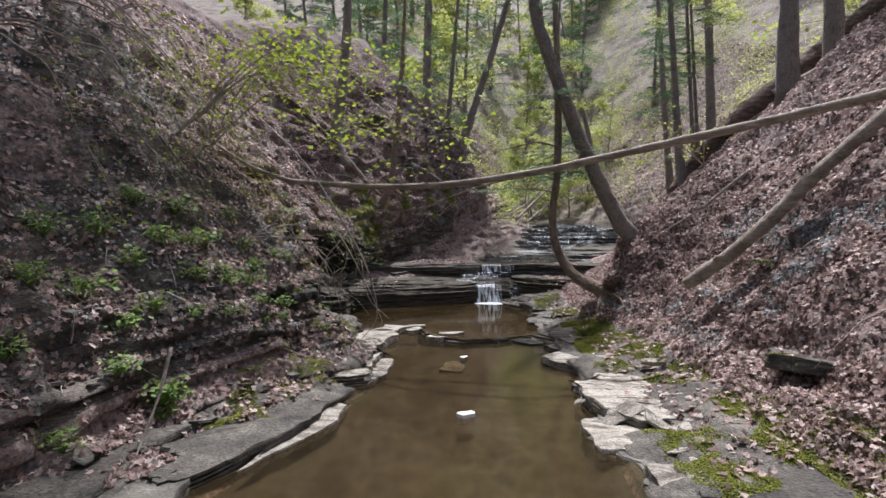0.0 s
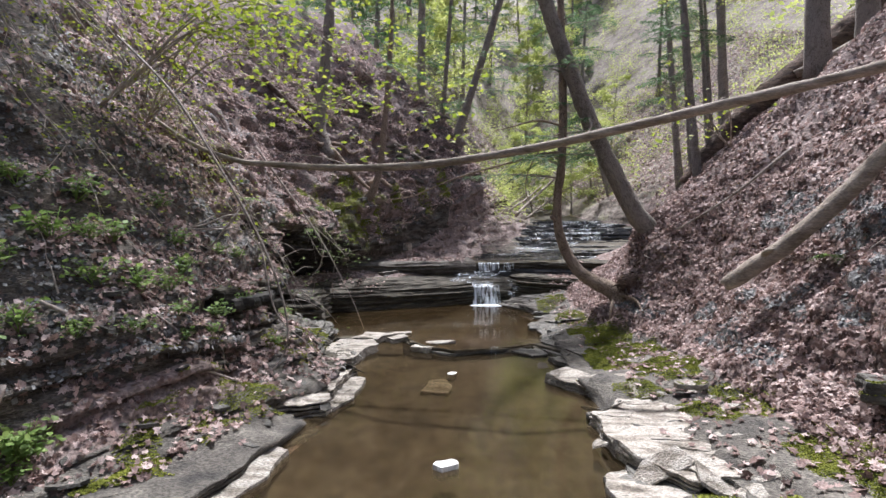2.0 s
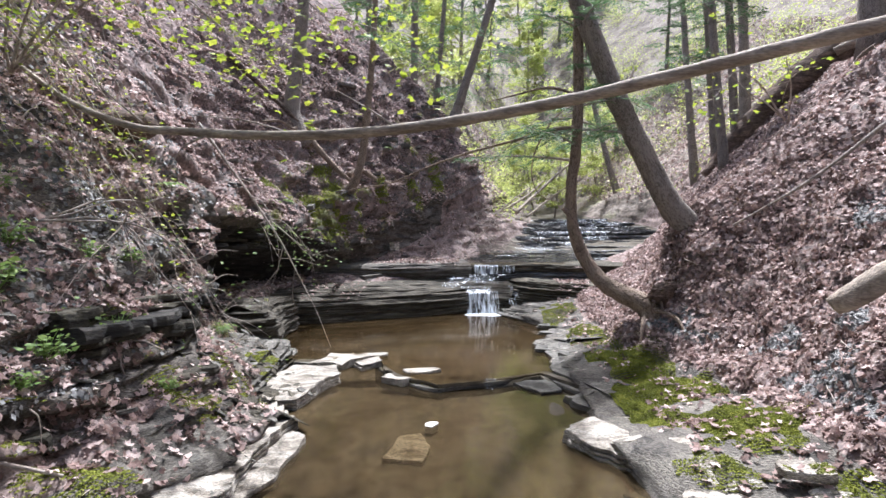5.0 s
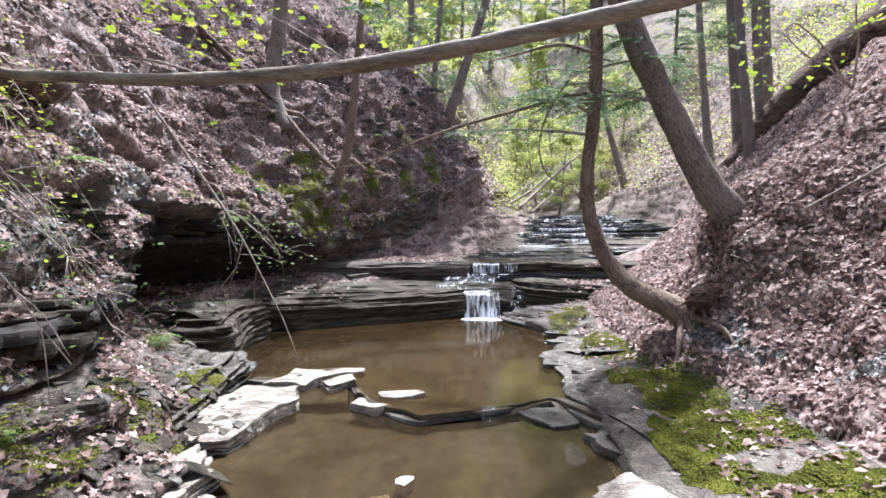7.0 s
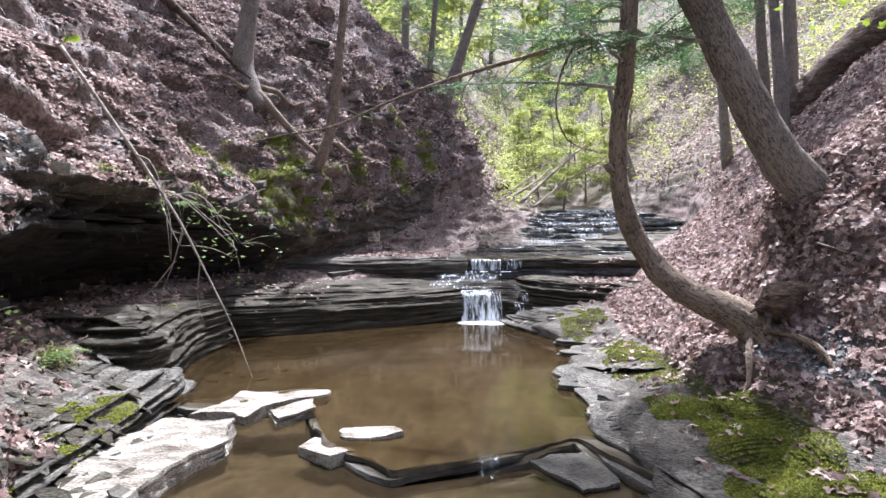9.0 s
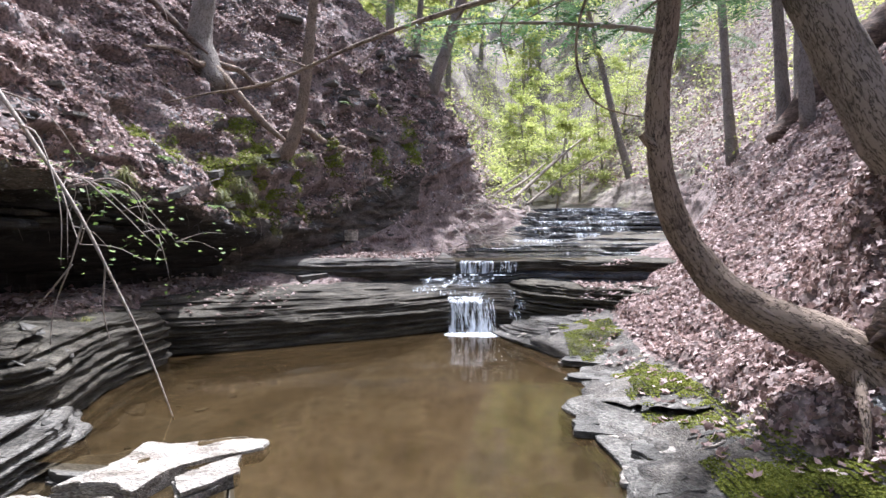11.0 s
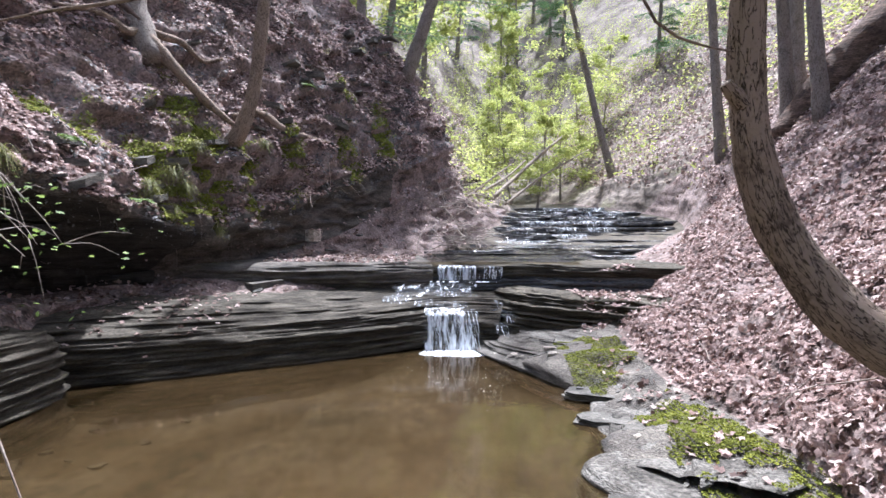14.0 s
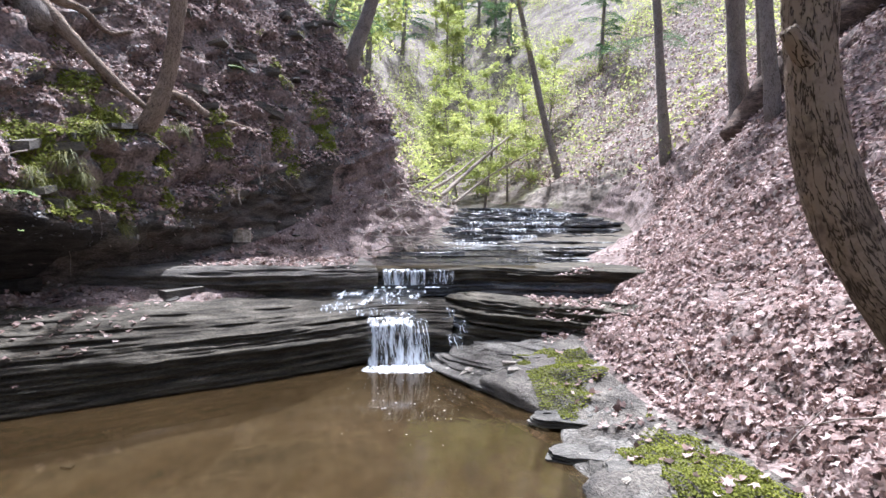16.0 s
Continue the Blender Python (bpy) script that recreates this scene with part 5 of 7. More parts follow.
patch = fractal(Q_MID * 0.8, 71, 3)
patch2 = fractal(Q_MID * 2.0, 75, 2)
x, y, z = Q_MID.T
left_bank = (Q_ZONE > 1.2) & (Q_ZONE < 4.0)
left_bench = (Q_ZONE > 4.9) & (Q_ZONE < 7.0) & (y > 7)
toe = 15.05
right_bank = (Q_ZONE > toe) & (Q_ZONE < 19)
dens = np.zeros(len(Q_MID))
dens[left_bank] = (150 + 150 * np.clip((y[left_bank] - 6) / 4, 0, 1)) * np.clip(0.72 + 1.0 * patch[left_bank] + 0.3 * patch2[left_bank], 0.03, 1.6)
dens[left_bench] = np.where(Q_ZONE[left_bench] < 6.3, 190, 100) * np.where(y[left_bench] < 14.5, 1.0, 0.2) * np.clip(0.6 + 0.9 * patch2[left_bench], 0.05, 1.4)
dens[right_bank] = 235 * np.clip(0.92 + 0.6 * patch[right_bank] + 0.3 * patch2[right_bank], 0.25, 1.5)
edge_r = (Q_ZONE > 14.3) & (Q_ZONE <= toe)
dens[edge_r] = 45 * np.clip(0.3 + patch2[edge_r], 0, 1)
scarp = (Q_ZONE > 16.1) & (Q_ZONE < 17.0) & (y > 11.2) & (y < 12.8)
dens[scarp] *= 0.8
dens[_bare] *= 0.22
steep_left = left_bank & (abs(Q_NORM[:, 2]) < 0.5)
dens[steep_left] *= 0.22
small_l = (Q_ZONE > 4.0) & (Q_ZONE < 6.6) & (y <= 7)
dens[small_l] = 170 * np.clip(0.5 + patch2[small_l], 0.1, 1)
near = (y > -0.5) & (y < 20) & (x > -5.2) & (x < 6.5)
mid = (~near) & (y > -1) & (y < 30) & (x > -9) & (x < 11)
far = (~near) & (~mid) & (y > -3) & (y < 56) & (x > -12) & (x < 24)

for name, sel, k, outline, size, limit, label in [
    ("fallen_leaves_near", near, 2.4, STAR, 0.08, 82000, "pinkish brown fallen maple leaves"),
    ("fallen_leaves_slope", mid, 1.7, BLADE * [4.6, 1], 0.105, 90000, "brown fallen leaves on the upper slopes"),
    ("fallen_leaves_far", far, 0.9, BLADE * [4.5, 1], 0.15, 80000, "dry brown leaf litter on the far slopes"),
]:
    place, norm, _ = scatter(np.where(sel, dens * k, 0), limit)
    n = len(place)
    tilt = norm + rng.normal(0, 0.42, (n, 3))
    size_n = size * rng.uniform(0.55, 1.25, n)
    v, f = leaf_cloud(place + norm * rng.uniform(0.005, 0.045, (n, 1)), tilt, size_n, outline, 0.34)
    tagged(part(name, v, f, M_LEAF), label, "leaf litter", kind="stuff")
# paler leaves lying flat over the steep bluff, thinned out on its bare earth
bluff = (Q_ZONE > 1.6) & (Q_ZONE < 4.0) & (y > 11.5) & (y < 28) & (x > -8.5)
place, norm, _ = scatter(np.where(bluff, 520 * np.clip(0.45 + 1.3 * patch + 0.7 * patch2, 0.02, 1.5), 0), 52000)
n = len(place)
v, f = leaf_cloud(place + norm * rng.uniform(0.02, 0.07, (n, 1)), norm * 0.7 + np.array([0.1, -0.25, 0.75]) + rng.normal(0, 0.3, (n, 3)), rng.uniform(0.045, 0.1, n), STAR, 0.34)
tagged(part("fallen_leaves_bluff", v, f, M_LEAF), "dry brown maple leaves caught on the steep bluff", "leaf litter", kind="stuff")
# moss cushions and short grass on the bluff's brow
cushion = np.zeros(len(Q_MID))
for cx, cy, cr in [(-4.14, 18.3, 0.5), (-4.2, 17.7, 0.4), (-3.5, 20.0, 0.28), (-4.5, 19.3, 0.35), (-3.9, 19.2, 0.3), (-2.9, 21.2, 0.25), (-5.2, 16.6, 0.22), (-4.9, 17.2, 0.22), (-1.9, 22.9, 0.3), (-2.3, 23.6, 0.35), (-4.4, 14.6, 0.2), (-1.2, 24.0, 0.3)]:
    cushion += np.exp(-((x - cx) ** 2 + (y - cy) ** 2) / cr**2)
place, norm, _ = scatter(np.where(bluff, 4200 * np.clip(cushion * (0.75 + 1.6 * patch2) - 0.18, 0, 1), 0), 42000)
n = len(place)
v, f = leaf_cloud(place + norm * rng.uniform(0.03, 0.1, (n, 1)), norm + np.array([0, -0.3, 0.6]) + rng.normal(0, 0.5, (n, 3)), rng.uniform(0.03, 0.075, n), BLADE * [3.2, 1], 0.3)
tagged(part("moss_bluff", v, f, M_MOSS), "yellow-green moss cushions on the steep bluff", "moss", kind="stuff")
# flakes of split shale among the leaves
flake = (Q_ZONE > 1.6) & (Q_ZONE < 4.2) & (y > 0) & (y < 27) & (x > -8)
place, norm, _ = scatter(np.where(flake, 600 * np.clip(0.5 + 1.0 * fractal(Q_MID * 1.2, 95, 3), 0.05, 1.5), 0), 60000)
n = len(place)
v, f = leaf_cloud(place + norm * rng.uniform(0.0, 0.03, (n, 1)), norm + rng.normal(0, 0.35, (n, 3)), rng.uniform(0.025, 0.085, n), BLADE * [4.2, 1], 0.1)
tagged(part("shale_flakes", v, f, M_FLAKE), "thin grey shale flakes strewn over the bank", "rubble", kind="stuff")
flake = (Q_ZONE > 15.4) & (Q_ZONE < 17.8) & (y > 0) & (y < 13) & _bare
place, norm, _ = scatter(np.where(flake, 700.0, 0), 16000)
n = len(place)
v, f = leaf_cloud(place + norm * rng.uniform(0.0, 0.03, (n, 1)), norm + rng.normal(0, 0.35, (n, 3)), rng.uniform(0.02, 0.07, n), BLADE * [4.2, 1], 0.1)
tagged(part("shale_flakes", v, f, M_FLAKE), "thin grey shale flakes on the bare patches of the slope", "rubble", kind="stuff")
# leaves that lie on the flat rock
flat_pl = []
for x0, x1, y0, y1, z0, n in [(-6, -2.6, 15.6, 18.6, 0.9, 260), (2.7, 4.0, 8, 15, 0.25, 240), (2.7, 4.6, 0, 8, 0.3, 600), (-4.2, 0, 19.9, 21.5, 1.48, 900), (3.0, 4.4, 17.5, 19.5, 1.05, 500), (-2.4, -1.5, 3, 7, 0.1, 140)]:
    for _ in range(n):
        px, py = rng.uniform(x0, x1), rng.uniform(y0, y1)
        h = rock_top(px, py, z0 + 0.8)[0]
        if h > 0.05:
            flat_pl.append((px, py, h + rng.uniform(0.01, 0.04)))
flat_pl = np.array(flat_pl)
v, f = leaf_cloud(flat_pl, np.array([[0, 0, 1.0]]) + rng.normal(0, 0.3, (len(flat_pl), 3)), 0.09 * rng.uniform(0.6, 1.2, len(flat_pl)), STAR, 0.3)
tagged(part("fallen_leaves_rock", v, f, M_LEAF), "scattered dry leaves on the rock", "leaf litter", kind="stuff")

# ---- trees ----
def limb(name, pts, radii, mat, parent, sides=10, rough=0.12, n=None, seed=1, label="", bark=0.0):
    n = n or max(6, int(len(pts) * 4))
    v, f = tube(pts, radii, sides, n, rough, seed, True, bark)
    ob = part(name, v, f, mat, parent, label, True)
    # the grain: round the limb and along it, for bark that follows the wood
    line = spline(np.c_[np.asarray(pts, float), np.asarray(radii, float)], n)
    run = np.r_[0, np.cumsum(np.linalg.norm(np.diff(line[:, :3], axis=0), axis=1))] + seed * 3.7
    ang = np.linspace(0, 2 * np.pi, sides, endpoint=False)
    ra = np.maximum(line[:, 3:4], 0.004)
    g = np.stack([np.cos(ang) * ra, np.sin(ang) * ra, np.repeat(run[:, None], sides, 1)], -1).reshape(-1, 3)
    g = np.vstack([g, [0, 0, run[0]], [0, 0, run[-1]]]).astype(np.float32)
    ob.data.attributes.new("grain", "FLOAT_VECTOR", "POINT").data.foreach_set("vector", g.ravel())
    return ob


def spray_blades(origin, way, length, droop, r, dens=1.0, blade=0.07):
    """Flat drooping hemlock spray: the branch line, and places, normals, ways and sizes of its needles."""
    way = way / np.linalg.norm(way)
    side = np.cross(way, (0, 0, 1.0))
    side /= np.linalg.norm(side) + 1e-9
    s = np.linspace(0, 1, 8)
    line = origin + way * (s * length)[:, None] + np.array([0, 0, -1.0]) * (droop * length * s**2)[:, None]
    pl, nr, wy, sz = [], [], [], []
    count = int(10 * length * dens) + 4
    for k in range(count):
        u = 0.12 + 0.88 * (k + r.uniform(0, 1)) / count
        c = origin + way * u * length + np.array([0, 0, -1.0]) * droop * length * u**2
        for sg in (-1, 1):
            tl = (0.18 + 0.42 * (1 - u) * length * 0.5 + 0.25 * u * (1 - u)) * r.uniform(0.6, 1.2)
            tw = way * 0.75 + side * sg * r.uniform(0.6, 1.1) + np.array([0, 0, r.normal(-0.25, 0.18)])
            tw /= np.linalg.norm(tw)
            m = max(3, int(tl / (blade * 0.5)))
            q = np.linspace(0.05, 1, m)[:, None]
            p = c + tw * tl * q + np.array([0, 0, -0.18]) * tl * q**2
            perp = np.cross(tw, (0, 0, 1.0))
            for s2 in (-1, 1):
                d = tw * 0.6 + perp * s2
                d /= np.linalg.norm(d)
                pl.append(p + d * blade * 0.45)
                wy.append(np.repeat(d[None], m, 0))
                nr.append(np.repeat(np.cross(d, tw)[None] * s2, m, 0) + r.normal(0, 0.25, (m, 3)))
                sz.append(np.full(m, blade) * r.uniform(0.7, 1.3, m))
    return line, np.vstack(pl), np.vstack(nr), np.vstack(wy), np.concatenate(sz)


def hemlock_crown(axis, z0, z1, reach, count, seed, parent, blade=0.09, dens=0.6, bare=0.0, keep=None):
    """Tiers of drooping sprays round a trunk whose centre line is axis(z)."""
    r = np.random.default_rng(seed)
    pieces, P, N, W, S = [], [], [], [], []
    for k in range(count):
        u = (k + r.uniform(0, 1)) / count
        zz = z0 + (z1 - z0) * u
        o = np.array(axis(zz))
        a = r.uniform(0, 2 * np.pi)
        if keep is not None:
            a = r.uniform(*keep)
        le = reach * (1 - 0.75 * u) * r.uniform(0.7, 1.15)
        way = np.array([math.cos(a), math.sin(a), r.uniform(-0.05, 0.25)])
        line, p, nn, w, s = spray_blades(o, way, le, r.uniform(0.12, 0.3), r, dens, blade)
        pieces.append(tube(line, np.linspace(0.012 + 0.008 * le, 0.004, 8), 5, closed=False))
        P.append(p), N.append(nn), W.append(w), S.append(s)
    v, f = joined(pieces)
    tagged(part("branching", v, f, M_TWIG, parent, "", True), kind="stuff")
    P, N, W, S = np.vstack(P), np.vstack(N), np.vstack(W), np.concatenate(S)
    v, f = leaf_cloud(P, N, S, BLADE * [1.6, 1], 0.15, spin=W)
    part("crown", v, f, M_NEEDLE, parent, "feathery dark green needle sprays")


def broad_crown(axis, z0, z1, reach, count, per, size, mat, seed, parent, label="", outline=BLADE * [3.2, 1]):
    """Rising limbs with loose clumps of leaves."""
    r = np.random.default_rng(seed)
    pieces, P = [], []
    for k in range(count):
        u = (k + r.uniform(0, 1)) / count
        o = np.array(axis(z0 + (z1 - z0) * u * 0.8))
        a = r.uniform(0, 2 * np.pi)
        le = reach * r.uniform(0.55, 1.1) * (1 - 0.5 * u)
        way = np.array([math.cos(a), math.sin(a), r.uniform(0.15, 0.9)])
        s = np.linspace(0, 1, 6)[:, None]
        line = o + way * le * s + np.array([0, 0, -0.12]) * le * s**2 + np.cumsum(r.normal(0, 0.03 * le, (6, 3)), 0) * s
        pieces.append(tube(line, np.linspace(0.012 * le + 0.01, 0.004, 6), 5, closed=False))
        for _ in range(5):
            c = line[r.integers(2, 6)] + r.normal(0, 0.22 * le, 3) * [1, 1, 0.6]
            P.append(c + r.normal(0, 0.16 * le, (per, 3)) * [1, 1, 0.45])
    v, f = joined(pieces)
    tagged(part("branching", v, f, M_TWIG, parent, "", True), kind="stuff")
    P = np.vstack(P)
    v, f = leaf_cloud(P, np.array([[0, 0, 1.0]]) + rng.normal(0, 0.5, (len(P), 3)), size * rng.uniform(0.6, 1.3, len(P)), outline, 0.15)
    part("crown", v, f, mat, parent, label)


def axis_of(pts):
    pts = np.asarray(pts, float)
    return lambda h: (np.interp(h, pts[:, 2], pts[:, 0]), np.interp(h, pts[:, 2], pts[:, 1]), h)


def roots(parent, base, seed, count=5, reach=0.9, radius=0.07, mat=M_BARK):
    r = np.random.default_rng(seed)
    for k in range(count):
        a = r.uniform(0, 2 * np.pi)
        pts = []
        for u in np.linspace(0, 1, 5):
            px, py = base[0] + math.cos(a) * reach * u + r.normal(0, 0.04), base[1] + math.sin(a) * reach * u + r.normal(0, 0.04)
            gz = ground_at(px, py)
            if abs(gz - base[2]) > 0.75 * u * reach + 0.25:
                break
            pts.append((px, py, max(gz, min(base[2] + 0.05, gz + 0.3)) + 0.05 - 0.1 * u))
        if len(pts) > 2:
            limb("root", pts, np.linspace(radius, radius * 0.3, len(pts)), mat, parent, 7, 0.15, 14, seed + k)


# the hooked tree beside the pool
T1 = [(3.8, 11.32, 0.74), (3.7, 11.4, 0.93), (3.54, 11.5, 1.08), (3.27, 11.74, 1.21), (3.02, 11.94, 1.40), (2.84, 12.05, 1.66), (2.69, 12.1, 1.96), (2.57, 12.1, 2.33), (2.53, 12.1, 2.75), (2.54, 12.1, 3.2),
      (2.60, 12.1, 3.62), (2.65, 12.1, 4.2), (2.68, 12.12, 5.1), (2.68, 12.2, 7), (2.63, 12.25, 9), (2.6, 12.3, 13)]
hook = empty("hooked_tree", T1[0])
limb("trunk", T1, [0.22, 0.19, 0.165, 0.15, 0.138, 0.125, 0.112, 0.103, 0.099, 0.097, 0.096, 0.094, 0.09, 0.08, 0.07, 0.04], M_BARK, hook, 64, 0.10, 300, 3, "", 0.006)
for pts, ra in [([(3.62, 11.35, 0.95), (3.8, 11.05, 0.95), (3.95, 10.8, 0.85), (4.0, 10.6, 0.6)], 0.045), ([(3.6, 11.3, 0.9), (3.5, 11.1, 0.7), (3.42, 10.95, 0.45)], 0.045), ([(3.75, 11.35, 1.0), (4.0, 11.3, 1.2), (4.2, 11.3, 1.45)], 0.04)]:
    limb("root", pts, np.linspace(ra, ra * 0.4, len(pts)), M_BARK, hook, 9, 0.3, 26, 17)
limb("stub", [(2.5, 12.06, 2.6), (2.42, 12.03, 2.66), (2.37, 12.02, 2.71)], [0.055, 0.045, 0.035], M_BARK, hook)
limb("branch", [(2.6, 11.93, 4.15), (2.2, 11.9, 4.12), (1.54, 11.95, 3.96), (0.58, 12.0, 3.73), (-0.1, 12.0, 3.5), (-0.8, 12.0, 3.22), (-1.4, 12.02, 3.14), (-1.85, 12.05, 3.07)], [0.035, 0.03, 0.025, 0.02, 0.016, 0.013, 0.01, 0.005], M_BARK, hook, 7, 0.2, 40)
for pts in [[(0.9, 11.98, 3.8), (0.75, 11.9, 3.55), (0.8, 11.85, 3.3)], [(0.2, 12.0, 3.6), (0.05, 11.9, 3.35), (-0.1, 11.85, 3.25)], [(-0.5, 12.0, 3.35), (-0.7, 12.1, 3.45), (-1.0, 12.15, 3.5)], [(1.5, 11.95, 3.95), (1.2, 11.8, 3.6), (1.25, 11.75, 3.2)]]:
    limb("twig", pts, [0.009, 0.006, 0.003], M_BARK, hook, 6, 0.1, 12)
limb("branch", [(2.64, 11.95, 4.75), (2.1, 11.85, 4.86), (1.54, 11.8, 4.74), (1.0, 11.8, 4.62)], [0.03, 0.026, 0.018, 0.006], M_BARK, hook, 7, 0.2, 20)
limb("branch", [(2.6, 12.0, 4.6), (2.2, 11.8, 4.3), (1.87, 11.78, 3.75), (1.79, 11.8, 3.3), (1.9, 11.8, 2.97), (2.06, 11.8, 2.86), (2.3, 11.8, 2.8)], [0.016, 0.014, 0.013, 0.012, 0.01, 0.008, 0.004], M_BARK, hook, 6, 0.2, 18)
hemlock_crown(axis_of(T1), 3.5, 4.7, 2.3, 5, 49, hook, 0.065, 0.6, keep=(2.5, 4.3))
hemlock_crown(axis_of(T1), 3.9, 5.6, 1.7, 9, 44, hook, 0.05, 0.6)
hemlock_crown(axis_of(T1), 5.4, 8.4, 2.2, 5, 41, hook, 0.06, 0.5)
tagged(hook, "hooked hemlock trunk with rough brown bark by the pool", "tree")

# the leaning tree on the bank
T2 = [(4.72, 12.0, 2.2), (4.6, 12.0, 2.32), (4.5, 12.0, 2.42), (4.32, 12.0, 2.64), (4.12, 12.0, 2.98), (3.93, 12.0, 3.36), (3.70, 12.0, 3.85), (3.47, 12.0, 4.36), (3.16, 12.0, 5.1), (2.7, 11.95, 6.38), (2.34, 11.95, 7.44), (2.05, 11.95, 8.64), (1.7, 12.2, 13)]
lean = empty("leaning_tree", T2[0])
limb("trunk", T2, [0.2, 0.22, 0.23, 0.225, 0.205, 0.195, 0.19, 0.185, 0.18, 0.17, 0.16, 0.15, 0.08], M_GREYBARK, lean, 48, 0.08, 220, 7, "", 0.005)
limb("root", [(4.55, 11.85, 2.2), (4.9, 11.6, 2.15), (5.4, 11.35, 2.25), (5.9, 11.15, 2.7)], [0.13, 0.11, 0.09, 0.05], M_ROT, lean, 9, 0.25, 24, 9)
hemlock_crown(axis_of(T2), 6.0, 9.0, 2.2, 4, 43, lean, 0.06, 0.5)
hemlock_crown(axis_of(T2), 3.9, 5.2, 2.0, 7, 45, lean, 0.07, 0.8)
tagged(lean, "leaning grey-brown trunk with roots gripping the bank", "tree")


def forest_tree(x, y, radius, height, lx, ly, kind, seed, label, z=None, bare_to=0.35, reach=2.6, count=30, mat=M_GREYBARK, young=M_FAR, per=46, leaf=0.16, blade=0.13, bow=0.0):
    z0 = (ground_at(x, y) if z is None else z) - 0.15
    hs = np.linspace(0, 1, 6)
    pts = np.c_[x + lx * hs - bow * np.sin(np.pi * np.minimum(hs * 2.5, 1)), y + ly * hs, z0 + height * hs]
    pts[0, 0] -= lx * 0.05
    root = empty("hemlock_tree" if kind == "hemlock" else "tree", pts[0])
    limb("trunk", pts, radius * np.array([1.35, 0.95, 0.85, 0.7, 0.5, 0.15]), mat, root, 10, 0.12, 34, seed)
    if kind == "hemlock":
        hemlock_crown(axis_of(pts), z0 + height * bare_to, z0 + height * 0.97, reach, count, seed, root, blade, 0.42)
    elif kind == "broad":
        broad_crown(axis_of(pts), z0 + height * bare_to, z0 + height, reach, max(6, count // 2), per, leaf, young, seed, root)
    return tagged(root, label, "tree", "trees of the ravine")


LB_H = "slender hemlock with grey-brown bark and drooping sprays"
LB_B = "slim grey trunk with fresh spring leaves high up"
# right bank
forest_tree(11.9, 30.8, 0.2, 16, -0.9, 0, "hemlock", 101, LB_H, bare_to=0.3, count=16)
forest_tree(9.7, 23.0, 0.16, 15, -0.7, 0, "hemlock", 102, LB_H, bare_to=0.28, count=15)
forest_tree(9.0, 20.8, 0.14, 15, -0.9, 0, "hemlock", 103, LB_H, bare_to=0.28, count=15)
forest_tree(10.1, 22.4, 0.10, 13, -0.5, 0, "hemlock", 104, "thin dark straight trunk among others", bare_to=0.3, count=14)
forest_tree(10.7, 23.4, 0.09, 12, -0.5, 0, "broad", 105, "thin dark straight trunk among others", bare_to=0.5, count=10)
forest_tree(13.2, 28.0, 0.26, 17, -0.3, 0, "broad", 106, LB_B, bare_to=0.45, count=12)
forest_tree(11.1, 16.9, 0.3, 18, 0.3, 0, "broad", 107, "stout grey trunk standing beside a fallen log", bare_to=0.6, reach=2, count=12)
forest_tree(8.3, 8.2, 0.17, 16, -0.1, 0.2, "broad", 108, "pale grey trunk on the leafy slope", bare_to=0.6, reach=1.6, count=12)
forest_tree(12.8, 17.2, 0.28, 18, 0, 0, "broad", 109, "stout pale trunk high on the slope", bare_to=0.6, reach=2, count=12)
forest_tree(9.6, 38.0, 0.2, 15, -3.4, 0, "broad", 111, "young leaning tree beyond the cascade", bare_to=0.35, reach=2.6, count=16)
# left bank
TL = [(-3.75, 19.8, 3.9), (-3.45, 19.8, 4.4), (-3.2, 19.8, 5.4), (-3.0, 19.8, 7.2), (-2.8, 19.8, 9.5), (-2.6, 19.9, 14)]
tl = empty("bank_tree", TL[0])
limb("trunk", TL, [0.19, 0.15, 0.13, 0.12, 0.1, 0.04], M_BARK, tl, 12, 0.12, 50, 12)
roots(tl, (-3.7, 19.8, 4.2), 13, 5, 1.1, 0.07)
hemlock_crown(axis_of(TL), 8.5, 13.5, 2.2, 7, 47, tl, 0.1, 0.5)
tagged(tl, "slim dark trunk bending out of the steep bank", "tree")
TS = [(-5.0, 19.2, 5.4), (-5.35, 19.3, 6.1), (-5.5, 19.3, 6.9), (-5.35, 19.4, 8.2), (-5.1, 19.5, 11), (-4.9, 19.6, 16)]
ts = empty("bank_tree", TS[0])
limb("trunk", TS, [0.26, 0.3, 0.26, 0.22, 0.19, 0.08], M_GREYBARK, ts, 14, 0.12, 50, 15)
roots(ts, (-5.2, 19.2, 6.0), 16, 6, 1.6, 0.1)
limb("root", [(-5.1, 19.2, 5.9), (-4.6, 19.3, 5.35), (-4.1, 19.5, 4.75), (-3.6, 19.7, 4.3)], [0.13, 0.11, 0.09, 0.05], M_BARK, ts, 9, 0.2, 22)
limb("root", [(px, py, ground_at(px, py) + 0.05) for px, py in [(-3.85, 20.2), (-3.5, 20.6), (-3.1, 21.05), (-2.65, 21.7), (-2.25, 22.3)]], [0.1, 0.12, 0.1, 0.08, 0.04], M_BARK, ts, 9, 0.2, 26)
hemlock_crown(axis_of(TS), 10, 15.5, 2.6, 6, 48, ts, 0.1, 0.5)
tagged(ts, "grey trunk with a curved foot and a long bare root", "tree")
forest_tree(-0.5, 26.5, 0.19, 17, 5.0, 0, "hemlock", 121, "leaning hemlock rooted on the edge of the spur", bare_to=0.12, reach=3.2, bow=0.1, count=26, blade=0.09)
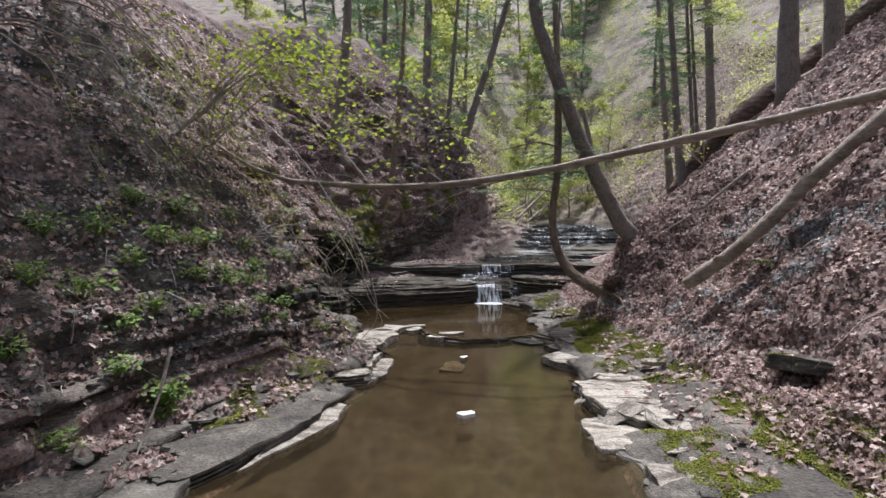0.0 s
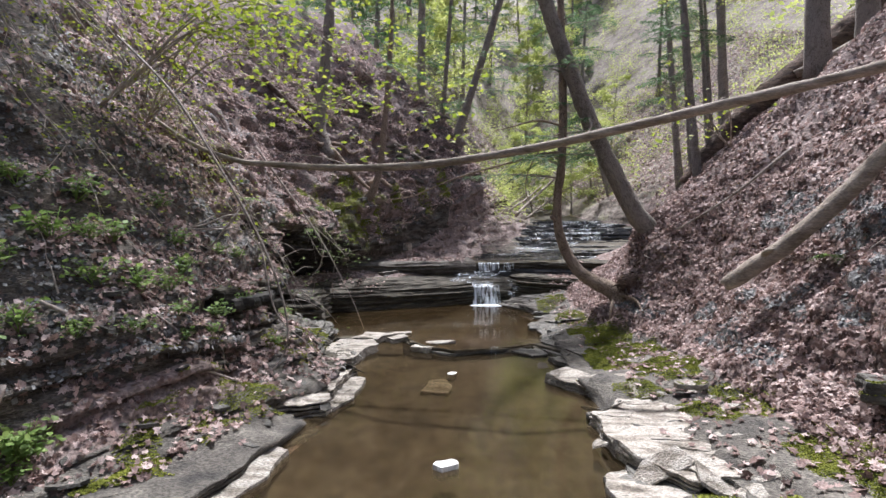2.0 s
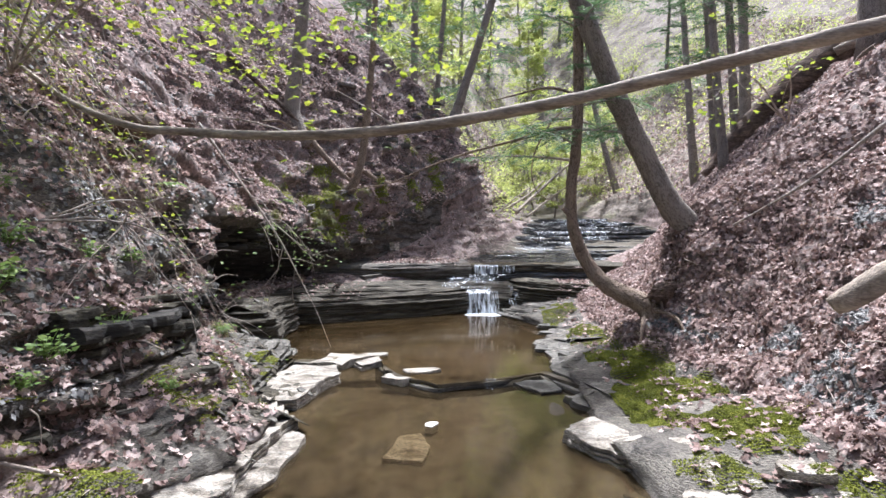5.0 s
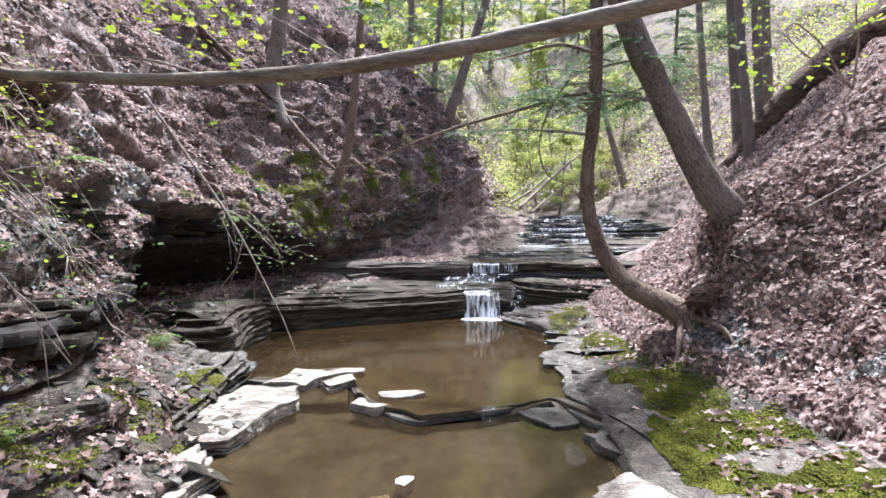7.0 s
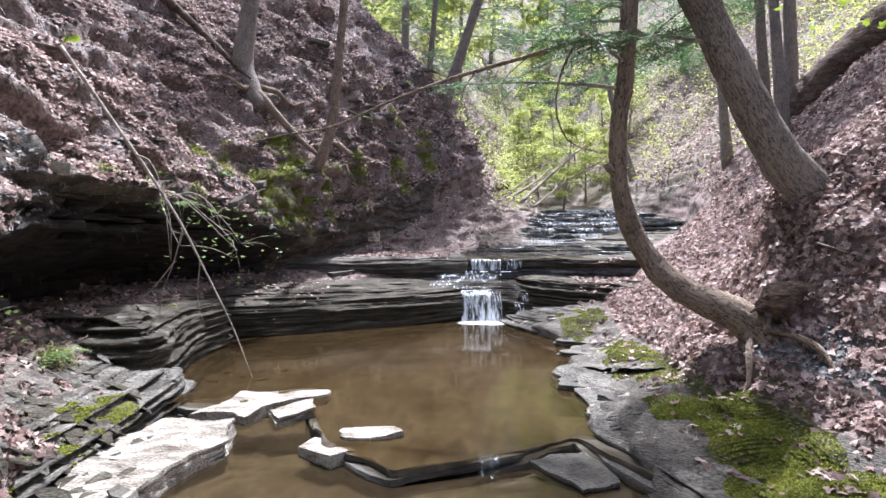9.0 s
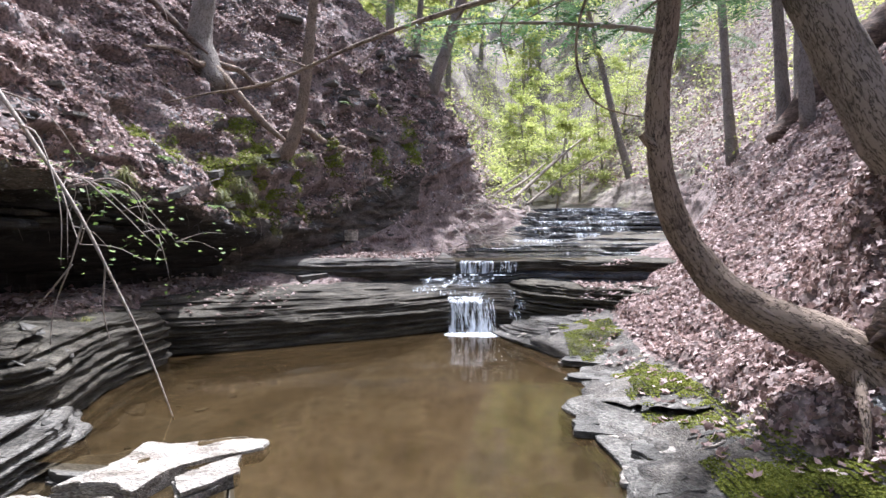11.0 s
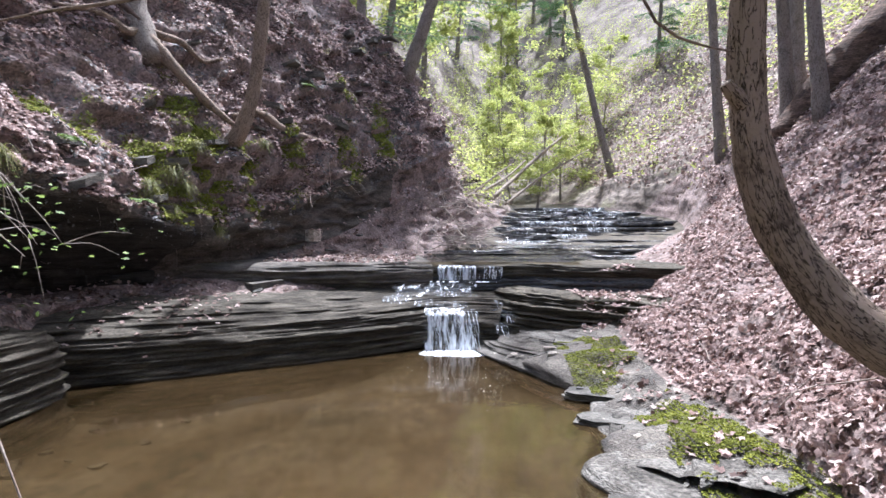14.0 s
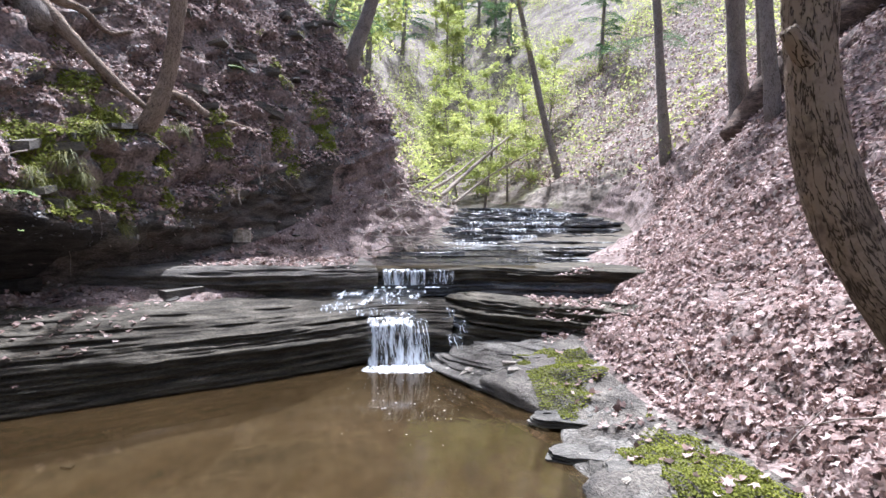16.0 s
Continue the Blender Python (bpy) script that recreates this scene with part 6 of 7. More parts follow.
forest_tree(-1.6, 28.2, 0.13, 14, 1.2, 0, "hemlock", 124, "slender hemlock with low drooping sprays", bare_to=0.06, reach=3.0, count=24, blade=0.09)
forest_tree(-3.0, 30.5, 0.2, 17, 0.4, 0, "hemlock", 122, LB_H, bare_to=0.25, reach=3.0, count=16)

# the wood beyond, and trees added out of view round the camera's start
protos = []
for k in range(3):
    protos.append(forest_tree(-40, 40 + 8 * k, 0.2, 19, 0.6 * (k - 1), 0, "hemlock", 140 + k, "tall hemlock in the wood beyond", z=0.15, bare_to=0.08, reach=3.8, count=34, blade=0.28))
for k in range(3):
    protos.append(forest_tree(-40, 70 + 8 * k, 0.17, 18, 0.8 * (k - 1), 0, "broad", 150 + k, "spring-green tree in the wood beyond", z=0.15, bare_to=0.1, reach=4.4, count=36, per=48, leaf=0.33))
spots = []
for _ in range(900):
    px, py = R.uniform(-24, 42), 36 + 70 * R.random() ** 0.9
    if len(spots) >= 46:
        break
    mid_x = 8 + (py - 36) * 0.02
    if 1 < px < 14 and py < 44 or abs(px - 6) < 1.5 and py < 60 or px > 8 and py < 75 and R.random() < 0.65:
        continue
    if all((px - a) ** 2 + (py - b) ** 2 > (2.6 + py * 0.02) ** 2 for a, b in spots):
        spots.append((px, py))
# added trees; the one at (-8.5, -1.5) is to shade the near left bank
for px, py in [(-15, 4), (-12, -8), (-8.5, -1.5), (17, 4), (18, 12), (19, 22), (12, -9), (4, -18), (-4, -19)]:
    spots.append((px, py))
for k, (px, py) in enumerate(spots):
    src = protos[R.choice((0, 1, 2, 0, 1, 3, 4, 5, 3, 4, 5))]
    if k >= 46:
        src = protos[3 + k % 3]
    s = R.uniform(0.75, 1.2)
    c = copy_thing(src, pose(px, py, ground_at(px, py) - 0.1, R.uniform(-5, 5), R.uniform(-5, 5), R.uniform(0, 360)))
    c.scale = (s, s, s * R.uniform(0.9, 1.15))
for k, o in enumerate(protos):
    o.location = (-16 + 9 * (k % 3), 110 + 7 * k, ground_at(-16 + 9 * (k % 3), 110 + 7 * k) - 0.1)

# young bright trees in the valley beyond the cascade
for k, (px, py, hh) in enumerate([(5.6, 38.5, 6), (7.4, 41, 6), (4.6, 43, 7), (9.5, 44, 7), (6.5, 47, 9), (3.0, 45, 8), (12, 48, 8), (8.5, 52, 9), (4.5, 53, 10)]):
    forest_tree(px, py, 0.06, hh, R.uniform(-1, 1), 0, "broad", 200 + k, "young spring-green sapling beyond the cascade", bare_to=0.12, reach=2.4, count=28, young=M_FAR, per=62, leaf=0.15)

# low spring growth on the far slopes
far_green = (y > 30) & (y < 100) & (x > -14) & (x < 34) & ((Q_ZONE < 7) | (Q_ZONE > 14.5))
place, norm, _ = scatter(np.where(far_green, np.clip(0.08 + 1.3 * fractal(Q_MID * 0.5, 91, 3), 0, 2) * 50, 0), 110000)
n = len(place)
v, f = leaf_cloud(place + np.c_[rng.normal(0, 0.3, (n, 2)), rng.gamma(1.5, 0.6, n)], np.array([[0, 0, 1.0]]) + rng.normal(0, 0.5, (n, 3)), rng.uniform(0.09, 0.24, n), BLADE * [3.2, 1], 0.15)
tagged(part("undergrowth", v, f, M_FAR), "bright green spring undergrowth on the far slopes", "undergrowth", kind="stuff")

# ---- fallen wood ----
pole = empty("fallen_pole", (2.0, 7.9, 3.55))
limb("stem", [(-5.2, 8.7, 4.5), (-4.2, 8.55, 3.85), (-3.3, 8.42, 3.5), (-2.71, 8.37, 3.42), (-1.79, 8.28, 3.33), (-0.86, 8.19, 3.29), (0.06, 8.09, 3.31), (0.98, 8.0, 3.40), (1.9, 7.91, 3.53),
              (2.82, 7.82, 3.70), (3.74, 7.73, 3.88), (5.58, 7.54, 4.24), (7.42, 7.36, 4.63), (9.4, 7.2, 5.1)],
     [0.03, 0.038, 0.045, 0.05, 0.055, 0.058, 0.06, 0.064, 0.068, 0.07, 0.072, 0.078, 0.085, 0.09], M_POLE, pole, 12, 0.10, 120, 21)
for pts in [[(0.0, 8.09, 3.33), (-0.3, 8.2, 3.55), (-0.7, 8.25, 3.8)], [(-1.2, 8.22, 3.3), (-1.8, 8.3, 3.5), (-2.6, 8.4, 3.62)], [(2.4, 7.86, 3.63), (2.5, 7.9, 3.8), (2.48, 7.95, 3.9)],
            [(-2.2, 8.3, 3.38), (-2.6, 8.3, 3.2), (-2.75, 8.25, 2.9)], [(-3.2, 8.45, 3.55), (-4.0, 8.6, 4.2), (-4.6, 8.7, 5.0)]]:
    limb("side_twig", pts, [0.014, 0.01, 0.004], M_TWIG, pole, 6, 0.1, 12)
tagged(pole, "long bare grey pole fallen across the ravine", "fallen tree")

stub = empty("log_stub", (-4.8, 10.25, 4.0))
limb("log", [(-4.24, 10.16, 3.93), (-4.4, 10.18, 3.95), (-4.9, 10.25, 4.02), (-5.6, 10.35, 4.2), (-6.4, 10.5, 4.6)], [0.15, 0.2, 0.22, 0.22, 0.2], M_ROT, stub, 16, 0.2, 36, 22)
tagged(stub, "dark rotten log end sticking out of the bank", "log")

rlog = empty("bank_log", (4.3, 7.7, 1.4))
limb("log", [(4.3, 7.72, 1.40), (4.5, 7.65, 1.56), (5.0, 7.45, 1.98), (5.6, 7.2, 2.62), (6.1, 7.0, 3.25), (7.0, 6.6, 4.2), (7.8, 6.2, 5.1)], [0.09, 0.125, 0.12, 0.115, 0.11, 0.105, 0.1], M_POLE, rlog, 14, 0.14, 60, 23)
limb("knot", [(4.75, 7.5, 1.85), (4.7, 7.3, 1.9), (4.72, 7.2, 1.92)], [0.05, 0.04, 0.02], M_POLE, rlog, 8, 0.1, 8)
tagged(rlog, "weathered log lying up the leafy slope", "log")

big = empty("dead_tree", (11.3, 22.2, 7.0))
limb("trunk", [(9.2, 22.6, ground_at(9.2, 22.6) + 0.1), (10.6, 22.3, ground_at(10.6, 22.3) + 0.35), (12.2, 22.0, 7.9), (14.1, 22.0, 9.4), (16.5, 21.8, 11.4), (19, 21.5, 13.6)], [0.25, 0.5, 0.55, 0.6, 0.6, 0.55], M_ROT, big, 18, 0.16, 60, 24)
limb("snapped_limb", [(13.0, 21.4, 8.7), (15.0, 20.6, 9.7), (18, 19.5, 11.6)], [0.16, 0.2, 0.2], M_POLE, big, 10, 0.12, 20)
tagged(big, "huge dark fallen trunk lying down the slope", "fallen tree")

wad = empty("root_wad", (3.85, 11.2, 1.15))
limb("stump", [(3.66, 11.22, 1.16), (3.8, 11.25, 1.2), (4.1, 11.35, 1.3)], [0.08, 0.15, 0.14], M_ROT, wad, 12, 0.5, 18, 27)
for k in range(6):
    a = k * 1.05
    e = (3.69 + 0.2 * math.cos(a), 11.06 - 0.12 * abs(math.sin(a)), 1.14 + 0.2 * math.sin(a))
    limb("root", [(3.8, 11.25, 1.19), ((3.8 + e[0]) / 2, 11.15, (1.19 + e[2]) / 2 + 0.03), e], [0.05, 0.03, 0.01], M_ROT, wad, 7, 0.3, 12, 30 + k)
tagged(wad, "dark rotten root wad under the hooked tree", "stump")

# ---- hanging branches ----
hang = empty("hanging_branch", (-3.6, 12.8, 2.8))
limb("stem", [(-5.0, 12.8, 4.65), (-4.33, 12.8, 3.72), (-3.68, 12.8, 2.81), (-3.22, 12.8, 2.1), (-2.85, 12.8, 1.4), (-2.49, 12.8, 0.69), (-2.2, 12.8, -0.04)], [0.03, 0.026, 0.022, 0.018, 0.015, 0.011, 0.006], M_TWIG, hang, 8, 0.15, 50, 25)
for pts in [[(-3.2, 12.8, 2.05), (-3.3, 12.75, 1.6), (-3.45, 12.7, 1.1), (-3.5, 12.7, 0.5)], [(-3.28, 12.75, 1.6), (-3.6, 12.7, 1.2), (-3.9, 12.6, 0.9)], [(-2.95, 12.8, 1.6), (-3.05, 12.9, 1.1), (-3.0, 12.95, 0.7)],
            [(-3.9, 12.8, 3.1), (-3.5, 12.6, 2.9), (-3.2, 12.5, 2.2), (-3.15, 12.45, 1.6)], [(-4.2, 12.8, 3.5), (-3.8, 13, 3.3), (-3.4, 13.1, 2.7)]]:
    limb("twig", pts, np.linspace(0.012, 0.003, len(pts)), M_TWIG, hang, 6, 0.1, 16)
tagged(hang, "bare pale branch hanging down into the pool", "branch")

vine = empty("dangling_twig", (-0.4, 2.85, 1.9))
limb("stem", [(-1.5, 3.2, 3.4), (-1.0, 3.0, 2.95), (-0.62, 2.87, 2.45), (-0.38, 2.85, 2.04), (-0.26, 2.85, 1.75), (-0.21, 2.85, 1.5), (-0.24, 2.85, 1.36), (-0.36, 2.85, 1.22)], [0.008, 0.008, 0.007, 0.007, 0.006, 0.005, 0.004, 0.002], M_TWIG, vine, 7, 0.12, 40, 26)
for pts in [[(-0.36, 2.85, 1.95), (-0.3, 2.9, 1.6), (-0.12, 2.95, 1.4)], [(-0.5, 2.86, 2.2), (-0.75, 2.9, 1.9), (-0.8, 2.95, 1.6)], [(-0.8, 2.95, 2.7), (-0.6, 3.1, 2.3), (-0.45, 3.15, 1.9)]]:
    limb("twig", pts, [0.006, 0.004, 0.002], M_TWIG, vine, 5, 0.1, 12)
tagged(vine, "pale dangling twig in front of the bank", "branch")

# unseen leaning trees added on the bank's crest, so that their boughs shade it
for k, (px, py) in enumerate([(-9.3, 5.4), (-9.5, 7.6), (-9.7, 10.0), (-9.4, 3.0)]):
    forest_tree(px, py, 0.18, 17, 11.5, 0.4, "hemlock", 170 + k, "unseen leaning hemlock added to shade the near left bank", bare_to=0.4, reach=4.4, count=26, blade=0.19)

# arching shrub with bare tips over the bank, and the sapling with young leaves
def shrub(name, base, tips, mat, label, seed, leaf=None, leaf_size=0.07, per=40, spread=0.25, radius=0.02):
    r = np.random.default_rng(seed)
    root = empty(name, base)
    P = []
    for k, tip in enumerate(tips):
        b, e = np.array(base, float), np.array(tip, float)
        mid = (b + e) / 2 + np.array([0, 0, 0.35 * np.linalg.norm(e[:2] - b[:2])]) + r.normal(0, 0.1, 3)
        pts = spline([b, mid, e], 9) + np.cumsum(r.normal(0, 0.02, (9, 3)), 0)
        pts[0] = b
        limb("stem", pts, np.linspace(radius, 0.004, 9), M_TWIG, root, 6, 0.12, 26, seed + k)
        for q in range(7):
            c = pts[r.integers(3, 9)]
            d = (e - b) / np.linalg.norm(e - b) * 0.5 + r.normal(0, 0.5, 3)
            tw = np.array([c, c + d * 0.3, c + d * 0.55 + [0, 0, -0.12]])
            limb("twig", tw, [0.006, 0.004, 0.002], M_TWIG, root, 5, 0.1, 7)
            P.append(tw[2] + r.normal(0, spread, (per, 3)) * [1, 1, 0.5])
    if leaf is not None:
        P = np.vstack(P)
        v, f = leaf_cloud(P, np.array([[0, 0, 1.0]]) + r.normal(0, 0.35, (len(P), 3)), leaf_size * r.uniform(0.6, 1.25, len(P)), STAR, 0.2)
        tagged(part("foliage", v, f, leaf, root, "small fresh yellow-green leaves"), kind="stuff")
    return tagged(root, label, "shrub")


shrub("maple_sapling", (-4.9, 8.4, 4.2), [(-2.4, 8.0, 5.2), (-3.0, 9.2, 5.8), (-2.0, 9.0, 4.4), (-3.6, 7.6, 5.9)], M_TWIG, "maple sapling with sparse young leaves", 62, M_YOUNG, 0.1, 22, 0.42)
shrub("maple_sapling", (-5.3, 7.8, ground_at(-5.3, 7.8)), [(-1.0, 8.6, 5.0), (-0.4, 9.0, 4.5), (-1.8, 9.6, 5.7), (-2.4, 10.2, 4.9), (-0.9, 9.8, 5.9), (-1.6, 8.2, 4.2)], M_TWIG, "long arching maple sapling with young yellow-green leaves", 67, M_YOUNG, 0.1, 22, 0.45)
def trailing_sapling(base, tips, seed, label, size=0.06, per=70):
    """Long thin stems that arch out and trail down over the slope, with single small leaves along them."""
    r = np.random.default_rng(seed)
    b = np.array([base[0], base[1], ground_at(*base)])
    root = empty("trailing_sapling", b)
    P = []
    for k, (tx, ty, lift) in enumerate(tips):
        u = np.linspace(0, 1, 9)
        px, py = b[0] + (tx - b[0]) * u, b[1] + (ty - b[1]) * u
        gz = np.array([ground_at(q, w) for q, w in zip(px, py)])
        run = np.interp(u, [0, 0.5, 1], [gz[0], gz[4], gz[8]])
        pts = np.c_[px, py, np.maximum(run, gz + 0.1) + (0.25 + lift) * np.sin(np.pi * u**0.8) + lift * 0.4 * u]
        pts[0] = b
        pts[1:] += np.cumsum(r.normal(0, 0.04, (8, 3)), 0)
        limb("stem", pts, np.linspace(0.02, 0.004, 9), M_TWIG, root, 6, 0.12, 30, seed + k)
        fine = spline(pts, 60)
        for q in range(9):
            c = fine[r.integers(18, 58)]
            d = (pts[-1] - b) / np.linalg.norm(pts[-1] - b) * 0.5 + r.normal(0, 0.45, 3)
            tw = np.array([c, c + d * 0.3, c + d * 0.6 + [0, 0, -0.15]])
            limb("twig", tw, [0.006, 0.004, 0.002], M_TWIG, root, 5, 0.1, 7)
            P.append(spline(tw, 8)[2:] + r.normal(0, 0.05, (6, 3)))
        P.append(fine[r.integers(20, 60, per)] + r.normal(0, 0.09, (per, 3)))
    P = np.vstack(P)
    v, f = leaf_cloud(P, np.array([[0, -0.1, 1.0]]) + r.normal(0, 0.3, (len(P), 3)), size * r.uniform(0.6, 1.3, len(P)), OVAL * [1.6, 1], 0.2)
    tagged(part("foliage", v, f, M_YOUNG, root, "small fresh yellow-green leaves"), kind="stuff")
    return tagged(root, label, "sapling", "saplings over the bank")


trailing_sapling((-7.0, 6.6), [(-3.9, 7.4, 0.9), (-3.4, 8.0, 0.7), (-3.0, 8.6, 0.6), (-4.2, 8.6, 1.1), (-3.6, 9.4, 0.8), (-4.6, 7.0, 0.6)], 401, "long arching sapling trailing over the shale bank")
trailing_sapling((-7.4, 8.6), [(-3.3, 9.6, 0.8), (-4.0, 10.2, 1.1), (-2.9, 9.2, 0.5), (-4.4, 9.4, 0.9), (-3.8, 8.4, 0.5)], 402, "long arching sapling trailing over the shale bank")
trailing_sapling((-6.4, 4.6), [(-3.9, 5.8, 0.7), (-3.5, 6.6, 0.6), (-4.4, 6.4, 0.9), (-4.0, 5.0, 0.5)], 403, "bushy sapling with small leaves on the shale bank", 0.055)
shrub("bare_shrub", (-3.6, 7.4, 2.3), [(-2.0, 8.2, 0.9), (-2.3, 8.8, 1.2), (-1.9, 7.6, 1.2), (-2.6, 9.3, 1.1)], M_TWIG, "bare drooping shrub hanging over the bank", 63, M_HERB, 0.05, 3, 0.15, 0.012)
shrub("leafy_shrub", (-4.9, 13.6, 2.3), [(-2.7, 13.4, 1.75), (-3.0, 13.9, 1.9), (-3.3, 12.9, 1.8), (-3.2, 14.4, 1.8)], M_TWIG, "low shrub with small leaves before the hollow", 64, M_HERB, 0.06, 5, 0.16)
shrub("leafy_shrub", (6.6, 12.6, 4.3), [(5.0, 11.8, 4.6), (5.6, 11.2, 4.9), (5.2, 12.4, 5.3)], M_TWIG, "spring-green maple twigs on the slope", 65, M_YOUNG, 0.09, 6, 0.2)
shrub("brush_pile", (-0.2, 27.0, 3.4), [(1.9, 25.6, 2.3), (2.2, 26.5, 2.2), (1.2, 25.0, 3.4), (2.6, 27.4, 2.6), (0.8, 24.8, 2.6), (1.6, 28.0, 4.6), (0.6, 27.5, 5.2)], M_TWIG, "tangle of bare grey sticks beside the cascade", 66)

# ---- low plants ----
def herb(base, seed, size, label, mat=M_HERB, outline=OVAL * [1.5, 1]):
    r = np.random.default_rng(seed)
    root = empty("green_herb", base)
    b = np.array(base, float)
    P, N, S = [], [], []
    for k in range(7):
        d = r.normal(0, 0.45, 3) * [1, 1, 0] + [0.1, -0.1, 1.0]
        tip = b + d / np.linalg.norm(d) * size * r.uniform(0.5, 1.0)
        pts = np.array([b, (b + tip) / 2 + r.normal(0, 0.02, 3), tip])
        limb("stem", pts, [0.006, 0.005, 0.003], mat, root, 5, 0, 5)
        for q in range(11):
            u = 0.35 + 0.65 * r.uniform()
            P.append(b + (tip - b) * u + r.normal(0, 0.08, 3) * [1, 1, 0.4] * size * 2)
            N.append(np.array([0, -0.25, 1.0]) + r.normal(0, 0.35, 3))
            S.append(size * r.uniform(0.10, 0.22))
    v, f = leaf_cloud(np.array(P), np.array(N), np.array(S), outline, 0.25)
    tagged(part("foliage", v, f, mat, root), kind="stuff")
    return tagged(root, label, "herb", "herbs on the bank")


herbs = [herb((-3.0, 4.0, ground_at(-3.0, 4.0)), 300 + k, 0.42, "leafy green herb clump on the leafy bank") for k in range(3)]
for px, py, s in [(-3.3, 5.2, 1.0), (-2.9, 5.9, 0.9), (-2.55, 6.3, 0.8), (-3.1, 6.4, 1.1), (-3.6, 5.9, 1.1), (-3.8, 4.6, 1.0), (-4.2, 5.2, 1.1), (-3.5, 3.9, 1.0), (-4.0, 3.2, 1.1), (-3.6, 2.5, 0.9), (-2.6, 7.2, 0.8), (-4.4, 6.4, 1.0),
                  (-4.6, 4.0, 1.2), (-3.2, 7.6, 0.7), (-2.45, 5.5, 0.6), (-4.9, 5.6, 1.0), (-3.9, 7.2, 0.8), (-5.2, 7.4, 0.9), (-3.3, 1.6, 1.0), (-4.4, 2.0, 1.0), (-3.0, 5.5, 1.2), (-3.45, 6.9, 1.0), (-2.75, 6.7, 0.9), (-4.1, 5.9, 1.2), (-3.7, 5.1, 1.3), (-4.3, 4.5, 1.2), (-3.9, 3.8, 1.2), (-4.9, 4.7, 1.2), (-3.2, 8.3, 0.7), (-5.4, 6.3, 1.1)]:
    c = copy_thing(herbs[R.randrange(3)], pose(px, py, ground_at(px, py, 3.0 if py < 9 else 60) , 0, 0, R.uniform(0, 360)))
    c.scale = (s * 1.05, s * 1.05, s * 0.95)


def fern(base, size, seed, label, mat=M_HERB, fronds=7, face=(1, -0.6)):
    r = np.random.default_rng(seed)
    root = empty("fern", base)
    b = np.array(base, float)
    for k in range(fronds):
        a = math.atan2(face[1], face[0]) + r.normal(0, 0.8)
        way = np.array([math.cos(a), math.sin(a), 0.5])
        s = np.linspace(0, 1, 14)[:, None]
        line = b + way * size * s + np.array([0, 0, -0.75 if mat is M_HERB else -1.25]) * size * s**2
        d = np.gradient(line, axis=0)
        side = np.cross(d, (0, 0, 1.0))
        side /= np.linalg.norm(side, axis=1, keepdims=True)
        w = (0.17 * size * np.sin(np.pi * np.clip(s * 0.92 + 0.08, 0, 1)) + 0.004)
        pl = np.vstack([line + side * w * 0.5, line - side * w * 0.5])
        wy = np.vstack([side, -side])
        nr = np.vstack([np.cross(side, d)] * 2) + r.normal(0, 0.01, (28, 3))
        v, f = leaf_cloud(pl, nr, np.r_[w[:, 0], w[:, 0]] * 1.15, BLADE * [2.4, 1], 0.1, spin=wy)
        tagged(part("frond", v, f, mat, root), kind="stuff")
    return tagged(root, label, "fern")


for px, py, sz in [(-3.75, 11.3, 0.4), (-4.0, 10.2, 0.4), (-4.2, 17.3, 0.4), (5.5, 7.2, 0.35), (-4.6, 16.2, 0.4), (-4.3, 14.6, 0.4), (-4.1, 13.2, 0.35), (-2.9, 22.2, 0.35)]:
    fern((px, py, ground_at(px, py) + 0.02), sz, int(px * 100 + py * 7) % 997, "green fern tuft on the steep bank", M_HERB, 9, (1, -0.5) if px < 0 else (-1, -0.4))


def grass_tuft(base, size, seed, mat):
    """Thin arching blades hanging over an edge."""
    r = np.random.default_rng(seed)
    root = empty("grass_tuft", base)
    vs, fs = [], []
    for k in range(170):
        a = r.uniform(-2.2, 0.9)
        way = np.array([math.cos(a), math.sin(a), r.uniform(0.2, 1.1)])
        le = size * r.uniform(0.45, 1.1)
        t = np.linspace(0, 1, 6)[:, None]
        line = np.array(base) + r.normal(0, 0.12 * size, 3) + way * le * 0.6 * t + np.array([0, 0, -0.85]) * le * t**2
        side = np.cross(way, (0, 0, 1.0))
        side /= np.linalg.norm(side)
        w = 0.007 * (1 - 0.9 * t)
        v = np.vstack([line + side * w, line - side * w])
        i = np.arange(5)
        fs.append(np.stack([i, i + 1, i + 7, i + 6], -1) + 12 * k)
        vs.append(v)
    tagged(part("foliage", np.vstack(vs), np.vstack(fs), mat, root), kind="stuff")
    return tagged(root, "yellow-green grassy tuft hanging on the bank", "grass", "grass tufts")


for px, py, sz in [(-4.08, 18.2, 0.55), (-4.2, 17.85, 0.5), (-4.0, 18.0, 0.4), (-4.15, 17.6, 0.45), (-3.9, 18.35, 0.42), (-3.7, 19.0, 0.4), (-3.3, 20.4, 0.35), (-3.95, 12.3, 0.4), (-4.3, 15.0, 0.35), (-2.0, 25.2, 0.35), (-4.15, 14.0, 0.4), (-3.75, 11.2, 0.4), (-3.9, 18.7, 0.42)]:
    grass_tuft((px, py, ground_at(px, py) + 0.03), sz, int(abs(px * 77 + py * 13)), M_GRASS)

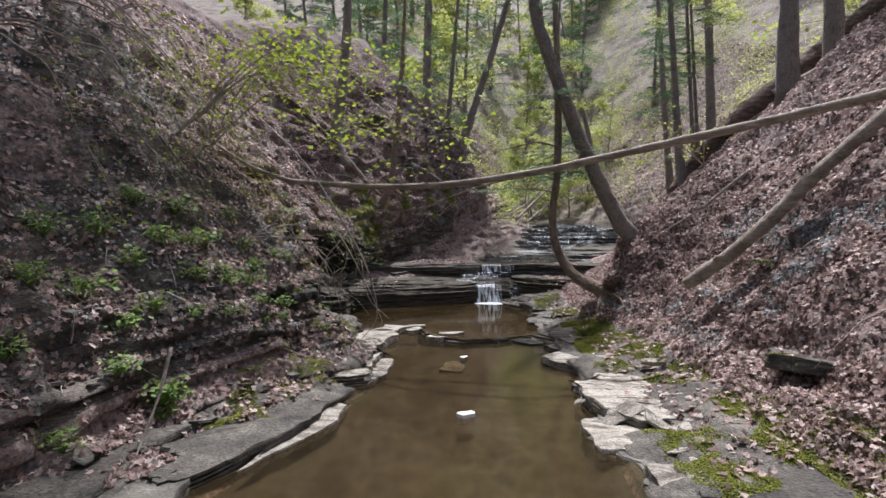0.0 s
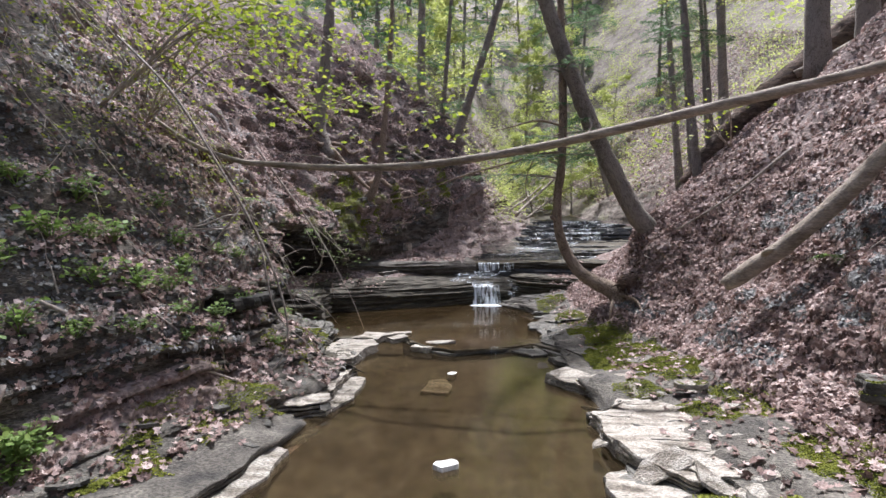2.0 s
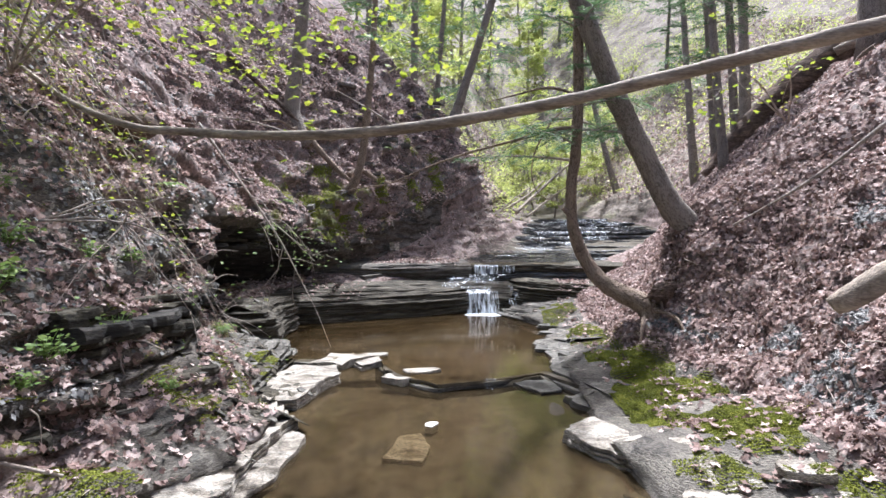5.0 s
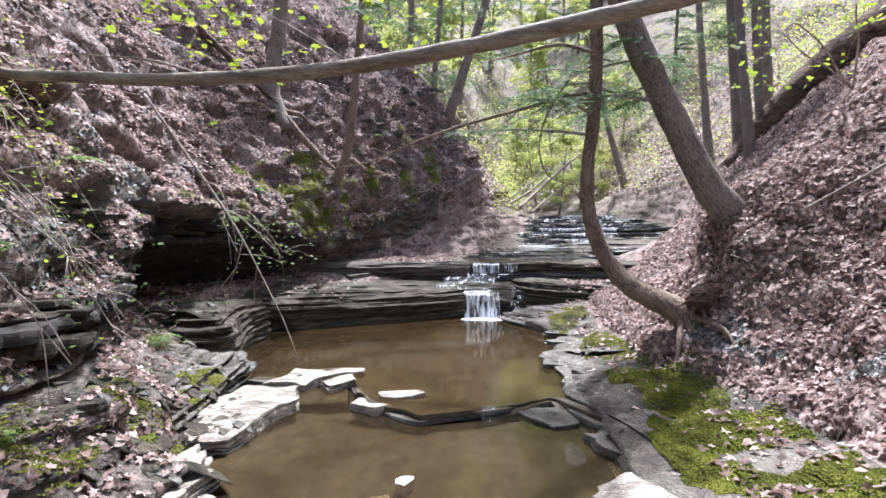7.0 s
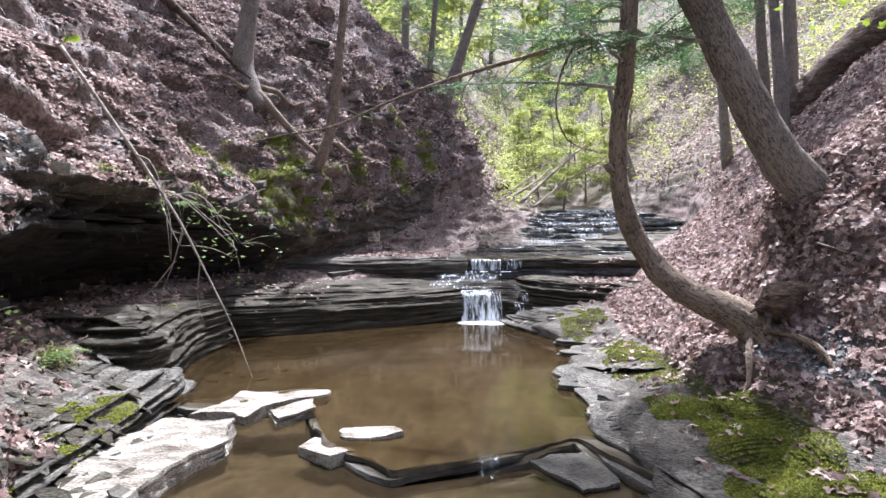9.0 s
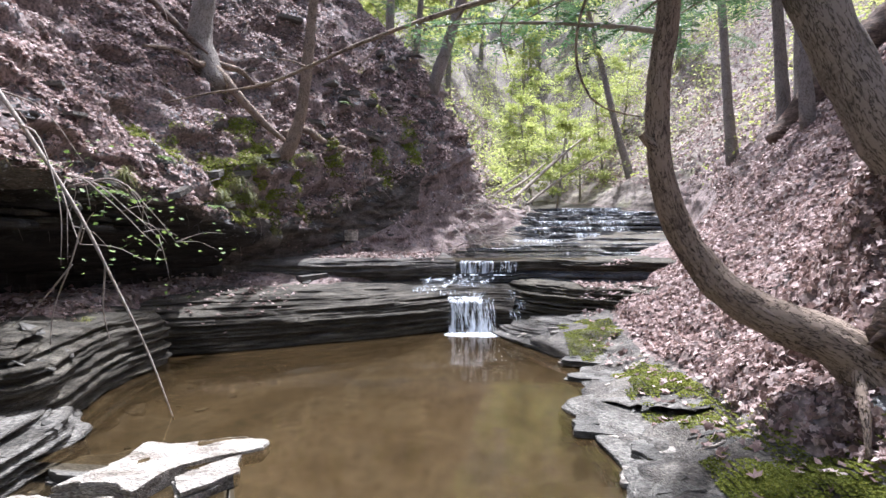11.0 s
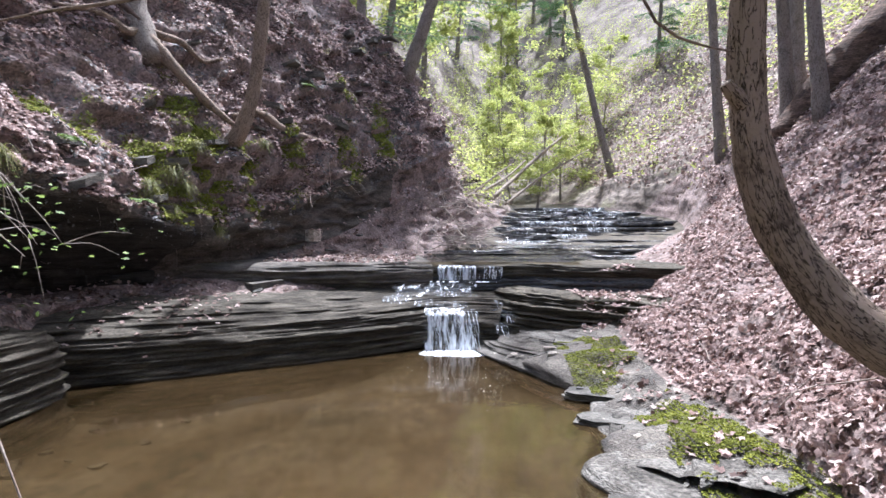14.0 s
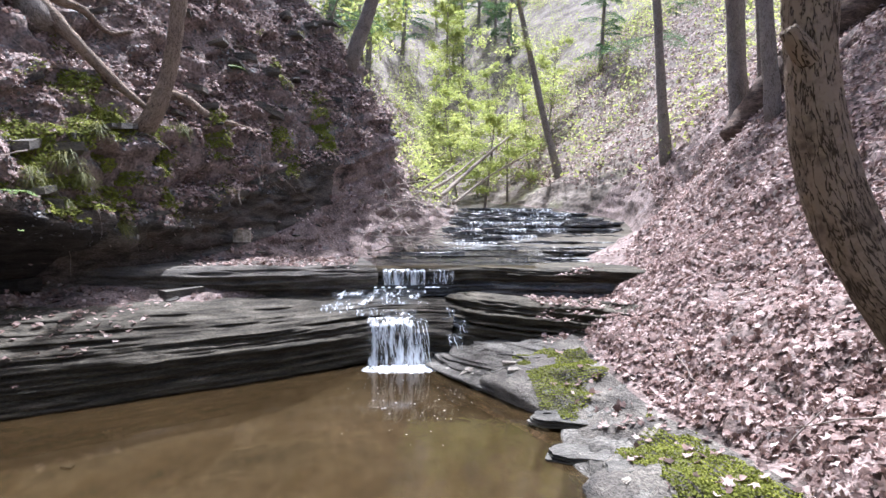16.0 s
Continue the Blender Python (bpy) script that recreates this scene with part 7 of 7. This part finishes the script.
# sticks and roots on the slopes
def sticks(name, sel, count, length, radius, label, hang_down=0.0, seed=3):
    r = np.random.default_rng(seed)
    place, norm, _ = scatter(np.where(sel, 1.0, 0), count)
    pieces = []
    for p, nn in zip(place, norm):
        d = r.normal(0, 1, 3)
        d -= nn * (d @ nn)
        d /= np.linalg.norm(d) + 1e-9
        le = length * r.uniform(0.3, 1.4)
        s = np.linspace(-0.5, 0.5, 6)[:, None]
        pts = p + nn * 0.04 + d * le * s + nn * (0.25 * le * (0.25 - s**2)) * r.uniform(0, 1) + np.cumsum(r.normal(0, 0.02 * le, (6, 3)), 0)
        if hang_down:
            pts = p + nn * 0.08 + np.array([0, 0, -1.0]) * le * (s + 0.5) + nn * 0.1 * le * np.sin((s + 0.5) * 3) + np.cumsum(r.normal(0, 0.015, (6, 3)), 0)
        ra = radius * r.uniform(0.4, 1.5)
        pieces.append(tube(pts, np.linspace(ra, ra * 0.3, 6), 5, closed=False))
    v, f = joined(pieces)
    tagged(part(name, v, f, M_TWIG, None, "", True), label, "sticks", kind="stuff")


sticks("fallen_sticks", (Q_ZONE > 1.5) & (Q_ZONE < 4.0) & (y > 0) & (y < 30) & (x > -9), 420, 0.8, 0.009, "grey sticks and stems strewn over the bank")
sticks("bank_stems", (Q_ZONE > 1.5) & (Q_ZONE < 4.2) & (y > 0) & (y < 10) & (x > -8), 380, 1.0, 0.006, "thin bare stems arching over the bank", 0.0, 9)
for k, (px, py, s) in enumerate([(-3.0, 4.6, 0.7), (-2.7, 5.0, 0.6), (-3.2, 3.4, 0.8), (-2.4, 6.0, 0.6), (-3.4, 4.4, 0.9), (-2.9, 3.8, 0.6), (-2.2, 7.4, 0.5), (-3.6, 5.5, 0.8), (-2.6, 5.6, 0.6), (-3.1, 2.6, 0.8), (-2.95, 1.6, 0.8)]):
    c = copy_thing(herbs[k % 3], pose(px, py, ground_at(px, py, 4.0), 0, 0, R.uniform(0, 360)))
    c.scale = (s * 1.2, s * 1.2, s)
sticks("slope_sticks", (Q_ZONE > 15.2) & (Q_ZONE < 18.3) & (y > 0) & (y < 26) & (x < 10), 200, 0.8, 0.009, "grey sticks strewn over the leafy slope", 0.0, 4)
sticks("hanging_roots", (Q_ZONE > 3.2) & (Q_ZONE < 4.3) & (y > 4) & (y < 30), 260, 0.4, 0.005, "fine roots hanging from the cut bank", 1.0, 5)
# a few long loose boughs
for pts, ra in [([(-2.6, 3.45, 1.0), (-2.6, 3.25, 0.55), (-2.62, 3.0, 0.15), (-2.58, 2.8, -0.02)], 0.02), ([(-3.4, 4.6, 1.5), (-2.6, 5.2, 0.9), (-1.95, 5.8, 0.42)], 0.022), ([(-5.2, 6.0, 3.4), (-4.0, 6.2, 2.3), (-3.0, 6.4, 1.4)], 0.025),
                ([(6.3, 9.6, 3.7), (5.4, 9.9, 2.9), (4.6, 10.4, 2.3)], 0.03), ([(-7.4, 18.6, 8.4), (-6.2, 18.9, 7.2), (-5.2, 19.1, 6.2)], 0.11)]:
    bough = empty("loose_bough", pts[0])
    limb("wood", pts, np.linspace(ra, ra * 0.5, len(pts)), M_TWIG if ra < 0.1 else M_ROT, bough, 8, 0.15, 24)
    tagged(bough, "bare fallen bough lying on the bank", "branch", "fallen boughs")
# dead poles lodged across the valley beyond the cascade
for pts, ra in [([(2.7, 33.4, 4.1), (5.0, 36.5, 6.3), (7.6, 40, 8.6)], 0.11), ([(1.9, 33.0, 4.2), (3.4, 34.6, 5.2), (4.6, 36, 6.3)], 0.08), ([(3.4, 34.4, 3.9), (5.6, 37.0, 5.6), (8.6, 39.0, 7.4)], 0.07), ([(1.2, 29.6, 3.6), (2.4, 30.4, 4.6), (3.3, 31, 5.3)], 0.05)]:
    bough = empty("dead_pole", pts[0])
    limb("wood", pts, np.linspace(ra, ra * 0.5, len(pts)), M_POLE, bough, 8, 0.12, 24)
    tagged(bough, "pale dead pole lodged across the far creek", "branch", "dead poles")
# tangled sticks on the toe of the spur
r = np.random.default_rng(77)
pieces = []
for k in range(120):
    b = np.array([r.uniform(0.2, 1.5), r.uniform(23.4, 26.8), 0])
    b[0] += (b[1] - 24.5) * 0.25
    b[2] = ground_at(b[0], b[1]) + r.uniform(0.02, 0.5)
    d = np.array([r.normal(0.5, 0.5), r.normal(-0.2, 0.5), r.normal(0.05, 0.45)])
    le = r.uniform(0.5, 1.7)
    q = np.linspace(0, 1, 7)[:, None]
    pieces.append(tube(b + d * le * q + np.array([0, 0, -0.5]) * le * q**2 * r.uniform(0, 1) + np.cumsum(r.normal(0, 0.03, (7, 3)), 0), np.linspace(r.uniform(0.008, 0.025), 0.004, 7), 5, closed=False))
v, f = joined(pieces)
tagged(part("stick_tangle", v, f, M_TWIG, None, "", True), "tangle of bare grey sticks and roots on the spur", "sticks", kind="stuff")
